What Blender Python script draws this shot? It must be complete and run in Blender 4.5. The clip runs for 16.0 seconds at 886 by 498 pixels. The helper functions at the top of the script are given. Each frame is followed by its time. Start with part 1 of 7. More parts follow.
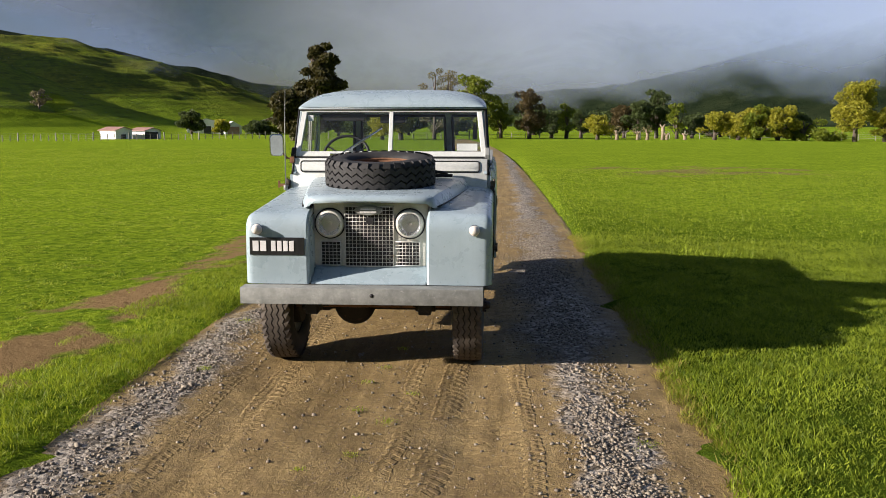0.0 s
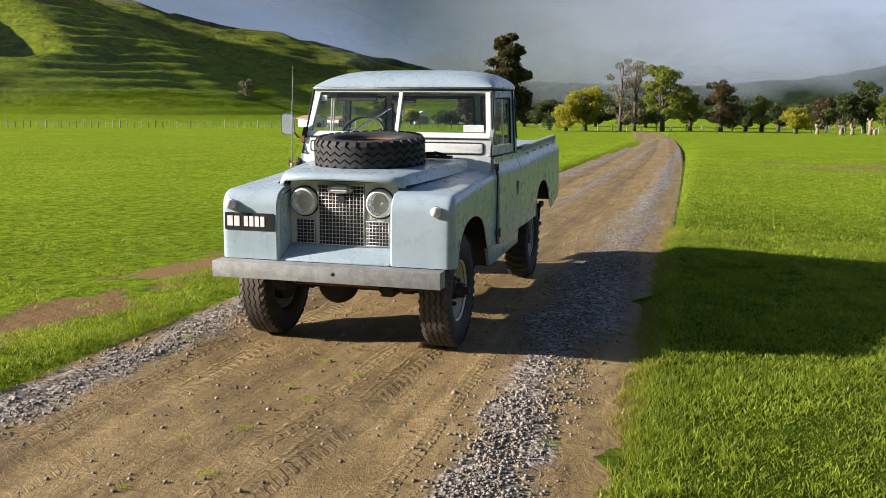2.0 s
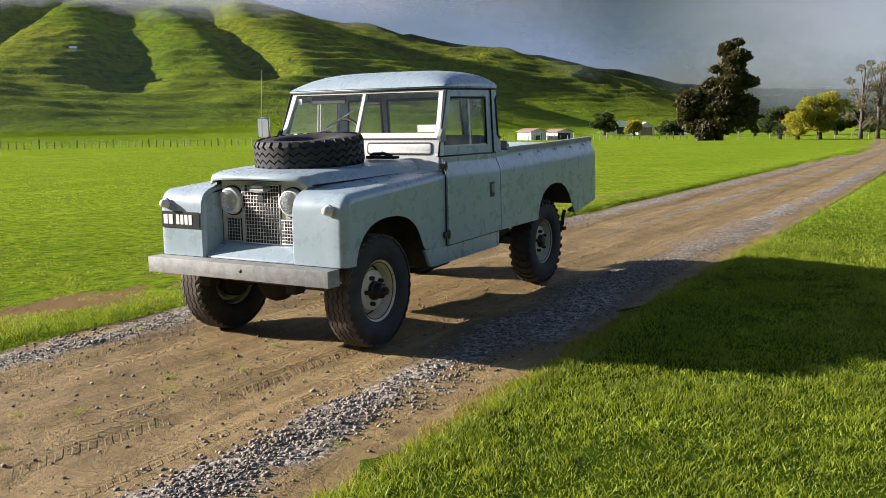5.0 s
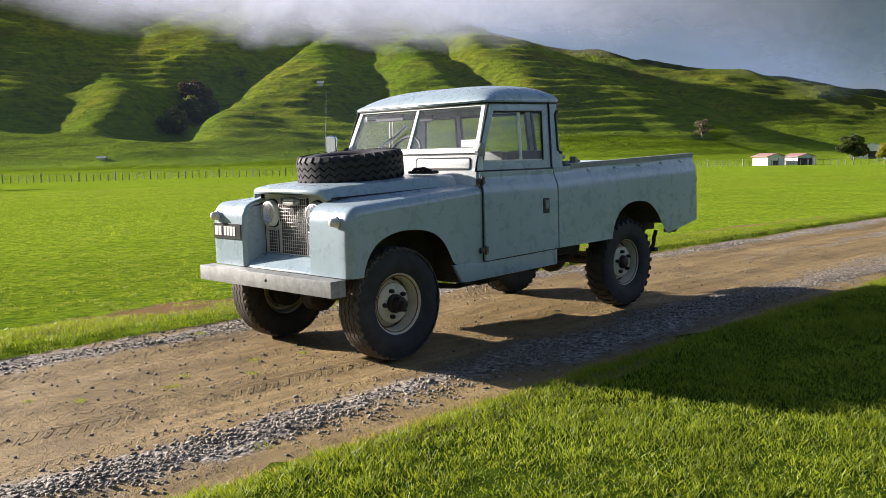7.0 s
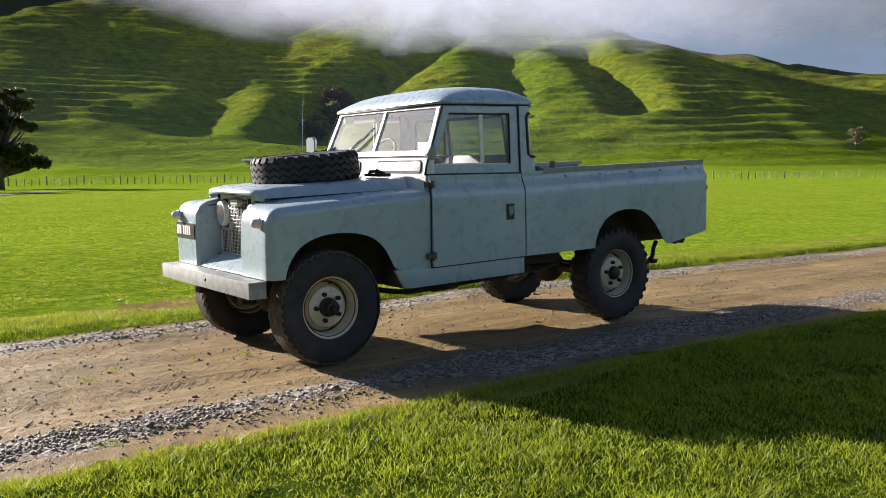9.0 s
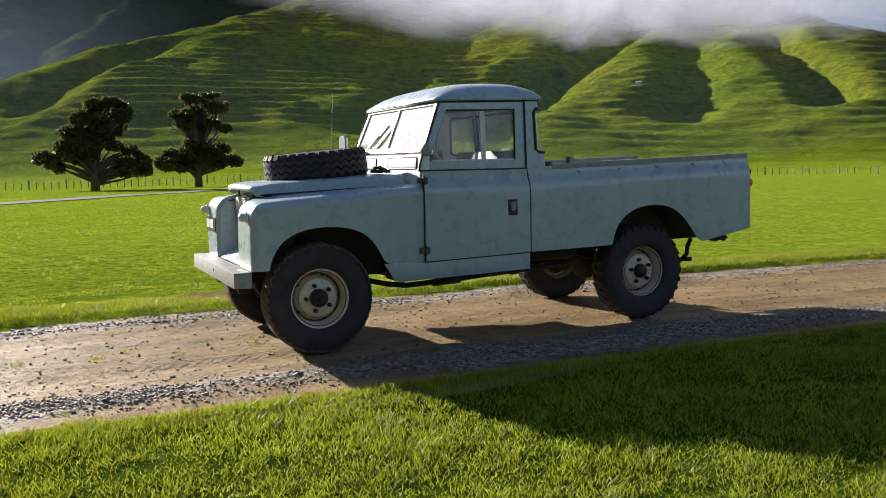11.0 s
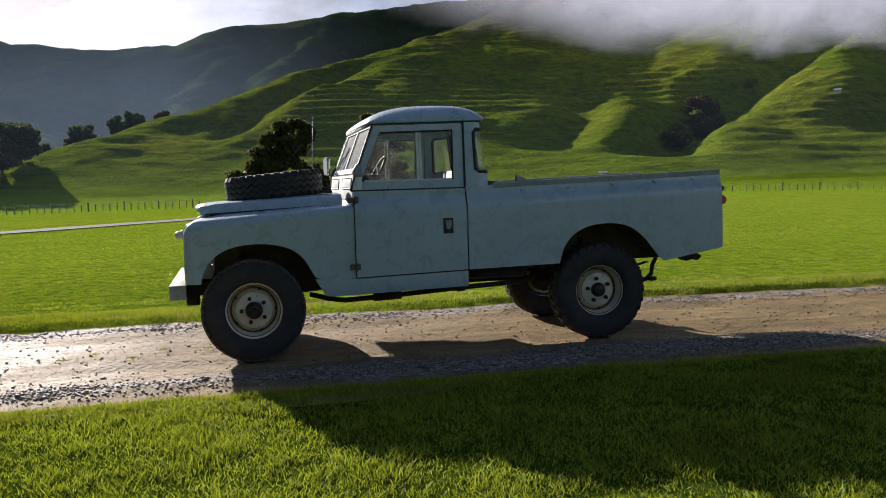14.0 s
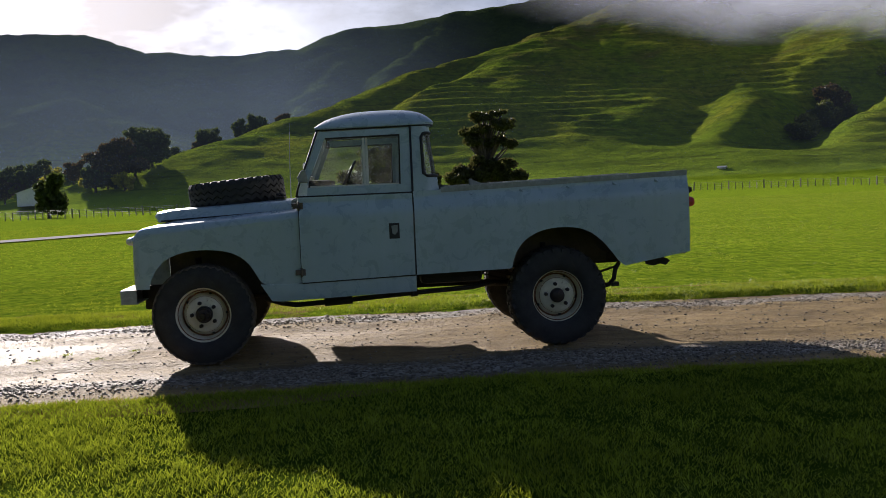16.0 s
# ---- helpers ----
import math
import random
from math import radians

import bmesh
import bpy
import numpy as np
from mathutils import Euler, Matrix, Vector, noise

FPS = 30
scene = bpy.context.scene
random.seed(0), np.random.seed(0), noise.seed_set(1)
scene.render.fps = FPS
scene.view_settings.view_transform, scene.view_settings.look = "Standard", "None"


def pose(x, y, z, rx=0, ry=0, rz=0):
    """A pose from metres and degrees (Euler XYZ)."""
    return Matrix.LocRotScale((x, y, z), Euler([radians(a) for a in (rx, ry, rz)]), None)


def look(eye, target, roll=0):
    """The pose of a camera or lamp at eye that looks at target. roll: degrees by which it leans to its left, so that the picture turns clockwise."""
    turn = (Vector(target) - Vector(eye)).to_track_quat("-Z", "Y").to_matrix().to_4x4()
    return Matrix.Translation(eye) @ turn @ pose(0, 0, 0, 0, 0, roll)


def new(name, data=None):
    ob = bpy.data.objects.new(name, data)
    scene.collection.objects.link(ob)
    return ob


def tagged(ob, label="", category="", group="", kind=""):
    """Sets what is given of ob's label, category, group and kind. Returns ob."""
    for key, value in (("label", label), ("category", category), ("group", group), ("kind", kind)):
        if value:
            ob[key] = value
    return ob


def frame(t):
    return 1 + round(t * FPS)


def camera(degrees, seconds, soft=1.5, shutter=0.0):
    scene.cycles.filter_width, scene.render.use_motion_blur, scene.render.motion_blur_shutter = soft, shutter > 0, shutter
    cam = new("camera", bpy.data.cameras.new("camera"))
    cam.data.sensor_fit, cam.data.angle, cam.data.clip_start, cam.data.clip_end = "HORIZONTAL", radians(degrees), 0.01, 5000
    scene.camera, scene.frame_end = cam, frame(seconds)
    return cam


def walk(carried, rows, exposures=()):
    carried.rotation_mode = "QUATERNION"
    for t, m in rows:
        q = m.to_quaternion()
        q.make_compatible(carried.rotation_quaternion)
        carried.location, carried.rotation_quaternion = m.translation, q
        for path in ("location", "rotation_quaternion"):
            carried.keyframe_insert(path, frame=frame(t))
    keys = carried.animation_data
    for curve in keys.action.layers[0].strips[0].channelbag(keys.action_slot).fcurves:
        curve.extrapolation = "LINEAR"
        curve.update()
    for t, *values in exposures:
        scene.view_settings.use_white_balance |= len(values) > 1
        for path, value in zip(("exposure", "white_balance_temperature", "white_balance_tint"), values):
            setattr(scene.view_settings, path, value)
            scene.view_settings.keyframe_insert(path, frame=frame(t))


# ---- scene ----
cam = camera(52.7, 16.0, soft=0.55)
PATH = [
    (0, (0.839, -6.191, 1.67), (0.719, -4.215, 1.384), -0.0),
    (0.5, (1.203, -6.13, 1.642), (0.838, -4.186, 1.346), -0.1),
    (1, (1.546, -6.046, 1.626), (1.123, -4.116, 1.315), -0.0),
    (1.5, (1.868, -5.894, 1.617), (1.424, -3.969, 1.304), 0.2),
    (2, (2.222, -5.82, 1.595), (1.693, -3.915, 1.288), 0.5),
    (2.5, (2.504, -5.712, 1.583), (1.873, -3.841, 1.263), 0.2),
    (3, (2.769, -5.55, 1.568), (1.995, -3.732, 1.252), -0.1),
    (3.5, (3.145, -5.414, 1.516), (2.317, -3.619, 1.212), -0.2),
    (4, (3.464, -5.279, 1.508), (2.587, -3.507, 1.205), -0.4),
    (6.5, (4.951, -4.28, 1.406), (3.671, -2.757, 1.201), -1.0),
    (7, (5.172, -4.038, 1.376), (3.77, -2.627, 1.167), -1.3),
    (7.5, (5.373, -3.744, 1.375), (3.916, -2.39, 1.17), -1.3),
    (8, (5.618, -3.479, 1.339), (4.119, -2.169, 1.148), -0.7),
    (8.5, (5.807, -3.218, 1.318), (4.265, -1.958, 1.128), -0.6),
    (9, (5.929, -2.902, 1.332), (4.326, -1.721, 1.141), -0.6),
    (11.5, (6.882, -1.561, 1.302), (5.047, -0.789, 1.113), -1.3),
    (12, (7.036, -1.31, 1.295), (5.181, -0.583, 1.113), -1.5),
    (12.5, (7.221, -1.051, 1.302), (5.349, -0.368, 1.126), -1.4),
    (13, (7.331, -0.757, 1.298), (5.444, -0.12, 1.125), -1.5),
    (13.5, (7.384, -0.435, 1.308), (5.476, 0.14, 1.141), -1.6),
    (14, (7.516, -0.097, 1.3), (5.573, 0.349, 1.151), -1.6),
    (14.5, (7.579, 0.219, 1.293), (5.617, 0.576, 1.147), -1.9),
    (15, (7.553, 0.544, 1.309), (5.583, 0.854, 1.167), -1.9),
    (15.5, (7.603, 0.874, 1.294), (5.625, 1.136, 1.153), -2.1),
    (16, (7.672, 1.212, 1.311), (5.686, 1.398, 1.165), -2.3),
]
EXPOSURE = [(0, 0.88, 6200, 19), (1.5, 1.08, 6100, 19), (4, 1.18, 6000, 19), (7, 1.27, 6000, 19), (9, 1.32, 6050, 19), (11.5, 1.17, 6100, 19), (12.5, 1.1, 6050, 19), (13.1, 0.94, 6050, 19), (14, 0.82, 6000, 19), (16, 0.6, 6000, 19)]
walk(cam, [(t, look(eye, target, roll)) for t, eye, target, roll in PATH], EXPOSURE)

# ---- light ----
SUN_AZ, SUN_EL = radians(-109.0), radians(20.0)
world = bpy.data.worlds.new("sky")
scene.world = world
world.use_nodes = True
wt = world.node_tree
wt.nodes.clear()


def wnode(kind, **kw):
    n = wt.nodes.new(kind)
    for k, v in kw.items():
        n.inputs[k].default_value = v
    return n


w_out = wt.nodes.new("ShaderNodeOutputWorld")
w_bg = wnode("ShaderNodeBackground", Strength=0.0228)
w_sky = wt.nodes.new("ShaderNodeTexSky")
w_sky.sky_type = "NISHITA"
w_sky.sun_disc = False
w_sky.sun_elevation = SUN_EL
w_sky.sun_rotation = SUN_AZ
w_tc = wt.nodes.new("ShaderNodeTexCoord")
w_map = wt.nodes.new("ShaderNodeMapping")
w_map.inputs["Scale"].default_value = (1.0, 1.0, 2.6)
w_noise = wnode("ShaderNodeTexNoise", Scale=2.3, Detail=7.0, Roughness=0.58)
w_ramp = wt.nodes.new("ShaderNodeValToRGB")
w_ramp.color_ramp.elements[0].position = 0.34
w_ramp.color_ramp.elements[1].position = 0.62
w_mix = wt.nodes.new("ShaderNodeMix")
w_mix.data_type = "RGBA"
w_cloud = wt.nodes.new("ShaderNodeMix")
w_cloud.data_type = "RGBA"
w_cloud.blend_type = "ADD"
w_cloud.inputs["Factor"].default_value = 1.0
w_dim = wt.nodes.new("ShaderNodeMix")
w_dim.data_type = "RGBA"
w_dim.inputs["Factor"].default_value = 0.30
w_dim.inputs["B"].default_value = (0, 0, 0, 1)
# cloud lit from behind brightens towards the sun
w_dot = wt.nodes.new("ShaderNodeVectorMath")
w_dot.operation = "DOT_PRODUCT"
w_dot.inputs[1].default_value = (math.sin(SUN_AZ) * math.cos(SUN_EL), math.cos(SUN_AZ) * math.cos(SUN_EL), math.sin(SUN_EL))
w_pow = wt.nodes.new("ShaderNodeMath")
w_pow.operation = "POWER"
w_pow.use_clamp = True
w_pow.inputs[1].default_value = 7.0
w_glow = wt.nodes.new("ShaderNodeMix")
w_glow.data_type = "RGBA"
w_glow.inputs["A"].default_value = (1.85, 3.0, 5.5, 1)
w_body = wt.nodes.new("ShaderNodeMix")
w_body.data_type = "RGBA"
w_body.inputs["A"].default_value = (8.0, 9.0, 11.0, 1)
w_body.inputs["B"].default_value = (34.0, 36.0, 40.0, 1)
w_tuft = wnode("ShaderNodeTexNoise", Scale=5.5, Detail=6.0, Roughness=0.55)
w_tone = wt.nodes.new("ShaderNodeValToRGB")
w_tone.color_ramp.elements[0].position = 0.42
w_tone.color_ramp.elements[1].position = 0.58
wt.links.new(w_map.outputs["Vector"], w_tuft.inputs["Vector"])
wt.links.new(w_tuft.outputs["Fac"], w_tone.inputs["Fac"])
wt.links.new(w_tone.outputs["Color"], w_body.inputs["Factor"])
wt.links.new(w_body.outputs["Result"], w_glow.inputs["B"])
wt.links.new(w_tc.outputs["Generated"], w_dot.inputs[0])
wt.links.new(w_dot.outputs["Value"], w_pow.inputs[0])
wt.links.new(w_pow.outputs[0], w_glow.inputs["Factor"])
wt.links.new(w_glow.outputs["Result"], w_cloud.inputs["B"])
wt.links.new(w_sky.outputs["Color"], w_dim.inputs["A"])
wt.links.new(w_dim.outputs["Result"], w_cloud.inputs["A"])
wt.links.new(w_cloud.outputs["Result"], w_mix.inputs["B"])
wt.links.new(w_tc.outputs["Generated"], w_map.inputs["Vector"])
wt.links.new(w_map.outputs["Vector"], w_noise.inputs["Vector"])
wt.links.new(w_noise.outputs["Fac"], w_ramp.inputs["Fac"])
wt.links.new(w_ramp.outputs["Color"], w_mix.inputs["Factor"])
wt.links.new(w_sky.outputs["Color"], w_mix.inputs["A"])
wt.links.new(w_mix.outputs["Result"], w_bg.inputs["Color"])
wt.links.new(w_bg.outputs["Background"], w_out.inputs["Surface"])

sun_data = bpy.data.lights.new("sun", "SUN")
sun_data.energy = 5.5
sun_data.angle = radians(0.6)
sun_data.color = (1.0, 0.90, 0.74)
sun = new("sun", sun_data)
TO_SUN = Vector((math.sin(SUN_AZ) * math.cos(SUN_EL), math.cos(SUN_AZ) * math.cos(SUN_EL), math.sin(SUN_EL)))
sun.matrix_world = look(tuple(TO_SUN * 60), (0, 0, 0))


# ---- materials ----
def material(name):
    m = bpy.data.materials.new(name)
    m.use_nodes = True
    nt = m.node_tree
    return m, nt, nt.nodes["Principled BSDF"]


def link(nt, a, b):
    nt.links.new(a, b)


def coords(nt, which="Object", scale=(1, 1, 1)):
    tc = nt.nodes.new("ShaderNodeTexCoord")
    mp = nt.nodes.new("ShaderNodeMapping")
    mp.inputs["Scale"].default_value = scale
    link(nt, tc.outputs[which], mp.inputs["Vector"])
    return mp.outputs["Vector"]


def noise_tex(nt, vec, scale, detail=5.0, rough=0.55, distort=0.0):
    n = nt.nodes.new("ShaderNodeTexNoise")
    n.inputs["Scale"].default_value = scale
    n.inputs["Detail"].default_value = detail
    n.inputs["Roughness"].default_value = rough
    n.inputs["Distortion"].default_value = distort
    link(nt, vec, n.inputs["Vector"])
    return n.outputs["Fac"]


def ramp(nt, fac, stops):
    r = nt.nodes.new("ShaderNodeValToRGB")
    el = r.color_ramp.elements
    while len(el) < len(stops):
        el.new(0.5)
    for e, (p, c) in zip(el, stops):
        e.position = p
        e.color = (c, c, c, 1) if isinstance(c, (int, float)) else (*c, 1)
    link(nt, fac, r.inputs["Fac"])
    return r.outputs["Color"]


def mixc(nt, fac, a, b, blend="MIX"):
    n = nt.nodes.new("ShaderNodeMix")
    n.data_type = "RGBA"
    n.blend_type = blend
    for sock, v in (("Factor", fac), ("A", a), ("B", b)):
        if hasattr(v, "is_output"):
            link(nt, v, n.inputs[sock])
        elif sock == "Factor":
            n.inputs[sock].default_value = v
        else:
            n.inputs[sock].default_value = (*v, 1)
    return n.outputs["Result"]


def mathn(nt, op, a, b=0.0, c=0.0):
    n = nt.nodes.new("ShaderNodeMath")
    n.operation = op
    for i, v in enumerate((a, b, c)):
        if hasattr(v, "is_output"):
            link(nt, v, n.inputs[i])
        else:
            n.inputs[i].default_value = v
    return n.outputs[0]


def bump(nt, bsdf, height, strength=0.3, dist=0.01):
    b = nt.nodes.new("ShaderNodeBump")
    b.inputs["Strength"].default_value = strength
    b.inputs["Distance"].default_value = dist
    link(nt, height, b.inputs["Height"])
    link(nt, b.outputs["Normal"], bsdf.inputs["Normal"])


def surface(name, dark, light, rough=0.6, metal=0.0, scale=6.0, fine=60.0, bump_str=0.15, bump_d=0.004, stain=None, stain_at=(0.58, 0.7), spec=0.5, rvar=0.12):
    """A worn surface: broad variation, fine grain, relief and, if given, stains of another colour."""
    m, nt, b = material(name)
    v = coords(nt)
    n1 = noise_tex(nt, v, scale, 6)
    n2 = noise_tex(nt, v, fine, 4)
    col = mixc(nt, ramp(nt, n1, [(0.3, 0.0), (0.7, 1.0)]), dark, light)
    col = mixc(nt, ramp(nt, n2, [(0.35, 0.0), (0.75, 0.35)]), col, tuple(c * 0.7 for c in dark))
    if stain:
        n3 = noise_tex(nt, v, scale * 1.7, 8, 0.65, 0.4)
        col = mixc(nt, ramp(nt, n3, [(stain_at[0], 0.0), (stain_at[1], 1.0)]), col, stain)
    link(nt, col, b.inputs["Base Color"])
    link(nt, mathn(nt, "MULTIPLY_ADD", n1, rvar * 2, rough - rvar), b.inputs["Roughness"])
    b.inputs["Metallic"].default_value = metal
    b.inputs["Specular IOR Level"].default_value = spec
    bump(nt, b, mathn(nt, "ADD", n2, n1), bump_str, bump_d)
    return m




def paint_material():
    """Old chalky paint: bleached patches, rain streaks, fine scratches and dull chips."""
    m, nt, b = material("chalky_blue_grey_paint")
    v = coords(nt)
    broad = noise_tex(nt, v, 1.9, 6, 0.6, 0.3)
    mid = noise_tex(nt, v, 9.0, 7, 0.65, 0.6)
    fine = noise_tex(nt, v, 130.0, 3)
    streak = noise_tex(nt, coords(nt, "Object", (22, 22, 1.3)), 1.0, 5, 0.6)
    col = mixc(nt, ramp(nt, broad, [(0.32, 0.0), (0.68, 1.0)]), (0.288, 0.372, 0.410), (0.362, 0.446, 0.484))
    col = mixc(nt, ramp(nt, mid, [(0.50, 0.0), (0.74, 0.35)]), col, (0.41, 0.50, 0.52))
    col = mixc(nt, ramp(nt, mid, [(0.24, 0.28), (0.42, 0.0)]), col, (0.215, 0.29, 0.31))
    col = mixc(nt, ramp(nt, streak, [(0.52, 0.0), (0.78, 0.28)]), col, (0.22, 0.285, 0.285))
    dirt = noise_tex(nt, v, 3.6, 8, 0.7, 0.8)
    col = mixc(nt, ramp(nt, dirt, [(0.60, 0.0), (0.82, 0.22)]), col, (0.24, 0.265, 0.235))
    chip = noise_tex(nt, v, 46.0, 4, 0.6)
    col = mixc(nt, ramp(nt, chip, [(0.70, 0.0), (0.73, 0.7)]), col, (0.16, 0.15, 0.13))
    col = mixc(nt, ramp(nt, fine, [(0.4, 0.0), (0.8, 0.22)]), col, (0.22, 0.27, 0.28))
    link(nt, col, b.inputs["Base Color"])
    link(nt, mathn(nt, "MULTIPLY_ADD", mid, 0.30, 0.14), b.inputs["Roughness"])
    b.inputs["Specular IOR Level"].default_value = 0.75
    bump(nt, b, mathn(nt, "ADD", mathn(nt, "MULTIPLY", broad, 3.0), fine), 0.10, 0.004)
    return m


M_paint = paint_material()
M_screen_paint = surface("pale_screen_paint", (0.58, 0.61, 0.58), (0.72, 0.74, 0.70), 0.45, 0, 5, 60, 0.08, 0.003, (0.42, 0.44, 0.42))
M_cream = surface("cream_rim_paint", (0.58, 0.52, 0.37), (0.74, 0.68, 0.52), 0.5, 0, 9, 70, 0.12, 0.003, (0.20, 0.12, 0.07), (0.60, 0.74))
M_panel = surface("grille_panel_cream", (0.58, 0.57, 0.49), (0.72, 0.71, 0.63), 0.5, 0, 9, 80, 0.1, 0.002, (0.30, 0.24, 0.16), (0.62, 0.78))
M_galv = surface("galvanised_steel", (0.20, 0.21, 0.195), (0.34, 0.35, 0.325), 0.58, 0.12, 16, 60, 0.3, 0.003, (0.42, 0.425, 0.40), (0.60, 0.74))
M_wire = surface("galvanised_wire", (0.50, 0.49, 0.44), (0.66, 0.65, 0.60), 0.45, 0.3, 12, 90, 0.1, 0.001, (0.30, 0.22, 0.13))
M_rust = surface("rusty_steel", (0.10, 0.045, 0.02), (0.27, 0.13, 0.06), 0.85, 0.1, 14, 90, 0.5, 0.004, (0.05, 0.03, 0.02))
M_rubber = surface("tyre_rubber", (0.018, 0.018, 0.019), (0.046, 0.045, 0.043), 0.72, 0, 9, 80, 0.3, 0.003, (0.07, 0.06, 0.045), (0.60, 0.85), 0.35)
M_tread = surface("dusty_tread_rubber", (0.055, 0.048, 0.042), (0.150, 0.128, 0.102), 0.85, 0, 12, 70, 0.3, 0.003, (0.14, 0.11, 0.08), (0.55, 0.85), 0.25)
M_seal = surface("black_rubber_seal", (0.008, 0.008, 0.009), (0.016, 0.016, 0.017), 0.6, 0, 20, 120, 0.1, 0.001)
M_under = surface("oily_chassis_black", (0.010, 0.009, 0.008), (0.035, 0.028, 0.022), 0.75, 0.2, 8, 60, 0.4, 0.004, (0.09, 0.05, 0.03), (0.60, 0.75))
M_mud = surface("dried_mud_underside", (0.035, 0.028, 0.02), (0.13, 0.10, 0.065), 0.9, 0, 5, 50, 0.5, 0.005)
M_hub = surface("greasy_hub_iron", (0.018, 0.014, 0.012), (0.05, 0.035, 0.028), 0.5, 0.4, 15, 90, 0.3, 0.003, (0.10, 0.05, 0.03))
M_hinge = surface("rust_stained_hinge", (0.055, 0.042, 0.03), (0.15, 0.12, 0.085), 0.7, 0.2, 30, 120, 0.3, 0.002, (0.20, 0.11, 0.05))
M_chrome = surface("dull_chrome", (0.55, 0.55, 0.54), (0.70, 0.70, 0.69), 0.22, 1.0, 8, 90, 0.03, 0.001)
M_mirror = surface("silvered_reflector", (0.88, 0.88, 0.87), (0.95, 0.95, 0.94), 0.12, 0.80, 26, 60, 0.5, 0.02, rvar=0.05)
M_lampwhite = surface("milky_lamp_plastic", (0.62, 0.58, 0.52), (0.78, 0.75, 0.68), 0.35, 0, 14, 120, 0.05, 0.001)
M_red = surface("red_lens", (0.32, 0.02, 0.015), (0.45, 0.03, 0.02), 0.25, 0, 20, 100, 0.03, 0.001)
M_black = surface("black_plate_enamel", (0.010, 0.010, 0.011), (0.020, 0.020, 0.022), 0.4, 0, 10, 90, 0.05, 0.001)
M_white = surface("white_plate_enamel", (0.70, 0.70, 0.68), (0.82, 0.82, 0.80), 0.45, 0, 10, 90, 0.05, 0.001)
M_vinyl = surface("grey_seat_vinyl", (0.10, 0.105, 0.11), (0.17, 0.175, 0.18), 0.6, 0, 8, 90, 0.2, 0.002)
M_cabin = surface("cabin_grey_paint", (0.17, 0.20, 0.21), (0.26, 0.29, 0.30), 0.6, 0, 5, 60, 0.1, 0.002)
M_paper = surface("white_paper", (0.74, 0.74, 0.72), (0.84, 0.84, 0.82), 0.8, 0, 6, 90, 0.1, 0.001)
M_post = surface("silvered_fence_timber", (0.20, 0.185, 0.15), (0.38, 0.355, 0.30), 0.85, 0, 2, 30, 0.3, 0.004)
M_wood = surface("weathered_timber", (0.16, 0.14, 0.11), (0.33, 0.30, 0.25), 0.85, 0, 6, 70, 0.5, 0.004)


def glass_material(name, tint, gloss=0.05, rough=0.02, haze=0.25, mirror=0.06):
    m, nt, b = material(name)
    nt.nodes.remove(b)
    out = nt.nodes["Material Output"]
    tr = nt.nodes.new("ShaderNodeBsdfTransparent")
    tr.inputs["Color"].default_value = (*tint, 1)
    gl = nt.nodes.new("ShaderNodeBsdfGlossy")
    gl.inputs["Roughness"].default_value = rough
    lw = nt.nodes.new("ShaderNodeLayerWeight")
    lw.inputs["Blend"].default_value = 0.5
    fres = mathn(nt, "MULTIPLY_ADD", mathn(nt, "POWER", lw.outputs["Facing"], 4.0), 0.85, mirror)
    mx = nt.nodes.new("ShaderNodeMixShader")
    df = nt.nodes.new("ShaderNodeBsdfDiffuse")
    df.inputs["Color"].default_value = (0.7, 0.69, 0.64, 1)
    tl = nt.nodes.new("ShaderNodeBsdfTranslucent")
    tl.inputs["Color"].default_value = (0.75, 0.74, 0.70, 1)
    film = nt.nodes.new("ShaderNodeMixShader")
    film.inputs["Fac"].default_value = 0.5
    link(nt, df.outputs[0], film.inputs[1])
    link(nt, tl.outputs[0], film.inputs[2])
    dust = nt.nodes.new("ShaderNodeMixShader")
    v = coords(nt)
    dn = ramp(nt, noise_tex(nt, v, 7, 6), [(0.35, gloss * 0.3), (0.8, gloss * 2.2)])
    link(nt, dn, dust.inputs["Fac"])
    link(nt, tr.outputs[0], dust.inputs[1])
    link(nt, film.outputs[0], dust.inputs[2])
    link(nt, fres, mx.inputs["Fac"])
    link(nt, dust.outputs[0], mx.inputs[1])
    veil = nt.nodes.new("ShaderNodeBsdfGlossy")
    veil.inputs["Roughness"].default_value = 0.45
    sheen = nt.nodes.new("ShaderNodeMixShader")
    sheen.inputs["Fac"].default_value = haze
    link(nt, gl.outputs[0], sheen.inputs[1])
    link(nt, veil.outputs[0], sheen.inputs[2])
    link(nt, sheen.outputs[0], mx.inputs[2])
    link(nt, mx.outputs[0], out.inputs["Surface"])
    return m


M_glass = glass_material("dusty_window_glass", (0.86, 0.92, 0.91), 0.025)
M_screen_glass = glass_material("dusty_windscreen_glass", (0.86, 0.91, 0.90), 0.010, 0.02, 0.06)
M_lens = glass_material("headlamp_glass", (0.97, 0.98, 1.0), 0.0, 0.03, 0.12, 0.14)


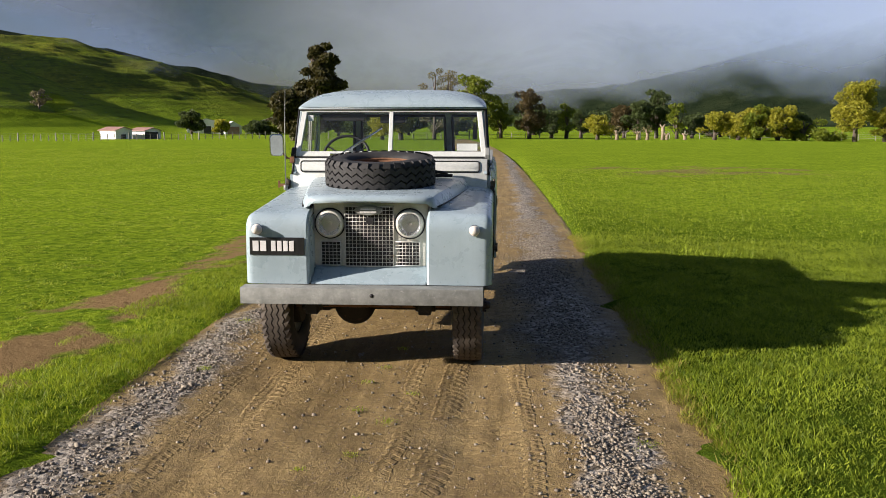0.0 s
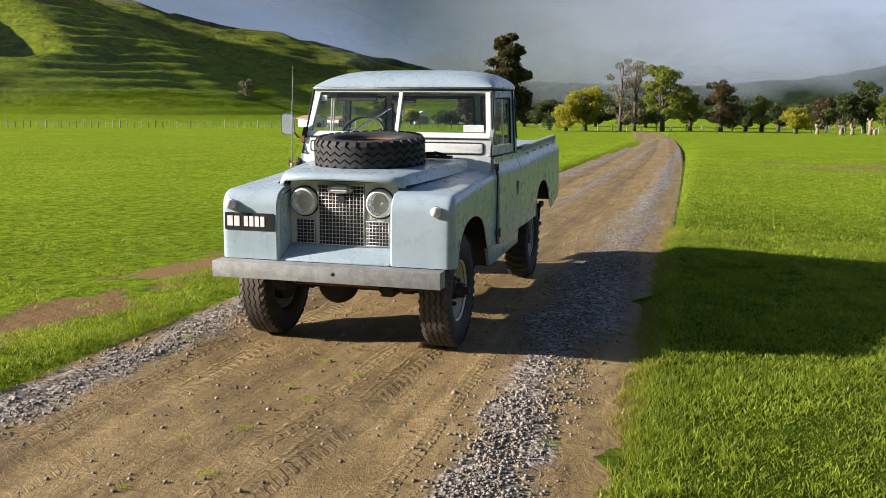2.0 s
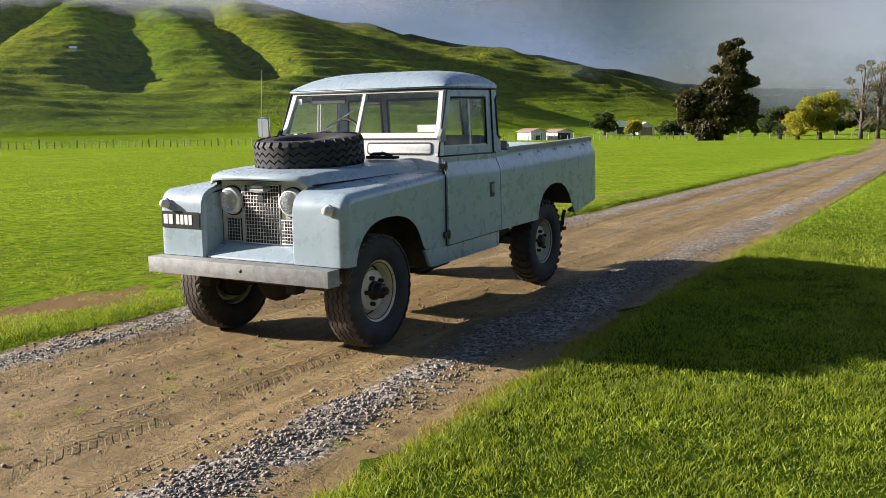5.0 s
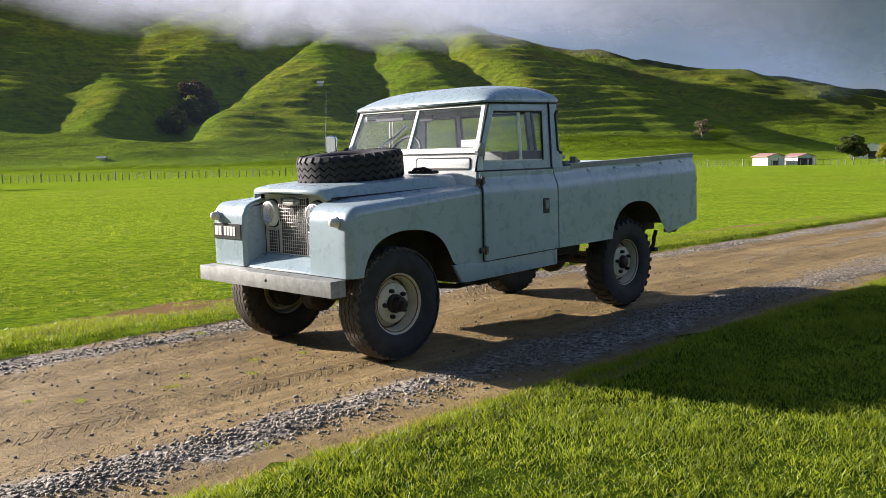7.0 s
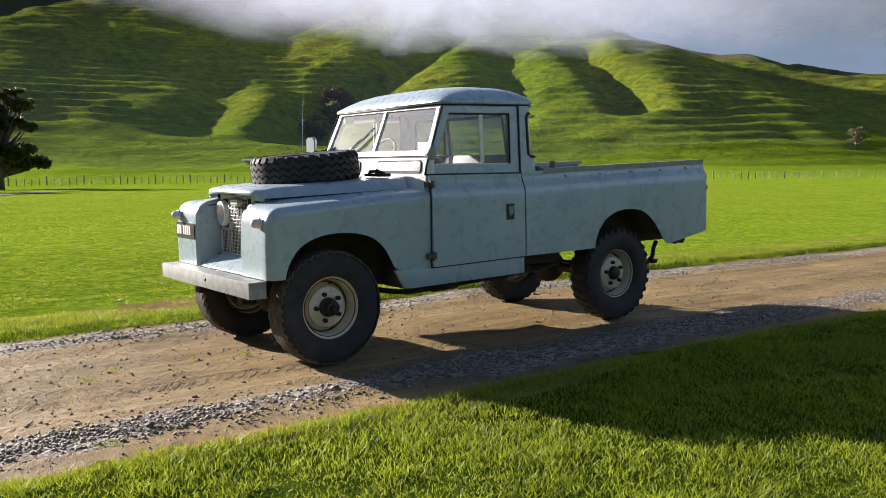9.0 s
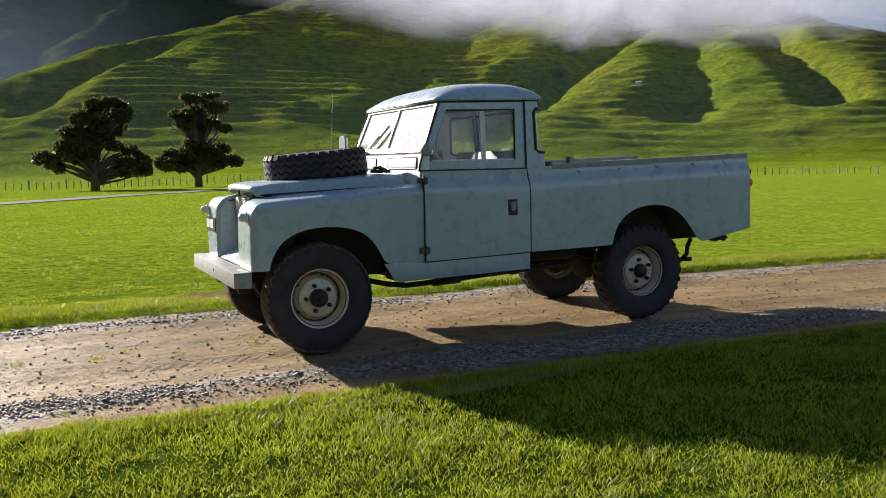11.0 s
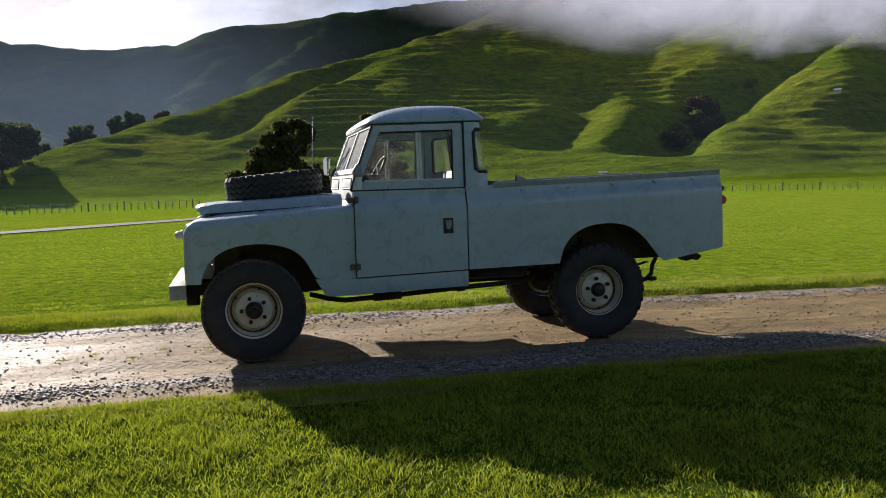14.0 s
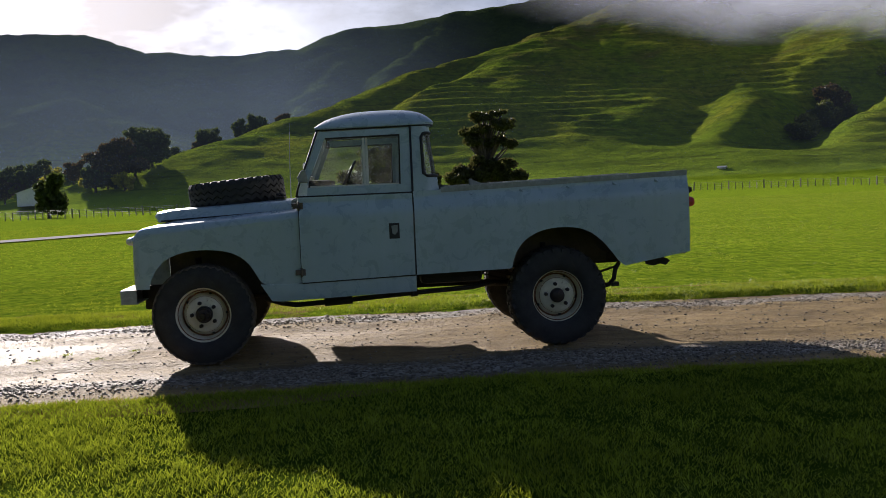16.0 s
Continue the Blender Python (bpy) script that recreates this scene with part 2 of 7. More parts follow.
def ground_material():
    """Pasture: lush, thin and yellowed grass, bare soil, terraced sheep tracks and rust-brown fern on the slopes."""
    m, nt, b = material("pasture")
    tc = nt.nodes.new("ShaderNodeTexCoord")
    v = tc.outputs["Object"]
    sep = nt.nodes.new("ShaderNodeSeparateXYZ")
    link(nt, v, sep.inputs[0])
    big = noise_tex(nt, v, 0.035, 4)
    mid = noise_tex(nt, v, 0.35, 6)
    small = noise_tex(nt, v, 7.0, 7, 0.72)
    tiny = noise_tex(nt, v, 38.0, 3, 0.7)
    col = mixc(nt, ramp(nt, mid, [(0.3, 0.0), (0.7, 1.0)]), (0.185, 0.275, 0.013), (0.270, 0.370, 0.020))
    col = mixc(nt, ramp(nt, small, [(0.42, 0.0), (0.58, 0.9)]), col, (0.062, 0.122, 0.008))
    col = mixc(nt, ramp(nt, tiny, [(0.45, 0.0), (0.8, 0.5)]), col, (0.24, 0.30, 0.04))
    # bare strip beside the track and worn patches
    dx = mathn(nt, "ABSOLUTE", mathn(nt, "ADD", sep.outputs["X"], 2.62))
    strip = mathn(nt, "SUBTRACT", 1.0, mathn(nt, "DIVIDE", dx, 0.75))
    worn = noise_tex(nt, v, 0.9, 5, 0.6)
    near = mathn(nt, "LESS_THAN", mathn(nt, "ABSOLUTE", sep.outputs["Y"]), 16.0)
    soil = mathn(nt, "MULTIPLY", ramp(nt, mathn(nt, "ADD", mathn(nt, "MULTIPLY", strip, 0.20), worn), [(0.60, 0.0), (0.68, 1.0)]), near)
    # dark soil under the near blades, with the shade of their gaps painted in
    gap_shade_dist = nt.nodes.new("ShaderNodeVectorMath")
    gap_shade_dist.operation = "LENGTH"
    link(nt, v, gap_shade_dist.inputs[0])
    under = ramp(nt, mathn(nt, "DIVIDE", gap_shade_dist.outputs["Value"], 40.0), [(0.12, 0.8), (0.36, 0.0)])
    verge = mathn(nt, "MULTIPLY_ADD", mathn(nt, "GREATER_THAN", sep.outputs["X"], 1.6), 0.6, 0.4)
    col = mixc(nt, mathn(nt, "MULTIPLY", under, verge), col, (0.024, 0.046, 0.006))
    col = mixc(nt, soil, col, (0.205, 0.138, 0.066))
    px = mathn(nt, "DIVIDE", mathn(nt, "SUBTRACT", sep.outputs["X"], 8.5), 5.5)
    py = mathn(nt, "DIVIDE", mathn(nt, "SUBTRACT", sep.outputs["Y"], 29.0), 6.0)
    pr = mathn(nt, "SUBTRACT", 1.0, mathn(nt, "ADD", mathn(nt, "MULTIPLY", px, px), mathn(nt, "MULTIPLY", py, py)))
    patch = ramp(nt, mathn(nt, "ADD", mathn(nt, "MULTIPLY", pr, 0.14), noise_tex(nt, v, 0.45, 6, 0.7)), [(0.58, 0.0), (0.66, 0.8)])
    col = mixc(nt, mathn(nt, "MULTIPLY", patch, mathn(nt, "GREATER_THAN", pr, 0.0)), col, (0.20, 0.13, 0.075))
    # slopes: spring grass, yellowed tops and bracken
    hill = ramp(nt, mathn(nt, "DIVIDE", sep.outputs["Z"], 30.0), [(0.0, 0.0), (0.12, 1.0)])
    fern = mixc(nt, ramp(nt, noise_tex(nt, v, 0.028, 6, 0.6, 0.4), [(0.40, 0.0), (0.66, 1.0)]), (0.140, 0.212, 0.011), (0.220, 0.238, 0.019))
    bracken = mathn(nt, "ADD", noise_tex(nt, v, 0.05, 8, 0.68, 0.5), mathn(nt, "DIVIDE", sep.outputs["Z"], 170.0))
    fern = mixc(nt, ramp(nt, bracken, [(0.74, 0.0), (0.92, 0.75)]), fern, (0.125, 0.098, 0.030))
    fern = mixc(nt, ramp(nt, noise_tex(nt, v, 0.30, 8, 0.74), [(0.44, 0.0), (0.64, 0.8)]), fern, (0.058, 0.098, 0.012))
    col = mixc(nt, ramp(nt, mathn(nt, "DIVIDE", sep.outputs["Z"], 30.0), [(0.04, 0.0), (0.50, 1.0)]), col, fern)
    # brown scrub on the shoulder behind the farm, with cloud shadow put into its colour
    back = mathn(nt, "MULTIPLY", ramp(nt, mathn(nt, "DIVIDE", sep.outputs["Y"], 1000.0), [(0.32, 0.0), (0.38, 1.0)]), hill)
    col = mixc(nt, mathn(nt, "MULTIPLY", back, ramp(nt, noise_tex(nt, v, 0.02, 7, 0.62), [(0.40, 0.15), (0.6, 0.85)])), col, (0.085, 0.080, 0.026))
    # forest and scrub on the far ranges
    dist = nt.nodes.new("ShaderNodeVectorMath")
    dist.operation = "LENGTH"
    link(nt, v, dist.inputs[0])
    far = ramp(nt, mathn(nt, "DIVIDE", dist.outputs["Value"], 1000.0), [(0.50, 0.0), (0.58, 1.0)])
    bush = mixc(nt, ramp(nt, noise_tex(nt, v, 0.03, 8, 0.72), [(0.35, 0.0), (0.65, 1.0)]), (0.012, 0.022, 0.011), (0.032, 0.044, 0.020))
    rough_grass = mixc(nt, ramp(nt, noise_tex(nt, v, 0.018, 8, 0.7), [(0.40, 0.0), (0.62, 1.0)]), (0.030, 0.050, 0.018), (0.070, 0.105, 0.022))
    west = ramp(nt, mathn(nt, "DIVIDE", sep.outputs["X"], -1000.0), [(0.42, 0.0), (0.56, 1.0)])
    bush = mixc(nt, west, bush, rough_grass)
    col = mixc(nt, far, col, bush)
    # tussock and trodden soil on the slopes, drawn out along the contour
    slope = mathn(nt, "MULTIPLY", hill, mathn(nt, "SUBTRACT", 1.0, far))
    tread = noise_tex(nt, coords(nt, "Object", (0.10, 0.10, 1.3)), 1.0, 6, 0.65, 0.4)
    col = mixc(nt, mathn(nt, "MULTIPLY", slope, ramp(nt, tread, [(0.50, 0.0), (0.68, 0.7)])), col, (0.060, 0.075, 0.014))
    wave = mathn(nt, "MULTIPLY", slope, tread)
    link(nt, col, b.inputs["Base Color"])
    b.inputs["Roughness"].default_value = 0.9
    b.inputs["Specular IOR Level"].default_value = 0.0
    rough_h = mathn(nt, "MULTIPLY", noise_tex(nt, v, 0.22, 8, 0.7), mathn(nt, "MULTIPLY", hill, mathn(nt, "MULTIPLY_ADD", far, 5.0, 3.8)))
    height = mathn(nt, "ADD", mathn(nt, "ADD", mathn(nt, "MULTIPLY", wave, 1.2), rough_h), mathn(nt, "MULTIPLY", small, 0.08))
    bump(nt, b, height, 1.0, 1.0)
    return m


def track_material():
    """Damp clay two-track with grey gravel along both shoulders and between the wheel lines."""
    m, nt, b = material("clay_track")
    tc = nt.nodes.new("ShaderNodeTexCoord")
    v = tc.outputs["Object"]
    sep = nt.nodes.new("ShaderNodeSeparateXYZ")
    link(nt, v, sep.inputs[0])
    wob = mathn(nt, "MULTIPLY", mathn(nt, "SUBTRACT", noise_tex(nt, v, 0.9, 5), 0.5), 1.0)
    x = mathn(nt, "ADD", sep.outputs["X"], wob)

    def band(c, w):
        d = mathn(nt, "DIVIDE", mathn(nt, "ABSOLUTE", mathn(nt, "SUBTRACT", x, c)), w)
        return mathn(nt, "SUBTRACT", 1.0, mathn(nt, "MINIMUM", d, 1.0))

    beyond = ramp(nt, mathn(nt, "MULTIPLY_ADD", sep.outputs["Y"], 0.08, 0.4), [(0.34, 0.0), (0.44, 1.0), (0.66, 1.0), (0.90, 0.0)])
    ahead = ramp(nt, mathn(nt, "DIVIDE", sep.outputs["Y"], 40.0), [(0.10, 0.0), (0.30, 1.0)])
    # band beside the truck: wider gravel, and clay darkened where its shadow falls
    shadow_band = mathn(nt, "MULTIPLY", beyond, band(1.38, 0.60))
    g = mathn(nt, "MAXIMUM", mathn(nt, "MAXIMUM", mathn(nt, "MAXIMUM", band(1.44, 0.38), mathn(nt, "MULTIPLY", shadow_band, 1.0)), mathn(nt, "MULTIPLY", band(-1.22, 0.40), 0.95)), mathn(nt, "MULTIPLY", band(-0.1, 0.45), mathn(nt, "MULTIPLY_ADD", ahead, 0.45, 0.25)))
    grit = noise_tex(nt, v, 5.0, 6, 0.7)
    gravel = ramp(nt, mathn(nt, "ADD", mathn(nt, "MULTIPLY", g, 0.55), mathn(nt, "MULTIPLY", grit, 0.6)), [(0.50, 0.0), (0.70, 0.9)])
    clay = mixc(nt, ramp(nt, noise_tex(nt, v, 1.6, 6, 0.6), [(0.3, 0.0), (0.7, 1.0)]), (0.172, 0.120, 0.045), (0.315, 0.230, 0.098))
    clay = mixc(nt, ramp(nt, noise_tex(nt, v, 8, 6, 0.7), [(0.45, 0.0), (0.7, 0.55)]), clay, (0.120, 0.075, 0.034))
    clay = mixc(nt, ramp(nt, noise_tex(nt, v, 30, 5, 0.7), [(0.45, 0.0), (0.75, 0.6)]), clay, (0.125, 0.078, 0.040))
    drag = noise_tex(nt, coords(nt, "Object", (9.0, 0.8, 1)), 1.0, 7, 0.65, 0.3)
    clay = mixc(nt, ramp(nt, drag, [(0.52, 0.0), (0.70, 0.7)]), clay, (0.35, 0.258, 0.115))
    clay = mixc(nt, ramp(nt, drag, [(0.30, 0.75), (0.46, 0.0)]), clay, (0.100, 0.070, 0.028))
    vor = nt.nodes.new("ShaderNodeTexVoronoi")
    vor.inputs["Scale"].default_value = 34.0
    link(nt, v, vor.inputs["Vector"])
    peb = mixc(nt, ramp(nt, vor.outputs["Color"], [(0.2, 0.0), (0.8, 1.0)]), (0.070, 0.062, 0.050), (0.38, 0.345, 0.29))
    # the truck's shadow is put into the clay colour here
    clay = mixc(nt, ramp(nt, shadow_band, [(0.1, 0.0), (0.6, 0.75)]), clay, (0.070, 0.055, 0.036))
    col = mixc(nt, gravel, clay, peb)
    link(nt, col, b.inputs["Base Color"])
    wet = ramp(nt, noise_tex(nt, v, 0.8, 5, 0.6), [(0.35, 0.58), (0.65, 0.82)])
    link(nt, wet, b.inputs["Roughness"])
    b.inputs["Specular IOR Level"].default_value = 0.17
    hgt = mathn(nt, "ADD", mathn(nt, "MULTIPLY", noise_tex(nt, v, 30, 6, 0.7), 0.5), mathn(nt, "MULTIPLY", mathn(nt, "SUBTRACT", 1.0, vor.outputs["Distance"]), mathn(nt, "MULTIPLY", gravel, 0.5)))
    # tyre prints: lugged bands along the wheel lines
    tread = 0.0
    for c, skew, half, pitch in ((0.60, -0.035, 0.085, 74.0), (0.98, 0.02, 0.06, 92.0), (0.34, -0.01, 0.05, 66.0), (-0.58, 0.03, 0.085, 74.0), (-0.86, 0.0, 0.06, 88.0)):
        u = mathn(nt, "SUBTRACT", mathn(nt, "MULTIPLY_ADD", sep.outputs["Y"], skew, mathn(nt, "MULTIPLY_ADD", wob, 0.22, sep.outputs["X"])), c)
        au = mathn(nt, "ABSOLUTE", u)
        inside = ramp(nt, mathn(nt, "DIVIDE", au, half), [(0.85, 1.0), (1.0, 0.0)])
        lug = mathn(nt, "SINE", mathn(nt, "ADD", mathn(nt, "MULTIPLY", sep.outputs["Y"], pitch), mathn(nt, "MULTIPLY", au, 60.0)))
        rib = mathn(nt, "MULTIPLY", mathn(nt, "SINE", mathn(nt, "MULTIPLY", u, 150.0)), 0.15)
        one = mathn(nt, "MULTIPLY", inside, mathn(nt, "ADD", ramp(nt, mathn(nt, "MULTIPLY_ADD", lug, 0.5, 0.5), [(0.4, 0.0), (0.6, 1.0)]), rib))
        tread = mathn(nt, "ADD", one, tread)
    kept = ramp(nt, noise_tex(nt, v, 1.1, 4), [(0.40, 0.0), (0.58, 1.0)])
    bare = mathn(nt, "SUBTRACT", 1.0, gravel)
    hgt = mathn(nt, "ADD", hgt, mathn(nt, "MULTIPLY", mathn(nt, "MULTIPLY", tread, mathn(nt, "MULTIPLY", kept, bare)), 0.36))
    bump(nt, b, hgt, 1.0, 0.03)
    return m


def foliage(name, dark, light, trans=0.25, gloss=(0.6, 0.25)):
    m, nt, b = material(name)
    geo = nt.nodes.new("ShaderNodeNewGeometry")
    v = coords(nt)
    rnd = geo.outputs["Random Per Island"]
    col = mixc(nt, rnd, dark, light)
    col = mixc(nt, ramp(nt, noise_tex(nt, v, 1.3, 4), [(0.35, 0.0), (0.7, 0.6)]), col, tuple(c * 0.6 for c in dark))
    link(nt, col, b.inputs["Base Color"])
    b.inputs["Roughness"].default_value = gloss[0]
    b.inputs["Specular IOR Level"].default_value = gloss[1]
    tl = nt.nodes.new("ShaderNodeBsdfTranslucent")
    link(nt, mixc(nt, 0.5, col, (light[0] * 1.5, light[1] * 1.4, light[2])), tl.inputs["Color"])
    mx = nt.nodes.new("ShaderNodeMixShader")
    mx.inputs["Fac"].default_value = trans
    out = nt.nodes["Material Output"]
    link(nt, b.outputs[0], mx.inputs[1])
    link(nt, tl.outputs[0], mx.inputs[2])
    link(nt, mx.outputs[0], out.inputs["Surface"])
    return m


M_ground = ground_material()
M_track = track_material()
M_blade = foliage("grass_blades", (0.024, 0.068, 0.003), (0.400, 0.490, 0.034), 0.34, (0.5, 0.18))
M_dryblade = foliage("yellowed_grass_blades", (0.20, 0.19, 0.03), (0.42, 0.36, 0.09), 0.4)
M_pine = foliage("dark_needles", (0.034, 0.042, 0.018), (0.11, 0.115, 0.04), 0.38)
M_conifer = foliage("dark_bronze_conifer_sprays", (0.026, 0.030, 0.010), (0.105, 0.092, 0.030), 0.2)
M_brownleaf = foliage("bronze_conifer_leaves", (0.045, 0.036, 0.012), (0.13, 0.092, 0.032), 0.2)
M_leafy = foliage("spring_leaves", (0.09, 0.14, 0.012), (0.24, 0.27, 0.025), 0.35)
M_willow = foliage("yellow_willow_leaves", (0.19, 0.20, 0.015), (0.42, 0.40, 0.04), 0.4)
M_darkleaf = foliage("dark_evergreen_leaves", (0.036, 0.056, 0.016), (0.095, 0.130, 0.034), 0.3)
M_scrub = foliage("gully_scrub_leaves", (0.060, 0.080, 0.024), (0.15, 0.17, 0.045), 0.5)
M_twig = foliage("bare_twigs", (0.105, 0.095, 0.045), (0.235, 0.205, 0.10), 0.2)
M_bark = surface("bark", (0.05, 0.04, 0.03), (0.14, 0.11, 0.085), 0.9, 0, 3, 20, 0.6, 0.03)
M_paletrunk = surface("pale_cut_bark", (0.20, 0.15, 0.10), (0.36, 0.29, 0.21), 0.9, 0, 3, 20, 0.5, 0.03)
M_housewhite = surface("white_weatherboard", (0.70, 0.70, 0.67), (0.82, 0.82, 0.79), 0.6, 0, 1, 12, 0.1, 0.01)
M_roofred = surface("faded_red_iron_roof", (0.30, 0.16, 0.13), (0.44, 0.27, 0.22), 0.55, 0, 1, 10, 0.1, 0.01)
M_roofgrey = surface("grey_iron_roof", (0.30, 0.30, 0.31), (0.45, 0.45, 0.45), 0.5, 0.2, 1, 10, 0.1, 0.01)
M_dark = surface("shed_interior_dark", (0.02, 0.02, 0.022), (0.04, 0.04, 0.042), 0.8)
M_water = surface("shallow_stream_water", (0.10, 0.11, 0.10), (0.18, 0.19, 0.18), 0.15, 0, 1, 8, 0.3, 0.02)


# ---- building helpers ----
def link_mesh(name, me, mat, parent=None, label="", smooth=False):
    if mat is not None:
        me.materials.append(mat)
    if smooth:
        me.shade_smooth()
    ob = new(name, me)
    if parent is not None:
        ob.parent = parent
    if label:
        ob["label"] = label
    return ob


def part(name, bm, mat, parent=None, label="", smooth=False, auto=None):
    bmesh.ops.recalc_face_normals(bm, faces=bm.faces)
    if auto is not None:
        lim = radians(auto)
        for f in bm.faces:
            f.smooth = True
        for e in bm.edges:
            if len(e.link_faces) == 2 and e.calc_face_angle(0) > lim:
                e.smooth = False
    me = bpy.data.meshes.new(name)
    bm.to_mesh(me)
    bm.free()
    return link_mesh(name, me, mat, parent, label, smooth)


def empty(name, loc=(0, 0, 0)):
    ob = new(name)
    ob.location = loc
    return ob


def BM():
    return bmesh.new()


def box(bm, x0, x1, y0, y1, z0, z1, bev=0.0, m=None):
    t = bmesh.new()
    bmesh.ops.create_cube(t, size=1.0)
    for v in t.verts:
        v.co = Vector((x0 + (v.co.x + 0.5) * (x1 - x0), y0 + (v.co.y + 0.5) * (y1 - y0), z0 + (v.co.z + 0.5) * (z1 - z0)))
    if bev:
        bmesh.ops.bevel(t, geom=list(t.edges), offset=bev, segments=2, affect="EDGES", profile=0.6)
    merge(bm, t, m)


def merge(bm, t, m=None):
    if m is not None:
        t.transform(m)
    idx = {}
    for v in t.verts:
        idx[v] = bm.verts.new(v.co)
    for f in t.faces:
        nf = bm.faces.new([idx[v] for v in f.verts])
        nf.smooth = f.smooth
    t.free()


def prism(bm, pts, axis, a, b, bev=0.0, m=None):
    """The outline pts, in the other two axes in order, drawn out along axis from a to b."""
    t = bmesh.new()

    def at(p, w):
        return {"x": (w, p[0], p[1]), "y": (p[0], w, p[1]), "z": (p[0], p[1], w)}[axis]

    lo = [t.verts.new(at(p, a)) for p in pts]
    hi = [t.verts.new(at(p, b)) for p in pts]
    t.faces.new(lo)
    t.faces.new(hi[::-1])
    n = len(pts)
    for i in range(n):
        t.faces.new((lo[i], hi[i], hi[(i + 1) % n], lo[(i + 1) % n]))
    if bev:
        bmesh.ops.recalc_face_normals(t, faces=t.faces)
        bmesh.ops.bevel(t, geom=[e for e in t.edges if e.calc_face_angle(0) > 0.5], offset=bev, segments=2, affect="EDGES", profile=0.6)
    merge(bm, t, m)


def tube(bm, pts, r, seg=8, closed=False, caps=True, m=None):
    """A round bar along pts; r is a radius or a list of radii."""
    t = bmesh.new()
    pts = [Vector(p) for p in pts]
    n = len(pts)
    rs = r if isinstance(r, (list, tuple)) else [r] * n
    rings = []
    ref = None
    for i, p in enumerate(pts):
        if closed:
            d = pts[(i + 1) % n] - pts[i - 1]
        else:
            d = pts[min(i + 1, n - 1)] - pts[max(i - 1, 0)]
        d.normalize()
        if ref is None:
            ref = Vector((0, 0, 1)) if abs(d.z) < 0.9 else Vector((1, 0, 0))
        u = d.cross(ref)
        if u.length < 1e-6:
            u = d.orthogonal()
        u.normalize()
        w = u.cross(d).normalized()
        ref = w
        rings.append([t.verts.new(p + (u * math.cos(a) + w * math.sin(a)) * rs[i]) for a in (2 * math.pi * k / seg for k in range(seg))])
    for i in range(n if closed else n - 1):
        A, B = rings[i], rings[(i + 1) % n]
        for k in range(seg):
            f = t.faces.new((A[k], A[(k + 1) % seg], B[(k + 1) % seg], B[k]))
            f.smooth = True
    if caps and not closed:
        t.faces.new(rings[0][::-1])
        t.faces.new(rings[-1])
    merge(bm, t, m)


def lathe(bm, prof, seg=48, m=None, close=False):
    """Turn the outline prof of (radius, offset) round the x axis; offset runs along x."""
    t = bmesh.new()
    rings = []
    for r, o in prof:
        if r < 1e-5:
            rings.append([t.verts.new((o, 0, 0))])
        else:
            rings.append([t.verts.new((o, r * math.cos(2 * math.pi * k / seg), r * math.sin(2 * math.pi * k / seg))) for k in range(seg)])
    pairs = list(zip(rings, rings[1:]))
    if close:
        pairs.append((rings[-1], rings[0]))
    for A, B in pairs:
        for k in range(seg):
            j = (k + 1) % seg
            if len(A) == 1 and len(B) == 1:
                continue
            if len(A) == 1:
                f = t.faces.new((A[0], B[k], B[j]))
            elif len(B) == 1:
                f = t.faces.new((A[k], B[0], A[j]))
            else:
                f = t.faces.new((A[k], B[k], B[j], A[j]))
            f.smooth = True
    merge(bm, t, m)


def grid(bm, rows, skip=None, thick=0.0):
    """A sheet through rows of points; skip(i, j) leaves out a face; thick gives it a back."""
    t = bmesh.new()
    V = [[t.verts.new(p) for p in row] for row in rows]
    for i in range(len(V) - 1):
        for j in range(len(V[0]) - 1):
            if skip and skip(i, j):
                continue
            q = (V[i][j], V[i][j + 1], V[i + 1][j + 1], V[i + 1][j])
            if len({tuple(round(c, 6) for c in v.co) for v in q}) < 3:
                continue
            f = t.faces.new(q)
            f.smooth = True
    bmesh.ops.remove_doubles(t, verts=t.verts, dist=1e-5)
    if thick:
        bmesh.ops.recalc_face_normals(t, faces=t.faces)
        bmesh.ops.solidify(t, geom=list(t.faces), thickness=thick)
    for v in [v for v in t.verts if not v.link_faces]:
        t.verts.remove(v)
    merge(bm, t)


def mirrored(bm):
    """The same shape on the other side of the vehicle."""
    t = bm.copy()
    for v in t.verts:
        v.co.x = -v.co.x
    bmesh.ops.reverse_faces(t, faces=t.faces)
    return t


def arc(cx, cy, r, a0, a1, n):
    return [(cx + r * math.cos(radians(a0 + (a1 - a0) * i / n)), cy + r * math.sin(radians(a0 + (a1 - a0) * i / n))) for i in range(n + 1)]


def value_noise(x, y, seed=0):
    xi, yi = np.floor(x).astype(np.int64), np.floor(y).astype(np.int64)
    xf, yf = x - xi, y - yi
    u, v = xf * xf * (3 - 2 * xf), yf * yf * (3 - 2 * yf)

    def h(a, b):
        n = (a * 374761393 + b * 668265263 + seed * 974634777) & 0x7FFFFFFF
        n = ((n ^ (n >> 13)) * 1274126177) & 0x7FFFFFFF
        return ((n ^ (n >> 16)) & 0xFFFF) / 65535.0

    return (h(xi, yi) * (1 - u) + h(xi + 1, yi) * u) * (1 - v) + (h(xi, yi + 1) * (1 - u) + h(xi + 1, yi + 1) * u) * v


def fbm(x, y, octaves=4, seed=0):
    s, a, t = 0.0, 1.0, 0.0
    for o in range(octaves):
        s = s + a * value_noise(x * 2 ** o + 17.3 * o, y * 2 ** o - 9.1 * o, seed + o)
        t += a
        a *= 0.5
    return s / t


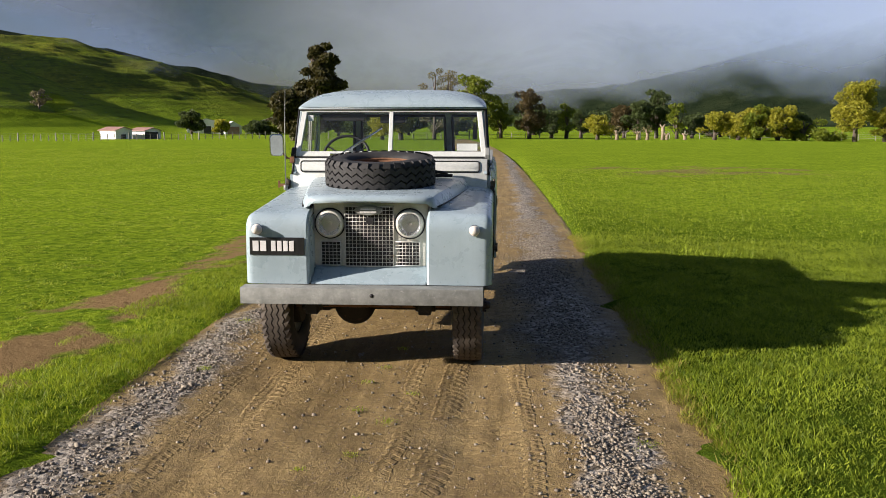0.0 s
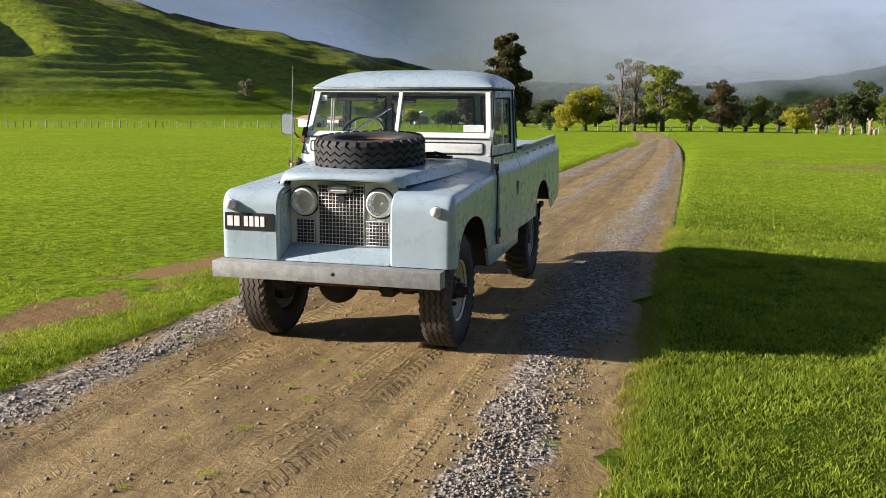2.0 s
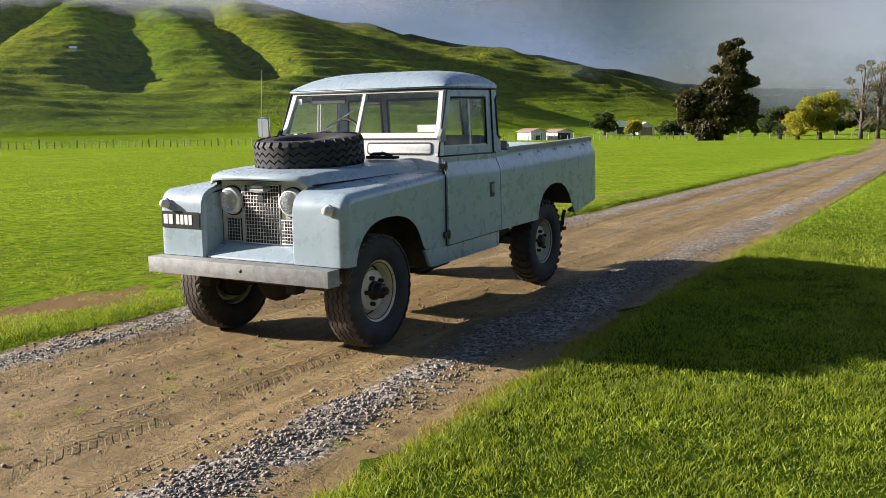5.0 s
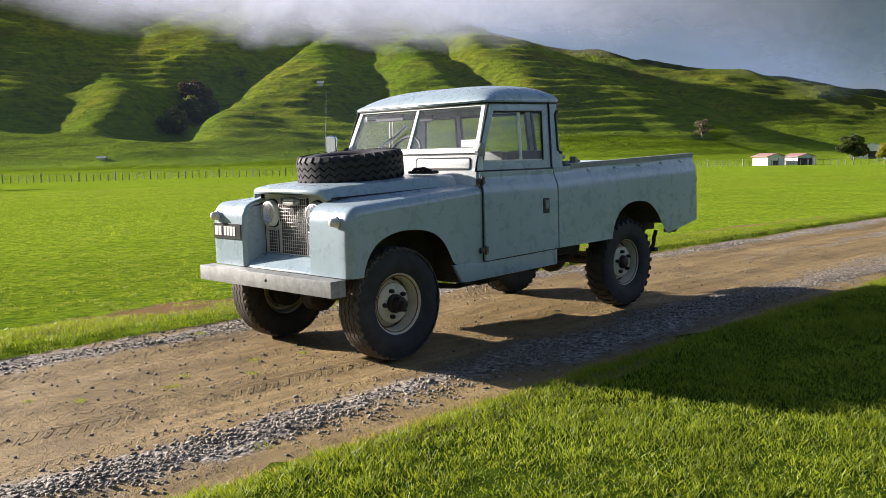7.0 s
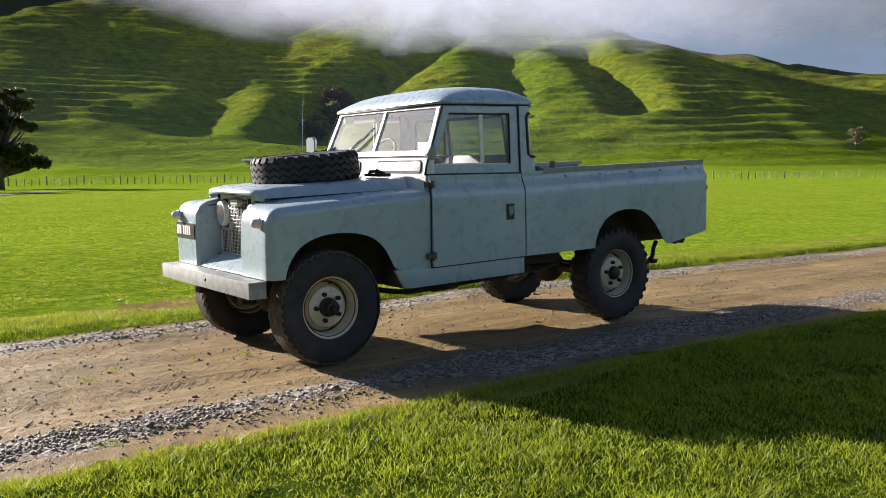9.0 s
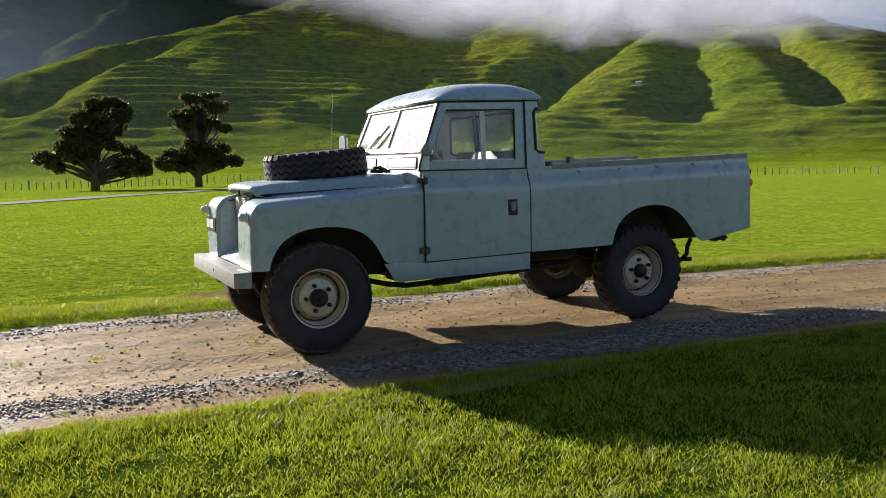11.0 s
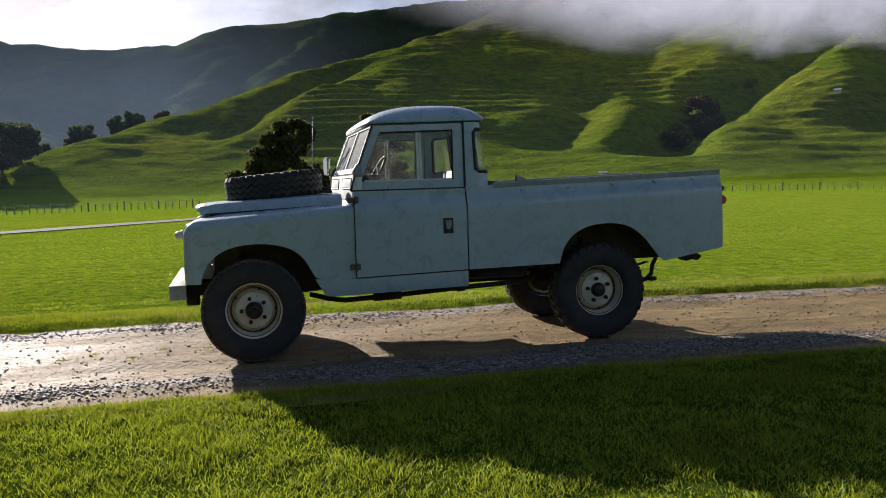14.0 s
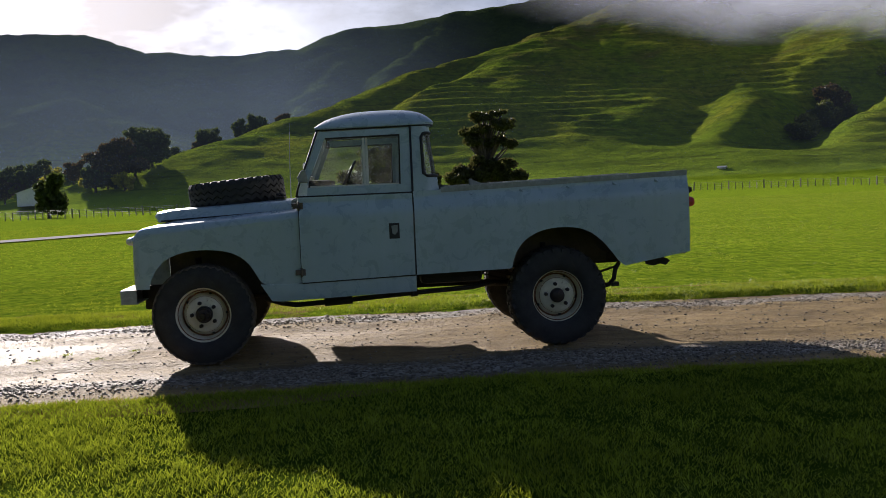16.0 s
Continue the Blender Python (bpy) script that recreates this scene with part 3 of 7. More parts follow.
def array_mesh(name, verts, faces):
    """A mesh from numpy arrays: verts (n, 3), faces (m, 3 or 4)."""
    me = bpy.data.meshes.new(name)
    k = faces.shape[1]
    me.vertices.add(len(verts))
    me.vertices.foreach_set("co", np.ascontiguousarray(verts, dtype=np.float32).ravel())
    me.loops.add(faces.size)
    me.loops.foreach_set("vertex_index", np.ascontiguousarray(faces, dtype=np.int32).ravel())
    me.polygons.add(len(faces))
    me.polygons.foreach_set("loop_start", np.arange(0, faces.size, k, dtype=np.int32))
    me.polygons.foreach_set("loop_total", np.full(len(faces), k, dtype=np.int32))
    me.update(calc_edges=True)
    return me


# ---- the land ----
EYE = (4.0, -3.0, 1.4)
RIDGES, GULLIES = [], []


def bearing(az, r, el=None):
    a = radians(az)
    x, y = EYE[0] + r * math.sin(a), EYE[1] + r * math.cos(a)
    return (x, y) if el is None else (x, y, EYE[2] + r * math.tan(radians(el)))


def ridge(steep, wide, *pts):
    """A crest through points of bearing from +y (left is negative), distance and elevation in degrees."""
    RIDGES.append(([bearing(*p) for p in pts], steep, wide))


def gully(depth, wide, *pts):
    """A hollow along points of bearing and distance."""
    GULLIES.append(([bearing(*p) for p in pts], depth, wide))


# far western range and its spurs
ridge(0.50, 25, (-150, 900, 9), (-125, 900, 9.3), (-110, 855, 9.3), (-105.5, 855, 9.4), (-102.4, 836, 8.5), (-96.3, 806, 8.3), (-92.5, 796, 8.6), (-88.6, 826, 9.9), (-83, 857, 10.5), (-76, 897, 11.2), (-60, 950, 12))
ridge(0.60, 8, (-88.6, 826, 9.8), (-89.6, 740, 8.4), (-91.2, 650, 6.5), (-93, 560, 3.8), (-94, 500, 2.0))
ridge(0.60, 8, (-83, 857, 10.5), (-84.5, 760, 9.2), (-86.5, 660, 7.6), (-88.5, 570, 5.1), (-90, 500, 3.0))
ridge(0.42, 12, (-112, 640, 4.6), (-106.5, 610, 5.7), (-102.5, 600, 4.3), (-99.5, 590, 2.6))
ridge(0.42, 12, (-99, 820, 8.2), (-99.5, 730, 7.0), (-100, 640, 4.6))
# the long hill west of the gully, falling to the low ridge with trees
ridge(0.44, 9, (-60, 500, 14), (-71.4, 418, 10.6), (-75, 392, 9.6), (-78.5, 367, 8.6), (-82, 347, 7.5), (-84.5, 332, 6.9))
ridge(0.62, 8, (-82, 347, 7.5), (-86.4, 317, 6.3), (-90.4, 298, 5.0), (-92.9, 291, 4.2))
ridge(0.29, 10, (-92.9, 291, 4.2), (-95.4, 276, 3.3), (-97.2, 261, 2.4), (-98.9, 246, 1.1), (-101, 235, 0))
ridge(0.40, 8, (-74, 385, 8.9), (-79.2, 330, 7.6), (-82.7, 300, 6.5), (-85.1, 285, 5.2), (-86.4, 270, 3.2), (-87, 255, 1.0))
ridge(0.36, 8, (-72.3, 398, 8.8), (-75.7, 347, 6.9), (-79.8, 275, 4.1), (-83, 240, 1.8), (-85, 215, 0.2))
ridge(0.36, 9, (-69.2, 378, 7.6), (-72.2, 318, 5.6), (-76, 270, 3.8), (-79, 237, 2.3), (-81, 205, 0.1))
ridge(0.33, 14, (-67, 330, 5.6), (-69.8, 290, 4.0), (-72.5, 258, 2.9), (-74.5, 220, 1.1), (-76, 188, -0.4))
ridge(0.31, 9, (-66.4, 296, 4.7), (-65.4, 280, 4.7), (-63.9, 266, 4.3), (-62.9, 252, 3.2), (-62.7, 232, 1.6), (-63.6, 208, -0.1))
ridge(0.40, 9, (-71, 283, 4.0), (-68.6, 275, 4.2), (-65.8, 278, 4.7))
ridge(0.43, 10, (-72, 415, 10.4), (-69.8, 370, 7.9), (-68.8, 330, 6.0), (-67.6, 300, 4.8))
# the rounded hill east of the gully
ridge(0.38, 9, (-63.7, 203, -0.2), (-59.9, 233, 1.6), (-57.5, 248, 3.0), (-54, 278, 4.5), (-51.1, 303, 5.8), (-47.5, 328, 6.8), (-42.9, 333, 7.1))
ridge(0.45, 12, (-42.9, 333, 7.1), (-48, 385, 8.6), (-55, 430, 11), (-60, 500, 14))
ridge(0.42, 10, (-42.9, 333, 7.1), (-40.4, 330, 6.7), (-38.6, 326, 5.7), (-36.9, 322, 4.7), (-35.1, 315, 3.8), (-33.4, 310, 2.8), (-30.6, 300, 1.0), (-27.3, 289, -0.6))
ridge(0.50, 6, (-45.6, 328, 6.5), (-46.0, 299, 4.4), (-46.6, 265, 2.4), (-47.8, 230, -0.3))
ridge(0.40, 12, (-42.9, 333, 7.0), (-41.5, 300, 5.0), (-40, 275, 2.6), (-38, 245, -0.3))
ridge(0.44, 8, (-50, 312, 5.9), (-51.6, 280, 3.8), (-53, 250, 1.8), (-54, 222, -0.1))
ridge(0.42, 10, (-37, 322, 4.6), (-35.5, 290, 2.2), (-34.5, 262, -0.2))
# the shoulder behind the farm and the dark hill beyond it
ridge(0.33, 18, (-44, 540, 8), (-36, 485, 6.2), (-31, 460, 5.0), (-28.4, 452, 4.7), (-25, 444, 4.0), (-23.3, 441, 3.3), (-21, 430, 2.4), (-18.4, 419, 1.2), (-15, 405, -0.4))
ridge(0.42, 9, (-27, 446, 4.4), (-24, 405, 2.2), (-22, 370, 0.0))
ridge(0.45, 15, (-32, 720, 5.6), (-22, 690, 3.7), (-18, 680, 3.0), (-14, 660, 1.6), (-10.5, 640, -0.6))
# the ranges closing the valley to the north, east and south
ridge(0.45, 25, (-16, 1100, 2.2), (-8, 1250, 1.7), (0, 1250, 1.6), (8, 1150, 2.2), (15, 1080, 3.8), (22, 1000, 5.4), (30, 950, 6.5), (45, 900, 9), (70, 900, 9), (110, 900, 8), (150, 900, 8), (180, 900, 8), (210, 900, 9))
gully(9, 9, (-53.5, 345), (-57.5, 300), (-60.5, 262), (-62.5, 222))
gully(7, 7, (-44.8, 322), (-44.0, 305), (-42.4, 282), (-41.2, 258))
gully(5, 8, (-49.5, 318), (-49.0, 285), (-49.8, 250))
gully(4, 8, (-67.0, 300), (-67.2, 265), (-68.5, 230))
gully(4, 7, (-82.5, 330), (-86.5, 290), (-89.5, 262))
gully(6, 14, (-33, 420), (-30, 360), (-27.5, 325))


def land(x, y):
    """Height of the land, in arrays."""
    r = np.hypot(x, y)
    base = -0.0115 * np.clip(r - 3.0, 0, 200)
    base = base + 0.055 * np.clip((x - 1.95) / 0.14, 0, 1) * np.clip((60 - r) / 30, 0, 1)
    base = base + 0.055 * np.clip((-1.50 - x) / 0.12, 0, 1) * np.clip((3.2 + x) / 1.0, 0, 1) * np.clip((90 - r) / 30, 0, 1)
    base = base - 0.085 * np.clip((x - 2.3) / 2.4, 0, 1) * np.clip((40 - r) / 30, 0, 1)
    base = base - 0.12 * np.clip((np.abs(x + 0.0) - 2.2) / 2.5, 0, 1) * (r < 400) * (x < 0)
    soft = 2.2
    total = np.zeros_like(r)
    for P, steep, wide in RIDGES:
        h = np.full_like(r, -60.0)
        for (x0, y0, z0), (x1, y1, z1) in zip(P, P[1:]):
            dx, dy = x1 - x0, y1 - y0
            t = np.clip(((x - x0) * dx + (y - y0) * dy) / (dx * dx + dy * dy), 0, 1)
            d = np.hypot(x - x0 - t * dx, y - y0 - t * dy)
            h = np.maximum(h, z0 + t * (z1 - z0) - steep * (np.sqrt(d * d + wide * wide) - wide))
        total = total + np.exp(np.clip(h, -60, 400) / soft)
    h = soft * np.log(total + 1e-30)
    for P, depth, wide in GULLIES:
        cut = np.zeros_like(r)
        for (x0, y0), (x1, y1) in zip(P, P[1:]):
            dx, dy = x1 - x0, y1 - y0
            t = np.clip(((x - x0) * dx + (y - y0) * dy) / (dx * dx + dy * dy), 0, 1)
            d = np.hypot(x - x0 - t * dx, y - y0 - t * dy)
            cut = np.maximum(cut, np.exp(-(d / wide) ** 2))
        h = h - depth * cut
    up = np.clip((h - base) / 18.0, 0, 1)
    wx, wy = x + 16 * fbm(x / 60, y / 60, 2, 5), y + 16 * fbm(x / 60, y / 60, 2, 9)
    far = np.clip(r / 420, 0.7, 1.3)
    fold = 1 - np.abs(2 * fbm(wx / 58, wy / 58, 2, 93) - 1)
    small = 1 - np.abs(2 * fbm(wx / 19, wy / 19, 2, 95) - 1)
    h = h + up * far * (3.6 * (fold - 0.75) + 2.0 * (small - 0.75) + 1.3 * (fbm(wx / 8, wy / 8, 2, 11) - 0.5))
    # steps trodden by stock: level treads with steeper risers, broken in places
    period = 2.5
    phase = h / period + 2.2 * fbm(x / 48, y / 48, 3, 121) + 0.25 * fbm(x / 9, y / 9, 2, 123)
    worn = np.clip((fbm(x / 26, y / 26, 3, 127) - 0.34) / 0.22, 0.12, 1) * np.clip((560 - r) / 80, 0, 1) * np.clip((np.degrees(np.arctan2(x - EYE[0], y - EYE[1])) + 92) / 8, 0.2, 1)
    h = h + up * worn * period * 0.13 * np.sin(2 * np.pi * phase)
    k = 2.4
    m = np.maximum(h, base)
    out = m + k * np.log(np.exp(np.clip((h - m) / k, -30, 0)) + np.exp(np.clip((base - m) / k, -30, 0)))
    out = np.where(h < base - 14, base, out)
    roll = np.clip((r - 20) / 60, 0, 1) * 0.35 * (fbm(x / 30, y / 30, 3, 21) - 0.5)
    return out + roll


def on_slope(az, el):
    """Where the line of sight from the eye at that bearing and elevation meets the land."""
    rr = np.arange(150.0, 700.0, 1.0)
    a = radians(az)
    x, y = EYE[0] + rr * math.sin(a), EYE[1] + rr * math.cos(a)
    hit = land(x, y) > EYE[2] + rr * math.tan(radians(el))
    i = int(np.argmax(hit))
    return float(x[i]), float(y[i])


def land_at(x, y):
    return float(land(np.array([float(x)]), np.array([float(y)]))[0])


def build_land():
    az = np.concatenate([np.arange(-118, -12, 0.3), np.arange(-12, 50, 0.6), np.arange(50, 130, 2.0), np.arange(130, 242, 4.0)])
    ring = np.concatenate([[0.0, 1.5], np.geomspace(3, 170, 90), np.arange(171, 470, 1.0), np.arange(471, 620, 2.6), np.geomspace(625, 1700, 100), [2200, 3200, 4600]])
    A, R = np.meshgrid(np.radians(az), ring)
    X, Y = R * np.sin(A), R * np.cos(A)
    Z = land(X.ravel(), Y.ravel()).reshape(X.shape)
    along = (Y > -14) & (Y < 70) & (R < 90)
    sink = 0.055 * np.clip((2.12 - X) / 0.17, 0, 1) * np.clip((X + 1.68) / 0.17, 0, 1) + 0.045 * np.clip((1.90 - X) / 0.1, 0, 1) * np.clip((X + 1.48) / 0.1, 0, 1)
    Z = Z - sink * along
    V = np.stack([X, Y, Z], -1).reshape(-1, 3)
    n, m = len(ring), len(az)
    i, j = np.meshgrid(np.arange(n - 1), np.arange(m), indexing="ij")
    k = (j + 1) % m
    F = np.stack([i * m + j, i * m + k, (i + 1) * m + k, (i + 1) * m + j], -1).reshape(-1, 4)[:, ::-1]
    me = array_mesh("ground", V, F)
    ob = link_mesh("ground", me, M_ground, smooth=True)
    return tagged(ob, "green pasture valley floor rising into terraced grassy hills", "ground", kind="structure")


ground = build_land()


# the track bends gently left far ahead
def track_mid(y):
    return -0.0006 * np.clip(y - 8, 0, None) ** 2 * 0.55


def track_z(x, y):
    r = np.hypot(x, y)
    base = -0.0115 * np.clip(r - 3.0, 0, 200) + 0.004
    rut = -0.022 * (np.exp(-((x - 0.72) / 0.22) ** 2) + np.exp(-((x + 0.66) / 0.22) ** 2))
    lump = 0.030 * (fbm(x * 1.6, y * 1.1, 4, 31) - 0.5) + 0.014 * (fbm(x * 9, y * 9, 3, 37) - 0.5)
    shoulder = 0.03 * np.exp(-((x - 1.45) / 0.22) ** 2) * (fbm(x * 4, y * 4, 3, 44))
    tread = 0.006 * (np.sin(y * 2 * math.pi / 0.085 + 2.2 * np.sin(x * 24)) > 0.0) * (np.exp(-((x - 0.62 + 0.03 * y) / 0.075) ** 4) + np.exp(-((x + 0.55 - 0.03 * y) / 0.065) ** 4) + 0.7 * np.exp(-((x - 0.86) / 0.06) ** 4)) * (y < -0.5) * (fbm(x * 3, y * 1.2, 2, 47) > 0.42)
    edge = -0.05 * np.clip((np.abs(x - 0.25) - 1.74) / 0.06, 0, 1)
    return base + rut + lump + shoulder - tread + edge


def build_track():
    ys = np.concatenate([np.arange(-14, -4.6, 0.10), np.arange(-4.6, 6, 0.022), np.geomspace(6, 150, 170)])
    xs = np.linspace(-1.58, 2.06, 120)
    Y, X = np.meshgrid(ys, xs, indexing="ij")
    Z = track_z(X, Y)
    V = np.stack([X + track_mid(Y), Y, Z], -1).reshape(-1, 3)
    n, m = len(ys), len(xs)
    i, j = np.meshgrid(np.arange(n - 1), np.arange(m - 1), indexing="ij")
    F = np.stack([i * m + j, i * m + j + 1, (i + 1) * m + j + 1, (i + 1) * m + j], -1).reshape(-1, 4)
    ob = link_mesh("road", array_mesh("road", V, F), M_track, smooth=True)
    return tagged(ob, "moist brown clay farm track with grey gravel shoulders, truck shade tinted in", "road", kind="structure")


road = build_track()


# ---- the pickup truck: nose towards -y, front axle at y = 0 ----
truck = tagged(empty("pickup_truck"), "old pale blue-grey utility truck with chalky worn paint on the track", "truck")
HW = 0.81          # half width over the wings
AXLE_R = 2.768


def both(name, bm, mat, parent=None, label="", **kw):
    """A part and its mirror image."""
    o = mirrored(bm)
    return part(name, bm, mat, parent or truck, label, **kw), part(name, o, mat, parent or truck, label, **kw)


def rounded(pts, times=2):
    """Cut the corners of an open line, keeping its ends."""
    for _ in range(times):
        out = [pts[0]]
        for (a, b), (c, d) in zip(pts, pts[1:]):
            out += [(a * 0.75 + c * 0.25, b * 0.75 + d * 0.25), (a * 0.25 + c * 0.75, b * 0.25 + d * 0.75)]
        pts = out + [pts[-1]]
    return pts


# front wings
def wing_profile():
    p = [(-0.485, 0.605), (-0.487, 0.80), (-0.482, 0.95)]
    p += [(-0.482 + 0.10 * (1 - math.cos(a)), 0.95 + 0.115 * math.sin(a)) for a in [radians(q) for q in (15, 30, 45, 60, 75, 90)]]
    return p + [(-0.20, 1.078), (0.11, 1.10), (0.40, 1.122), (0.762, 1.147)]


def offset_line(p, d):
    out = []
    for i in range(len(p)):
        a, b = p[max(i - 1, 0)], p[min(i + 1, len(p) - 1)]
        t = Vector((b[0] - a[0], b[1] - a[1])).normalized()
        out.append((p[i][0] + t.y * d, p[i][1] - t.x * d))
    return out


def build_wing():
    bm = BM()
    prof = wing_profile()
    R = 0.055
    rows = []
    for x, d in [(0.385, 0.03), (0.389, 0.012), (0.402, 0.0), (0.5, 0.0), (0.6, 0.0), (0.70, 0.0)] + [(HW - R + R * math.sin(radians(q)), R * (1 - math.cos(radians(q)))) for q in (0, 18, 36, 54, 72, 90)]:
        lift = 0.034 * max(0.0, (0.76 - x) / 0.36)
        rows.append([(x, q[0], q[1] + lift * min(1, max(0, (q[0] + 0.42) / 0.15))) for q in offset_line(prof, d)])
    grid(bm, rows, thick=0.004)
    outer = offset_line(prof, R)
    arch = [(0.762, 0.475 + 0.12), (0.50, 0.595), (0.455, 0.62), (0.425, 0.68), (0.375, 0.765), (0.30, 0.83), (0.20, 0.868), (0.06, 0.885), (-0.08, 0.878), (-0.19, 0.848), (-0.27, 0.80), (-0.325, 0.735), (-0.36, 0.66), (-0.37, 0.605)]
    side = outer + rounded(arch)
    prism(bm, side, "x", HW - 0.004, HW, 0)
    inner = offset_line(prof, 0.03)
    wall = inner[:9] + [(-0.30, 1.05), (-0.30, 0.605)]
    prism(bm, wall, "x", 0.381, 0.385, 0)
    return bm


def wing_seam():
    bm = BM()
    line = offset_line(wing_profile(), 0.030)
    tube(bm, [(HW - 0.012, p[0], p[1]) for p in line], 0.0035, 5)
    return bm


wl, wr = both("wing", build_wing(), M_paint, label="flat-fronted wing with oxidised paint", auto=35)

for w_part, seam in ((wl, wing_seam()), (wr, mirrored(wing_seam()))):
    part("seam", seam, M_seal, w_part)
# wheel wells and inner structure
for sx in (1, -1):
    bm = BM()
    box(bm, min(sx * 0.44, sx * 0.452), max(sx * 0.44, sx * 0.452), -0.28, 0.70, 0.50, 1.07)
    box(bm, min(sx * 0.45, sx * 0.79), max(sx * 0.45, sx * 0.79), 0.60, 0.612, 0.45, 1.07)
    box(bm, min(sx * 0.45, sx * 0.79), max(sx * 0.45, sx * 0.79), -0.40, 0.61, 1.035, 1.045)
    part("wheel_well", bm, M_mud, truck, "muddy dark inner wing")

# nose: grille panel, apron, mesh, lamps
bm = BM()
box(bm, -0.383, 0.383, -0.292, -0.285, 0.66, 1.12)
part("grille_panel", bm, M_panel, truck, "cream painted radiator panel")
bm = BM()
box(bm, -0.172, 0.152, -0.300, -0.2945, 0.70, 1.10)
box(bm, 0.180, 0.325, -0.300, -0.2945, 0.705, 0.865)
box(bm, -0.335, -0.205, -0.300, -0.2945, 0.705, 0.865)
part("grille_opening", bm, M_seal, truck, "black opening behind the mesh")


def wire_mesh(x0, x1, z0, z1, step, y, holes=()):
    bm = BM()
    r = 0.0019
    nx, nz = max(1, round((x1 - x0) / step)), max(1, round((z1 - z0) / step))
    for i in range(nx + 1):
        x = x0 + (x1 - x0) * i / nx
        tube(bm, [(x, y, z0), (x, y, z1)], r if 0 < i < nx else 0.004, 5)
    for i in range(nz + 1):
        z = z0 + (z1 - z0) * i / nz
        tube(bm, [(x0, y - 0.003, z), (x1, y - 0.003, z)], r if 0 < i < nz else 0.004, 5)
    return bm


grille = part("grille", wire_mesh(-0.172, 0.152, 0.70, 1.10, 0.0245, -0.318), M_wire, truck, "square galvanised wire mesh")
part("side_mesh", wire_mesh(0.165, 0.325, 0.705, 0.865, 0.0245, -0.314), M_wire, grille)
part("side_mesh", wire_mesh(-0.335, -0.205, 0.705, 0.865, 0.0245, -0.314), M_wire, grille)
bm = BM()
lathe(bm, [(0, -0.012), (0.8, -0.012), (0.93, -0.006), (0.96, 0.004), (1.0, 0.004), (1.0, 0.012), (0, 0.012)], 40, pose(-0.012, -0.335, 1.075, 0, 0, 90) @ Matrix.Diagonal((1, 0.095, 0.034, 1)))
badge = part("badge", bm, M_galv, truck, "plain oval badge plate", auto=40)
bm = BM()
for zz, w in ((0.010, 0.05), (-0.008, 0.055)):
    box(bm, -0.012 - w, -0.012 + w, -0.3515, -0.3485, 1.075 + zz - 0.005, 1.075 + zz + 0.005, 0.001)
part("badge_bar", bm, M_white, badge)
bm = BM()
box(bm, -0.03, 0.02, -0.325, -0.312, 0.985, 1.03, 0.003)
part("crank_hole", bm, M_seal, truck)
bm = BM()
prism(bm, [(-0.30, 0.700), (-0.315, 0.690), (-0.44, 0.628), (-0.465, 0.612), (-0.468, 0.600), (-0.30, 0.600)], "x", -0.378, 0.378, 0.004)
part("apron", bm, M_paint, truck, "dented sloping front apron", auto=40)
for sx in (1, -1):
    bm = BM()
    c = pose(sx * 0.268 - 0.008, -0.300, 0.985, 0, 0, 90)
    lathe(bm, [(0.076, -0.046), (0.086, -0.042), (0.091, -0.026), (0.094, 0.0), (0.098, 0.006)], 40, c)
    lamp = part("headlamp", bm, M_panel, truck, "round headlamp with a pale painted rim", auto=40)
    bm = BM()
    lathe(bm, [(0, 0.035), (0.03, 0.030), (0.055, 0.012), (0.078, -0.036)], 40, c)
    part("reflector", bm, M_mirror, lamp, smooth=True)
    bm = BM()
    lathe(bm, [(0, -0.053), (0.03, -0.0522), (0.055, -0.049), (0.070, -0.045), (0.078, -0.040)], 40, c)
    part("lens", bm, M_lens, lamp, smooth=True)
    bm = BM()
    lathe(bm, [(0.096, -0.010), (0.103, -0.008), (0.105, 0.004)], 40, c)
    part("lamp_seal", bm, M_seal, lamp, smooth=True)
    bm = BM()
    lathe(bm, [(0, -0.008), (0.012, -0.006), (0.014, 0.012), (0.014, 0.025)], 16, c)
    part("bulb", bm, M_lampwhite, lamp, smooth=True)
    bm = BM()
    c = pose(sx * 0.708 - 0.012, -0.487, 0.965, 0, 0, 90)
    lathe(bm, [(0, -0.058), (0.012, -0.056), (0.022, -0.050), (0.028, -0.038), (0.030, -0.016), (0.034, -0.014), (0.034, 0.0)], 28, c)
    sl = part("side_lamp", bm, M_lampwhite, truck, "milky white round side lamp", auto=45)
    bm = BM()
    lathe(bm, [(0.0345, -0.010), (0.037, -0.008), (0.037, 0.001)], 28, c)
    part("rim", bm, M_chrome, sl, smooth=True)
    bm = BM()
    lathe(bm, [(0, -0.032), (0.03, -0.030), (0.032, 0.0)], 16, pose(sx * 0.43, -0.11, 1.09, 0, -90, 0) @ Matrix.Diagonal((0.2, 0.3, 0.3, 1)))
    part("wing_bolt", bm, M_under, truck)

# bumper, number plate
bm = BM()
prism(bm, [(-0.600, 0.493), (-0.600, 0.598), (-0.475, 0.600), (-0.475, 0.592), (-0.590, 0.590), (-0.590, 0.500), (-0.475, 0.498), (-0.475, 0.490)], "x", -0.815, 0.755, 0.003)
for x0 in (-0.815, 0.747):
    box(bm, x0, x0 + 0.008, -0.592, -0.48, 0.497, 0.594)
bumper = part("front_bumper", bm, M_galv, truck, "scuffed galvanised channel bumper", auto=40)
bm = BM()
lathe(bm, [(0, -0.002), (0.012, -0.002), (0.013, 0.0)], 16, pose(0.04, -0.6005, 0.553, 0, 0, 90))
part("bolt_hole", bm, M_seal, bumper)
bm = BM()
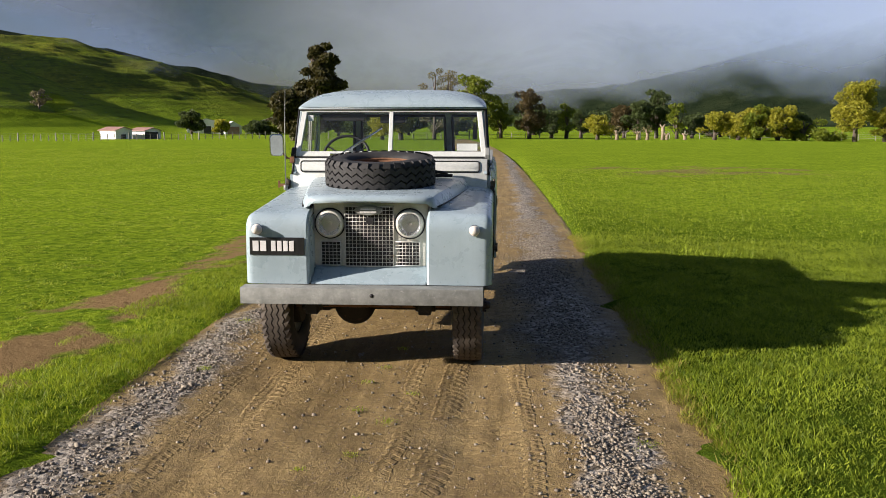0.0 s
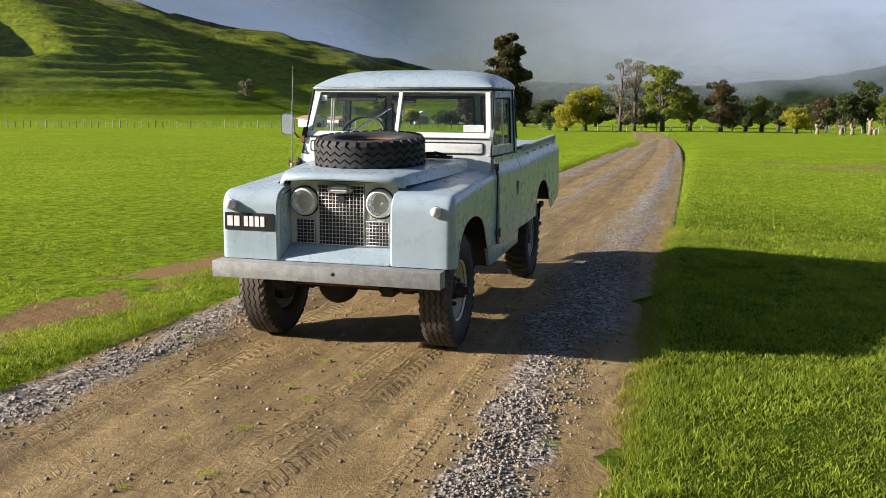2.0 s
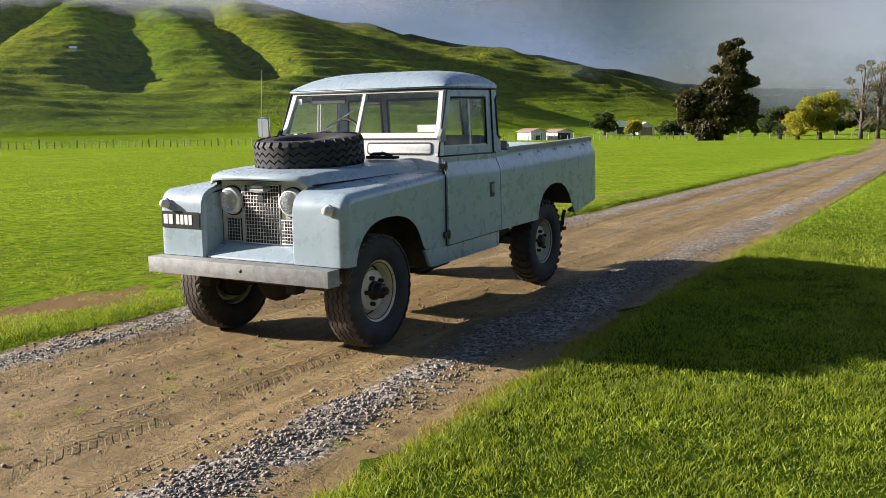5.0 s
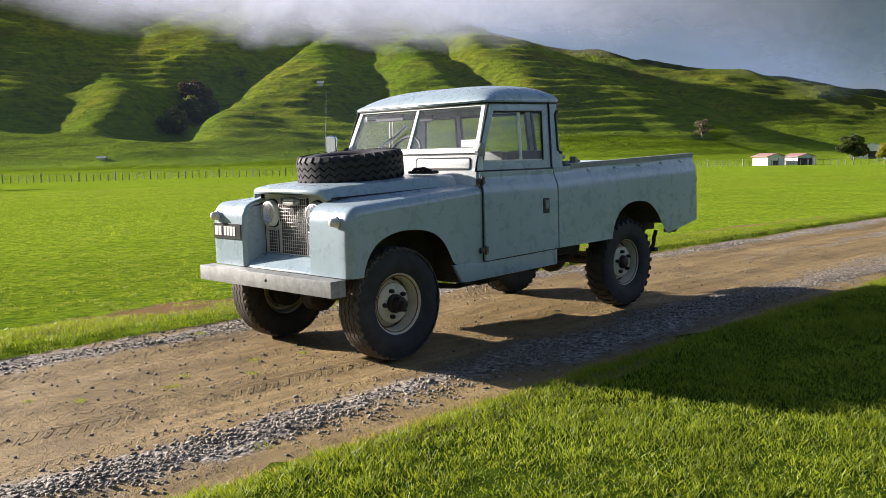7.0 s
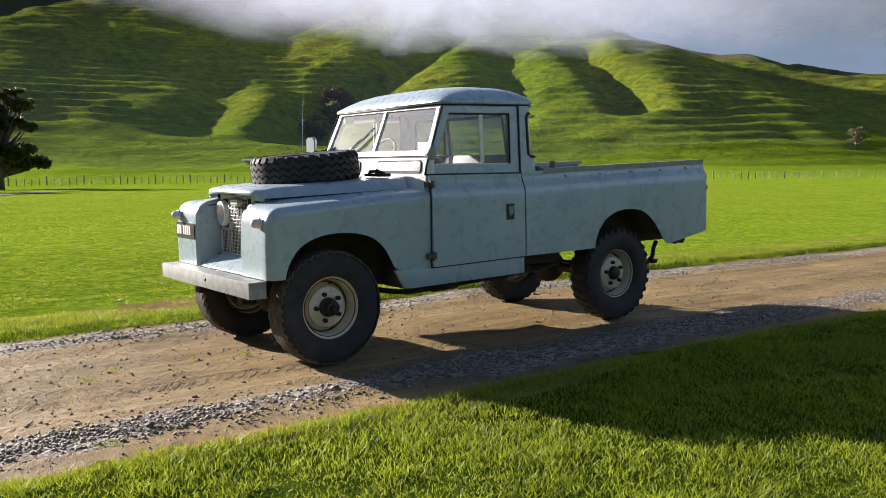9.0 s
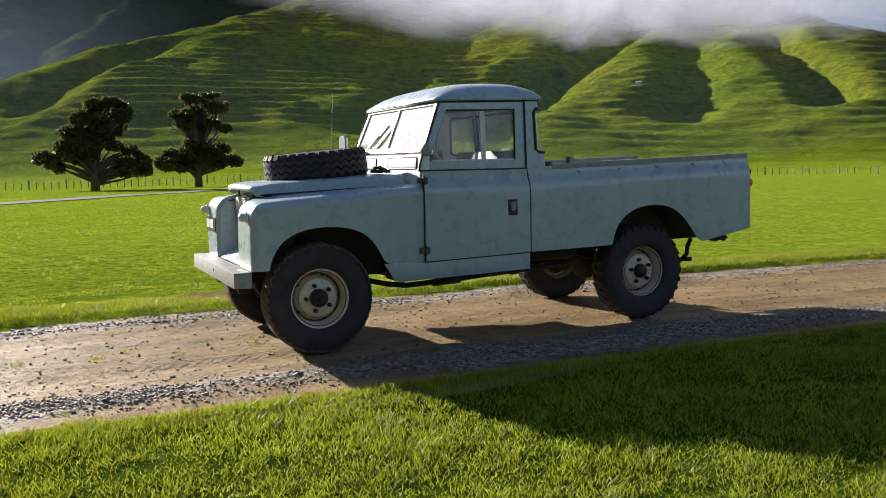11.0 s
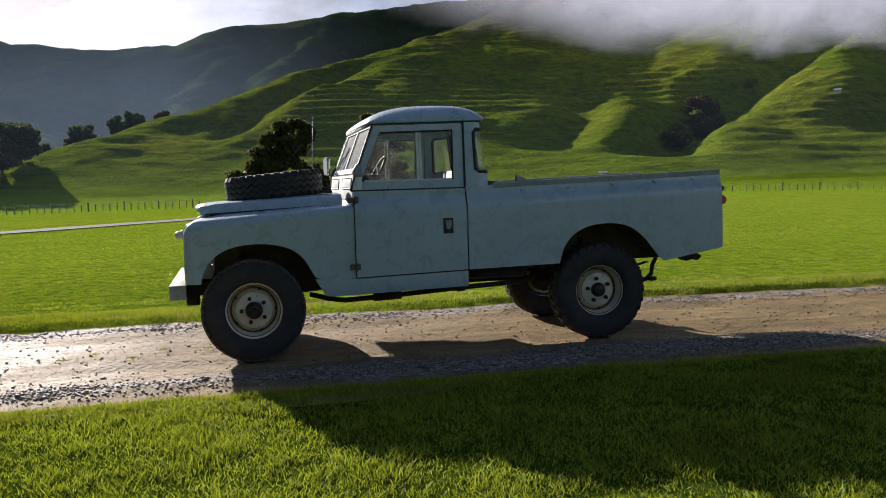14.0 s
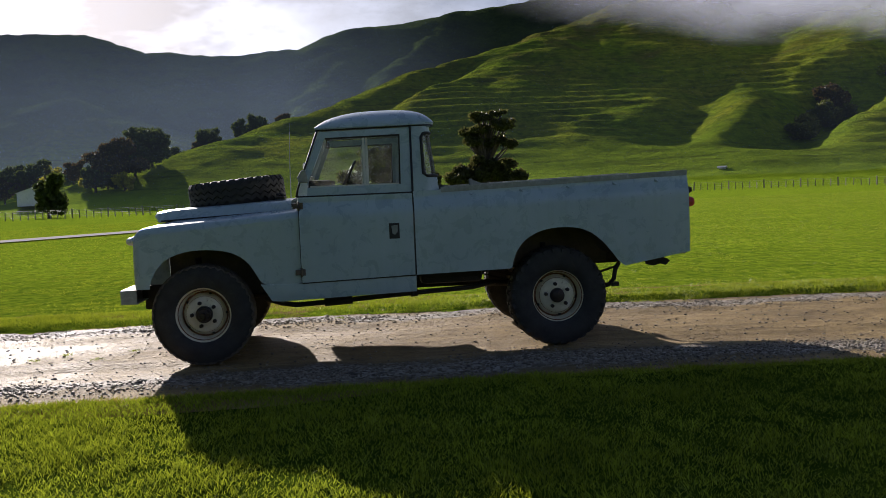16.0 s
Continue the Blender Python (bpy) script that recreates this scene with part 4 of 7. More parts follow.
box(bm, -0.772, -0.412, -0.4935, -0.4895, 0.797, 0.912, 0.0015)
plate = part("number_plate", bm, M_black, truck, "black number plate")
bx = -0.752
for w in (0.050, 0.050, None, 0.040, 0.040, 0.040, 0.040):
    if w is None:
        bx += 0.022
        continue
    bm = BM()
    box(bm, bx, bx + w - 0.010, -0.4965, -0.4932, 0.822, 0.890, 0.001)
    part("plate_bar", bm, M_white, plate, "white bar")
    bx += w

# bonnet with its rolled front lip and side flanges
def bonnet_z(y):
    return 1.172 + 0.050 * min(1, max(0, (y + 0.40) / 1.1)) ** 0.9


def build_bonnet():
    bm = BM()
    ys = [-0.405, -0.41, -0.408, -0.395, -0.37, -0.33, -0.25, -0.1, 0.1, 0.3, 0.5, 0.62, 0.70]
    drop = [0.040, 0.032, 0.022, 0.011, 0.004, 0.001, 0, 0, 0, 0, 0, 0, 0]
    rows = []
    for y, d in zip(ys, drop):
        t = min(1, max(0, (y + 0.41) / 1.1))
        half = 0.425 + 0.195 * t ** 0.8
        cor = 0.05 * math.exp(-((y + 0.41) / 0.05))
        row = []
        for u in (-1, -0.995, -0.985, -0.965, -0.93, -0.86, -0.6, -0.3, 0, 0.3, 0.6, 0.86, 0.93, 0.965, 0.985, 0.995, 1):
            a = abs(u)
            roll = 0.074 * max(0.0, (a - 0.90) / 0.10) ** 2.2 * (1 - 0.3 * d / 0.04)
            crown = 0.014 * (1 - a * a) * (0.5 + 0.5 * t)
            row.append((u * (half - cor * 0.4), y + cor * a ** 6, bonnet_z(y) + crown - d - roll * (1 - min(1, d / 0.04)) - (0.012 * a ** 4 if d else 0)))
        rows.append(row)
    grid(bm, rows, thick=-0.005)
    return bm


part("bonnet", build_bonnet(), M_paint, truck, "bonnet with a rolled lip and sun-bleached paint", auto=40)
for sx in (1, -1):
    bm = BM()
    tube(bm, [(sx * (0.425 + 0.195 * min(1, max(0, (y + 0.41) / 1.1)) ** 0.8 + 0.002), y, bonnet_z(y) - 0.073) for y in (-0.33, -0.2, 0.0, 0.2, 0.4, 0.6, 0.70)], 0.006, 6)
    part("bonnet_gap", bm, M_seal, truck)
    bm = BM()
    box(bm, min(sx * 0.770, sx * 0.778), max(sx * 0.770, sx * 0.778), 1.625, 1.660, 0.63, 1.25)
    box(bm, min(sx * 0.778, sx * 0.8265), max(sx * 0.778, sx * 0.8265), 1.6375, 1.6445, 0.63, 1.10)
    part("door_shut_strip", bm, M_seal, truck)
bm = BM()
for sx in (1, -1):
    prism(bm, [(-0.30, 1.06), (-0.30, 1.118), (0.70, 1.190), (0.70, 1.10)], "x", min(sx * 0.40, sx * 0.42), max(sx * 0.40, sx * 0.42))
box(bm, -0.38, 0.38, -0.29, -0.27, 1.05, 1.125)
part("engine_bay_edge", bm, M_under, truck)


# bulkhead, vents, windscreen
bm = BM()
prism(bm, [(0.735, 1.10), (0.757, 1.20), (0.772, 1.375), (0.84, 1.375), (0.84, 0.60), (0.735, 0.60)], "x", -0.762, 0.762, 0.008)
bulk = part("bulkhead", bm, M_screen_paint, truck, "scuttle panel below the windscreen", auto=40)


def loop_rect(x0, x1, z0, z1, r, n=4):
    return arc(x1 - r, z1 - r, r, 0, 90, n) + arc(x0 + r, z1 - r, r, 90, 180, n) + arc(x0 + r, z0 + r, r, 180, 270, n) + arc(x1 - r, z0 + r, r, 270, 360, n)


for sx in (1, -1):
    bm = BM()
    pts = loop_rect(min(sx * 0.13, sx * 0.70), max(sx * 0.13, sx * 0.70), 1.268, 1.352, 0.02)
    lean = lambda z: 0.757 + (z - 1.20) * 0.086
    tube(bm, [(p[0], lean(p[1]) - 0.003, p[1]) for p in pts], 0.0045, 6, closed=True)
    v = part("vent_seal", bm, M_seal, bulk)
    bm = BM()
    inner = loop_rect(min(sx * 0.137, sx * 0.693), max(sx * 0.137, sx * 0.693), 1.275, 1.345, 0.016)
    prism(bm, inner, "y", -0.006, 0.006, 0.002, Matrix.Translation((0, lean(1.31), 1.31)) @ pose(0, 0, 0, -4.9, 0, 0) @ Matrix.Translation((0, 0, -1.31)))
    part("vent_flap", bm, M_screen_paint, bulk, "closed scuttle ventilator flap", auto=40)

SB, ST = (0.800, 1.385), (0.945, 1.752)      # windscreen foot and head (y, z)


def scr(x, t, off=0.0):
    """A point of the windscreen plane: t 0 at its foot, 1 at its head."""
    n = Vector((0, -(ST[1] - SB[1]), ST[0] - SB[0])).normalized()
    p = Vector((x, SB[0] + t * (ST[0] - SB[0]), SB[1] + t * (ST[1] - SB[1])))
    return p + n * off


def screen_bar(bm, a, b, wa, wb, depth=0.03, proud=0.012):
    """A flat bar on the screen plane from a to b, each (x, t); wa, wb: half widths in x and t."""
    t = bmesh.new()
    vs = []
    for off in (proud, proud - depth):
        for (x, tt) in (a, b):
            vs.append([t.verts.new(scr(x - wa, tt - wb, off)), t.verts.new(scr(x + wa, tt + wb, off))])
    f = [(vs[0][0], vs[0][1], vs[1][1], vs[1][0]), (vs[2][0], vs[3][0], vs[3][1], vs[2][1]), (vs[0][0], vs[1][0], vs[3][0], vs[2][0]), (vs[0][1], vs[2][1], vs[3][1], vs[1][1]), (vs[0][0], vs[2][0], vs[2][1], vs[0][1]), (vs[1][0], vs[1][1], vs[3][1], vs[3][0])]
    for q in f:
        t.faces.new(q)
    bmesh.ops.recalc_face_normals(t, faces=t.faces)
    bmesh.ops.bevel(t, geom=list(t.edges), offset=0.003, segments=1, affect="EDGES")
    merge(bm, t)


bm = BM()
for sx in (1, -1):
    screen_bar(bm, (sx * 0.735, 0.0), (sx * 0.692, 1.0), 0.020, 0)
screen_bar(bm, (0, 0.10), (0, 0.965), 0.016, 0)
screen_bar(bm, (-0.72, 0.965), (0.72, 0.965), 0, 0.034)
screen_bar(bm, (-0.755, 0.045), (0.755, 0.045), 0, 0.055, 0.035, 0.014)
wind = part("windscreen_frame", bm, M_screen_paint, truck, "pale upright split windscreen frame")
for x0, x1 in ((-1, 0), (0, 1)):
    bm = BM()
    lo = (-0.722, -0.014) if x0 < 0 else (0.014, 0.722)
    hi = (-0.678, -0.014) if x0 < 0 else (0.014, 0.678)
    q = [bm.verts.new(scr(lo[0], 0.09)), bm.verts.new(scr(lo[1], 0.09)), bm.verts.new(scr(hi[1], 0.94)), bm.verts.new(scr(hi[0], 0.94))]
    bm.faces.new(q)
    g = part("glass", bm, M_screen_glass, wind)
    g.visible_shadow = False
    bm = BM()
    tube(bm, [scr(lo[0], 0.09, 0.004), scr(lo[1], 0.09, 0.004), scr(hi[1], 0.935, 0.004), scr(hi[0], 0.935, 0.004)], 0.005, 5, closed=True)
    part("rubber", bm, M_seal, wind)
bm = BM()
box(bm, -0.755, 0.755, 0.772, 0.80, 1.372, 1.380)
part("screen_seal", bm, M_seal, truck)
for sx in (1, -1):
    bm = BM()
    prism(bm, [(0.775, 1.36), (0.765, 1.40), (0.80, 1.455), (0.83, 1.455), (0.85, 1.36)], "x", min(sx * 0.742, sx * 0.778), max(sx * 0.742, sx * 0.778), 0.006)
    part("screen_bracket", bm, M_galv if sx > 0 else M_under, truck)
# wiper on the driver's glass
bm = BM()
tube(bm, [scr(-0.40, 0.02, 0.02), scr(-0.37, 0.05, 0.035), scr(-0.19, 0.36, 0.036)], 0.006, 6)
tube(bm, [scr(-0.33, 0.10, 0.024), scr(-0.07, 0.58, 0.024)], 0.009, 6)
box(bm, -0.47, -0.38, 0.765, 0.79, 1.385, 1.41, 0.004)
part("wiper", bm, M_chrome, truck, "single bright wiper arm")

# roof
GZ = 1.768


def roof_z(x, y):
    u = min(1.0, abs(x) / 0.735)
    fx = (1 - u ** 4.6) ** 0.52
    if y < 1.40:
        s = max(0.0, (y - 0.915) / 0.485)
        fy = (1 - (1 - s) ** 2.6) ** 0.62
    else:
        s = max(0.0, (1.825 - y) / 0.425)
        fy = (1 - (1 - s) ** 3.6) ** 0.55
    return GZ + 0.018 * (y - 0.93) / 0.9 + 0.135 * fx * fy


ROOF_Y = [0.915, 0.917, 0.922, 0.93, 0.945, 0.97, 1.0, 1.05, 1.12, 1.22, 1.35, 1.5, 1.6, 1.67, 1.72, 1.76, 1.79, 1.808, 1.818, 1.823, 1.825]
ROOF_X = [-0.735, -0.734, -0.73, -0.722, -0.71, -0.69, -0.66, -0.61, -0.54, -0.42, -0.25, 0, 0.25, 0.42, 0.54, 0.61, 0.66, 0.69, 0.71, 0.722, 0.73, 0.734, 0.735]
bm = BM()
rows = []
for y in ROOF_Y:
    k = 1.0
    e = max(0.0, (y - 1.72) / 0.105)
    k = 1 - 0.075 * e ** 3
    f = max(0.0, (0.98 - y) / 0.065)
    k -= 0.012 * f ** 2
    rows.append([(x * k, y, roof_z(x, y)) for x in ROOF_X])
grid(bm, rows, thick=-0.006)
roof = part("cab_roof", bm, M_paint, truck, "domed cab roof with bleached paint", auto=50)


def cab_loop(z, out=0.0, n=6):
    pts = [(0.732 + out, 0.925 - out)]
    pts += [(0.732 + out, 1.60)]
    c = arc(0.632, 1.718, 0.10 + out, 0, 90, n)
    pts += c + [(-p[0], p[1]) for p in c[::-1]] + [(-0.732 - out, 1.60), (-0.732 - out, 0.925 - out)]
    return [(p[0], p[1], z + 0.018 * (p[1] - 0.93) / 0.9) for p in pts]


bm = BM()
tube(bm, cab_loop(GZ - 0.006, 0.006), 0.007, 6, closed=True)
part("gutter", bm, M_paint, roof, "roof gutter lip")
bm = BM()
tube(bm, cab_loop(GZ - 0.017, 0.004), 0.006, 6, closed=True)
part("roof_seal", bm, M_seal, roof)


# doors: lower half, frame, panes
def flank(z, top):
    """Half width of the barrel-sided body at height z below the shoulder line top."""
    d = top - z
    if d < 0.045:
        return 0.782
    if d < 0.16:
        t = (d - 0.045) / 0.115
        return 0.782 + 0.042 * math.sin(t * math.pi / 2)
    return 0.824 + 0.006 * min(1, (d - 0.16) / 0.3)


def side_sheet(y_z_top, y_z_low, nz=14, extra=0.0, thick=0.005):
    """A side panel between an upper and a lower line, curved in section."""
    bm = BM()
    rows = []
    for k in range(nz + 1):
        row = []
        for (y, zt), (_, zl) in zip(y_z_top, y_z_low):
            z = zt + (zl - zt) * (k / nz) ** 1.0
            row.append((flank(z, zt) + extra, y, z))
        rows.append(row)
    grid(bm, rows, thick=-thick)
    return bm


def build_door(parent):
    dy0, dy1 = 0.769, 1.633
    ys = [dy0, dy0 + 0.004, 1.0, 1.2, 1.4, dy1 - 0.004, dy1]
    return side_sheet([(y, 1.248) for y in ys], [(y, 0.600 + 0.022 * (y - 0.77) / 0.87) for y in ys], 20)


def door_frame_bars():
    """Upper door frame in the side plane, as (y, z) outlines."""
    return [
        [(0.748, 1.256), (1.637, 1.256), (1.637, 1.322), (0.79, 1.318)],
        [(0.775, 1.300), (0.832, 1.318), (0.985, 1.690), (0.945, 1.742)],
        [(0.945, 1.742), (0.985, 1.690), (1.560, 1.705), (1.637, 1.756)],
        [(1.637, 1.756), (1.560, 1.705), (1.552, 1.320), (1.637, 1.300)],
    ]


for sx in (1, -1):
    d = build_door(None)
    if sx < 0:
        d = mirrored(d)
    door = part("door", d, M_paint, truck, "flat cab door with a recessed handle", auto=40)
    bm = BM()
    box(bm, min(sx * 0.772, sx * 0.8275), max(sx * 0.772, sx * 0.8275), 0.7695, 0.7745, 0.603, 1.09)
    box(bm, min(sx * 0.752, sx * 0.785), max(sx * 0.752, sx * 0.785), 0.7695, 0.7745, 1.09, 1.245)
    part("door_edge", bm, M_paint, door)
    bm = BM()
    for o in door_frame_bars():
        prism(bm, o, "x", 0.735, 0.762, 0.003, pose(0.762, 0, 1.256, 0, -3.2, 0) @ Matrix.Translation((-0.762, 0, -1.256)))
    if sx < 0:
        bm = mirrored(bm)
    part("window_frame", bm, M_paint, door, "flat steel window frame")
    bm = BM()
    for yb, off in ((1.278, 0.0), (1.302, 0.010)):
        prism(bm, [(yb - 0.009, 1.318), (yb + 0.009, 1.318), (yb + 0.009, 1.702), (yb - 0.009, 1.702)], "x", 0.742 - off, 0.752 - off, 0.002, pose(0.752, 0, 1.318, 0, -3.2, 0) @ Matrix.Translation((-0.752, 0, -1.318)))
    box(bm, 0.738, 0.752, 0.86, 1.55, 1.318, 1.330, 0.002)
    if sx < 0:
        bm = mirrored(bm)
    part("pane_channel", bm, M_wire, door, "bright aluminium sliding pane channels")
    for a, b, off in ((0.84, 1.285, 0.0), (1.26, 1.555, 0.010)):
        bm = BM()
        x0, x1 = 0.750 - off, 0.728 - off
        top_a = 0.978 if a < 0.9 else a
        q = [bm.verts.new((x0 * sx, a, 1.318)), bm.verts.new((x0 * sx, b, 1.322)), bm.verts.new((x1 * sx, b, 1.705)), bm.verts.new((x1 * sx, top_a, 1.69))]
        bm.faces.new(q)
        g = part("sliding_pane", bm, M_glass, door)
        g.visible_shadow = False
    bm = BM()
    tube(bm, [(sx * 0.766, 0.752, 1.252), (sx * 0.770, 1.2, 1.253), (sx * 0.770, 1.637, 1.254)], 0.0065, 6)
    tube(bm, [(sx * 0.738, 0.93, 1.745), (sx * 0.762, 0.765, 1.31), (sx * 0.766, 0.752, 1.25)], 0.008, 6)
    tube(bm, [(sx * 0.738, 1.642, 1.765), (sx * 0.766, 1.642, 1.26), (sx * 0.786, 1.642, 1.20)], 0.0085, 6)
    tube(bm, [(sx * 0.750, 1.550, 1.322), (sx * 0.733, 1.555, 1.70), (sx * 0.733, 0.990, 1.688)], 0.0085, 6)
    part("door_seal", bm, M_seal, door)
    bm = BM()
    box(bm, min(sx * 0.780, sx * 0.790), max(sx * 0.780, sx * 0.790), 0.772, 1.634, 1.206, 1.241, 0.002)
    part("waist_strip", bm, M_paint, door, "flat capping strip along the door top")
    bm = BM()
    box(bm, min(sx * 0.781, sx * 0.7875), max(sx * 0.781, sx * 0.7875), 0.775, 1.636, 1.199, 1.2055)
    part("strip_shadow_gap", bm, M_seal, door)
    # recessed handle
    bm = BM()
    box(bm, min(sx * 0.826, sx * 0.834), max(sx * 0.826, sx * 0.834), 1.445, 1.525, 0.905, 1.025, 0.003)
    h = part("handle_recess", bm, M_seal, door, "black recessed handle pocket")
    bm = BM()
    prism(bm, [(1.462, 1.005), (1.512, 1.010), (1.508, 0.955), (1.490, 0.935), (1.470, 0.945)], "x", min(sx * 0.833, sx * 0.842), max(sx * 0.833, sx * 0.842), 0.002)
    part("lever", bm, M_galv, h)
    for z in (1.183, 0.680):
        bm = BM()
        xo = 0.80 if z > 1 else 0.823
        box(bm, min(sx * (xo - 0.01), sx * (xo + 0.012)), max(sx * (xo - 0.01), sx * (xo + 0.012)), 0.722, 0.762, z - 0.020, z + 0.020, 0.004)
        box(bm, min(sx * xo, sx * (xo + 0.014)), max(sx * xo, sx * (xo + 0.014)), 0.774, 0.800, z - 0.026, z + 0.026, 0.005)
        tube(bm, [(sx * (xo + 0.014), 0.768, z - 0.034), (sx * (xo + 0.014), 0.768, z + 0.034)], 0.008, 8)
        part("hinge", bm, M_hinge, door, "rusty strap hinge")
    bm = BM()
    tube(bm, [(sx * 0.814, 0.767, 0.60), (sx * 0.814, 0.767, 1.10), (sx * 0.787, 0.764, 1.20)], 0.005, 5)
    tube(bm, [(sx * 0.824, 0.77, 0.597), (sx * 0.827, 1.637, 0.618)], 0.006, 5)
    part("door_gap", bm, M_seal, truck)

# sills
bm = BM()
prism(bm, [(0.455, 0.600), (0.535, 0.470), (0.60, 0.464), (1.640, 0.490), (1.640, 0.620), (0.772, 0.592)], "x", 0.790, 0.815, 0.003)
both("sill_panel", bm, M_paint, label="removable sill panel", auto=40)


# load tub
def rail_z(y):
    return 1.252 + 0.030 * (y - 1.645)


REAR_ARCH = rounded([(2.385, 0.632), (2.40, 0.70), (2.43, 0.775), (2.505, 0.862), (2.64, 0.925), (2.82, 0.940), (2.98, 0.912), (3.10, 0.825), (3.19, 0.715), (3.245, 0.640), (3.29, 0.612)])


def lower_line(y):
    if y <= REAR_ARCH[0][0]:
        return 0.620 + 0.012 * (y - 1.645) / 0.74
    if y >= 3.29:
        return 0.612 + (y - 3.29) / 0.53 * 0.09
    for (a, za), (b, zb) in zip(REAR_ARCH, REAR_ARCH[1:]):
        if a <= y <= b:
            return za + (zb - za) * (y - a) / (b - a)
    return 0.62


ys = sorted(set([1.645, 1.65, 1.8, 2.0, 2.2, 2.38] + [2.385 + i * 0.0075 for i in range(8)] + [p[0] for p in REAR_ARCH] + [3.45, 3.6, 3.81, 3.815]))
both("tub_side", side_sheet([(y, rail_z(y)) for y in ys], [(y, lower_line(y)) for y in ys], 22), M_paint, label="barrel-sided load tub panel", auto=40)
for sx in (1, -1):
    bm = BM()
    pts = [(0.790, -0.028), (0.790, 0.014), (0.735, 0.014), (0.735, -0.02), (0.742, -0.02), (0.742, 0.006), (0.780, 0.006), (0.780, -0.028)]
    prism(bm, pts, "y", 0, 1.958, 0.002)
    sh = Matrix.Identity(4)
    sh[2][1] = 0.030
    bm.transform(Matrix.Translation((0, 1.858, rail_z(1.858) + 0.012)) @ sh)
    if sx < 0:
        bm = mirrored(bm)
    rail = part("tub_rail", bm, M_galv, truck, "weathered galvanised tub capping")
    for y in (2.09, 2.48, 2.85, 3.22, 3.56):
        bm = BM()
        box(bm, min(sx * 0.782, sx * 0.796), max(sx * 0.782, sx * 0.796), y - 0.009, y + 0.009, rail_z(y) - 0.052, rail_z(y) - 0.030, 0.003)
        tube(bm, [(sx * 0.794, y, rail_z(y) - 0.038), (sx * 0.806, y, rail_z(y) - 0.040), (sx * 0.808, y + 0.016, rail_z(y) - 0.052)], 0.004, 6)
        part("rope_hook", bm, M_paint, rail)
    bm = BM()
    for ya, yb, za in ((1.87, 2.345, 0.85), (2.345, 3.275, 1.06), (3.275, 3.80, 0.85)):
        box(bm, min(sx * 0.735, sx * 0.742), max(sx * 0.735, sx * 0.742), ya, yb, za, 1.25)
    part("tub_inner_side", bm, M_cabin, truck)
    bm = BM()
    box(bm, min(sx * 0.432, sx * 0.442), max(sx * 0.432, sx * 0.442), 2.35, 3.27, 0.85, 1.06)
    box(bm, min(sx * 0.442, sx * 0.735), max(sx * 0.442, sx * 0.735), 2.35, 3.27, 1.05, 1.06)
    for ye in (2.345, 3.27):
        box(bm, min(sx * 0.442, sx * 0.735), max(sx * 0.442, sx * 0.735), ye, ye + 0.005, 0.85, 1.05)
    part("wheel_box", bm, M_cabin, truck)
    bm = BM()
    prism(bm, [(2.40, 0.66), (2.44, 0.79), (2.52, 0.87), (2.65, 0.935), (2.82, 0.95), (2.98, 0.92), (3.10, 0.84), (3.20, 0.71), (3.24, 0.71), (3.12, 0.86), (2.99, 0.945), (2.82, 0.975), (2.64, 0.96), (2.50, 0.89), (2.42, 0.80), (2.37, 0.66)], "x", min(sx * 0.45, sx * 0.822), max(sx * 0.45, sx * 0.822))
    box(bm, min(sx * 0.45, sx * 0.46), max(sx * 0.45, sx * 0.46), 2.38, 3.24, 0.62, 0.95)
    part("rear_wheel_well", bm, M_mud, truck, "dark muddy rear wheel arch")
bm = BM()
for ya, yb, half in ((1.87, 2.345, 0.735), (2.345, 3.275, 0.435), (3.275, 3.80, 0.735)):
    box(bm, -half, half, ya, yb, 0.825, 0.85)
part("tub_floor", bm, M_galv, truck)
bm = BM()
box(bm, -0.78, 0.78, 3.795, 3.825, 0.74, 1.285, 0.006)
for z in (0.86, 1.0, 1.14):
    box(bm, -0.70, 0.70, 3.820, 3.832, z - 0.03, z + 0.03, 0.005)
part("tailgate", bm, M_paint, truck, "ribbed drop tailgate", auto=40)
bm = BM()
box(bm, -0.78, 0.78, 3.70, 3.80, 0.68, 0.78, 0.006)
part("rear_crossmember", bm, M_galv, truck)
# clutter in the tub: low front board and brackets
bm = BM()
box(bm, -0.70, 0.70, 1.90, 1.925, 0.85, 1.30, 0.004)
part("headboard", bm, M_wood, truck, "weathered timber headboard")
bm = BM()
box(bm, 0.60, 0.66, 2.10, 2.12, 0.85, 1.34, 0.004)
prism(bm, [(2.12, 1.20), (2.12, 1.335), (2.20, 1.30)], "x", 0.62, 0.64)
part("tub_bracket", bm, M_galv, truck)
for sx in (1, -1):
    bm = BM()
    lathe(bm, [(0, 0.052), (0.025, 0.050), (0.036, 0.040), (0.040, 0.020), (0.042, 0.0)], 20, pose(sx * 0.775, 3.822, 1.09, 0, 0, 90))
    part("tail_lamp", bm, M_red, truck, "round red tail lamp", smooth=True)
    bm = BM()
    lathe(bm, [(0, 0.030), (0.02, 0.028), (0.026, 0.012), (0.028, 0.0)], 16, pose(sx * 0.785, 3.822, 1.185, 0, 0, 90))
    part("rear_reflector", bm, M_under, truck, smooth=True)

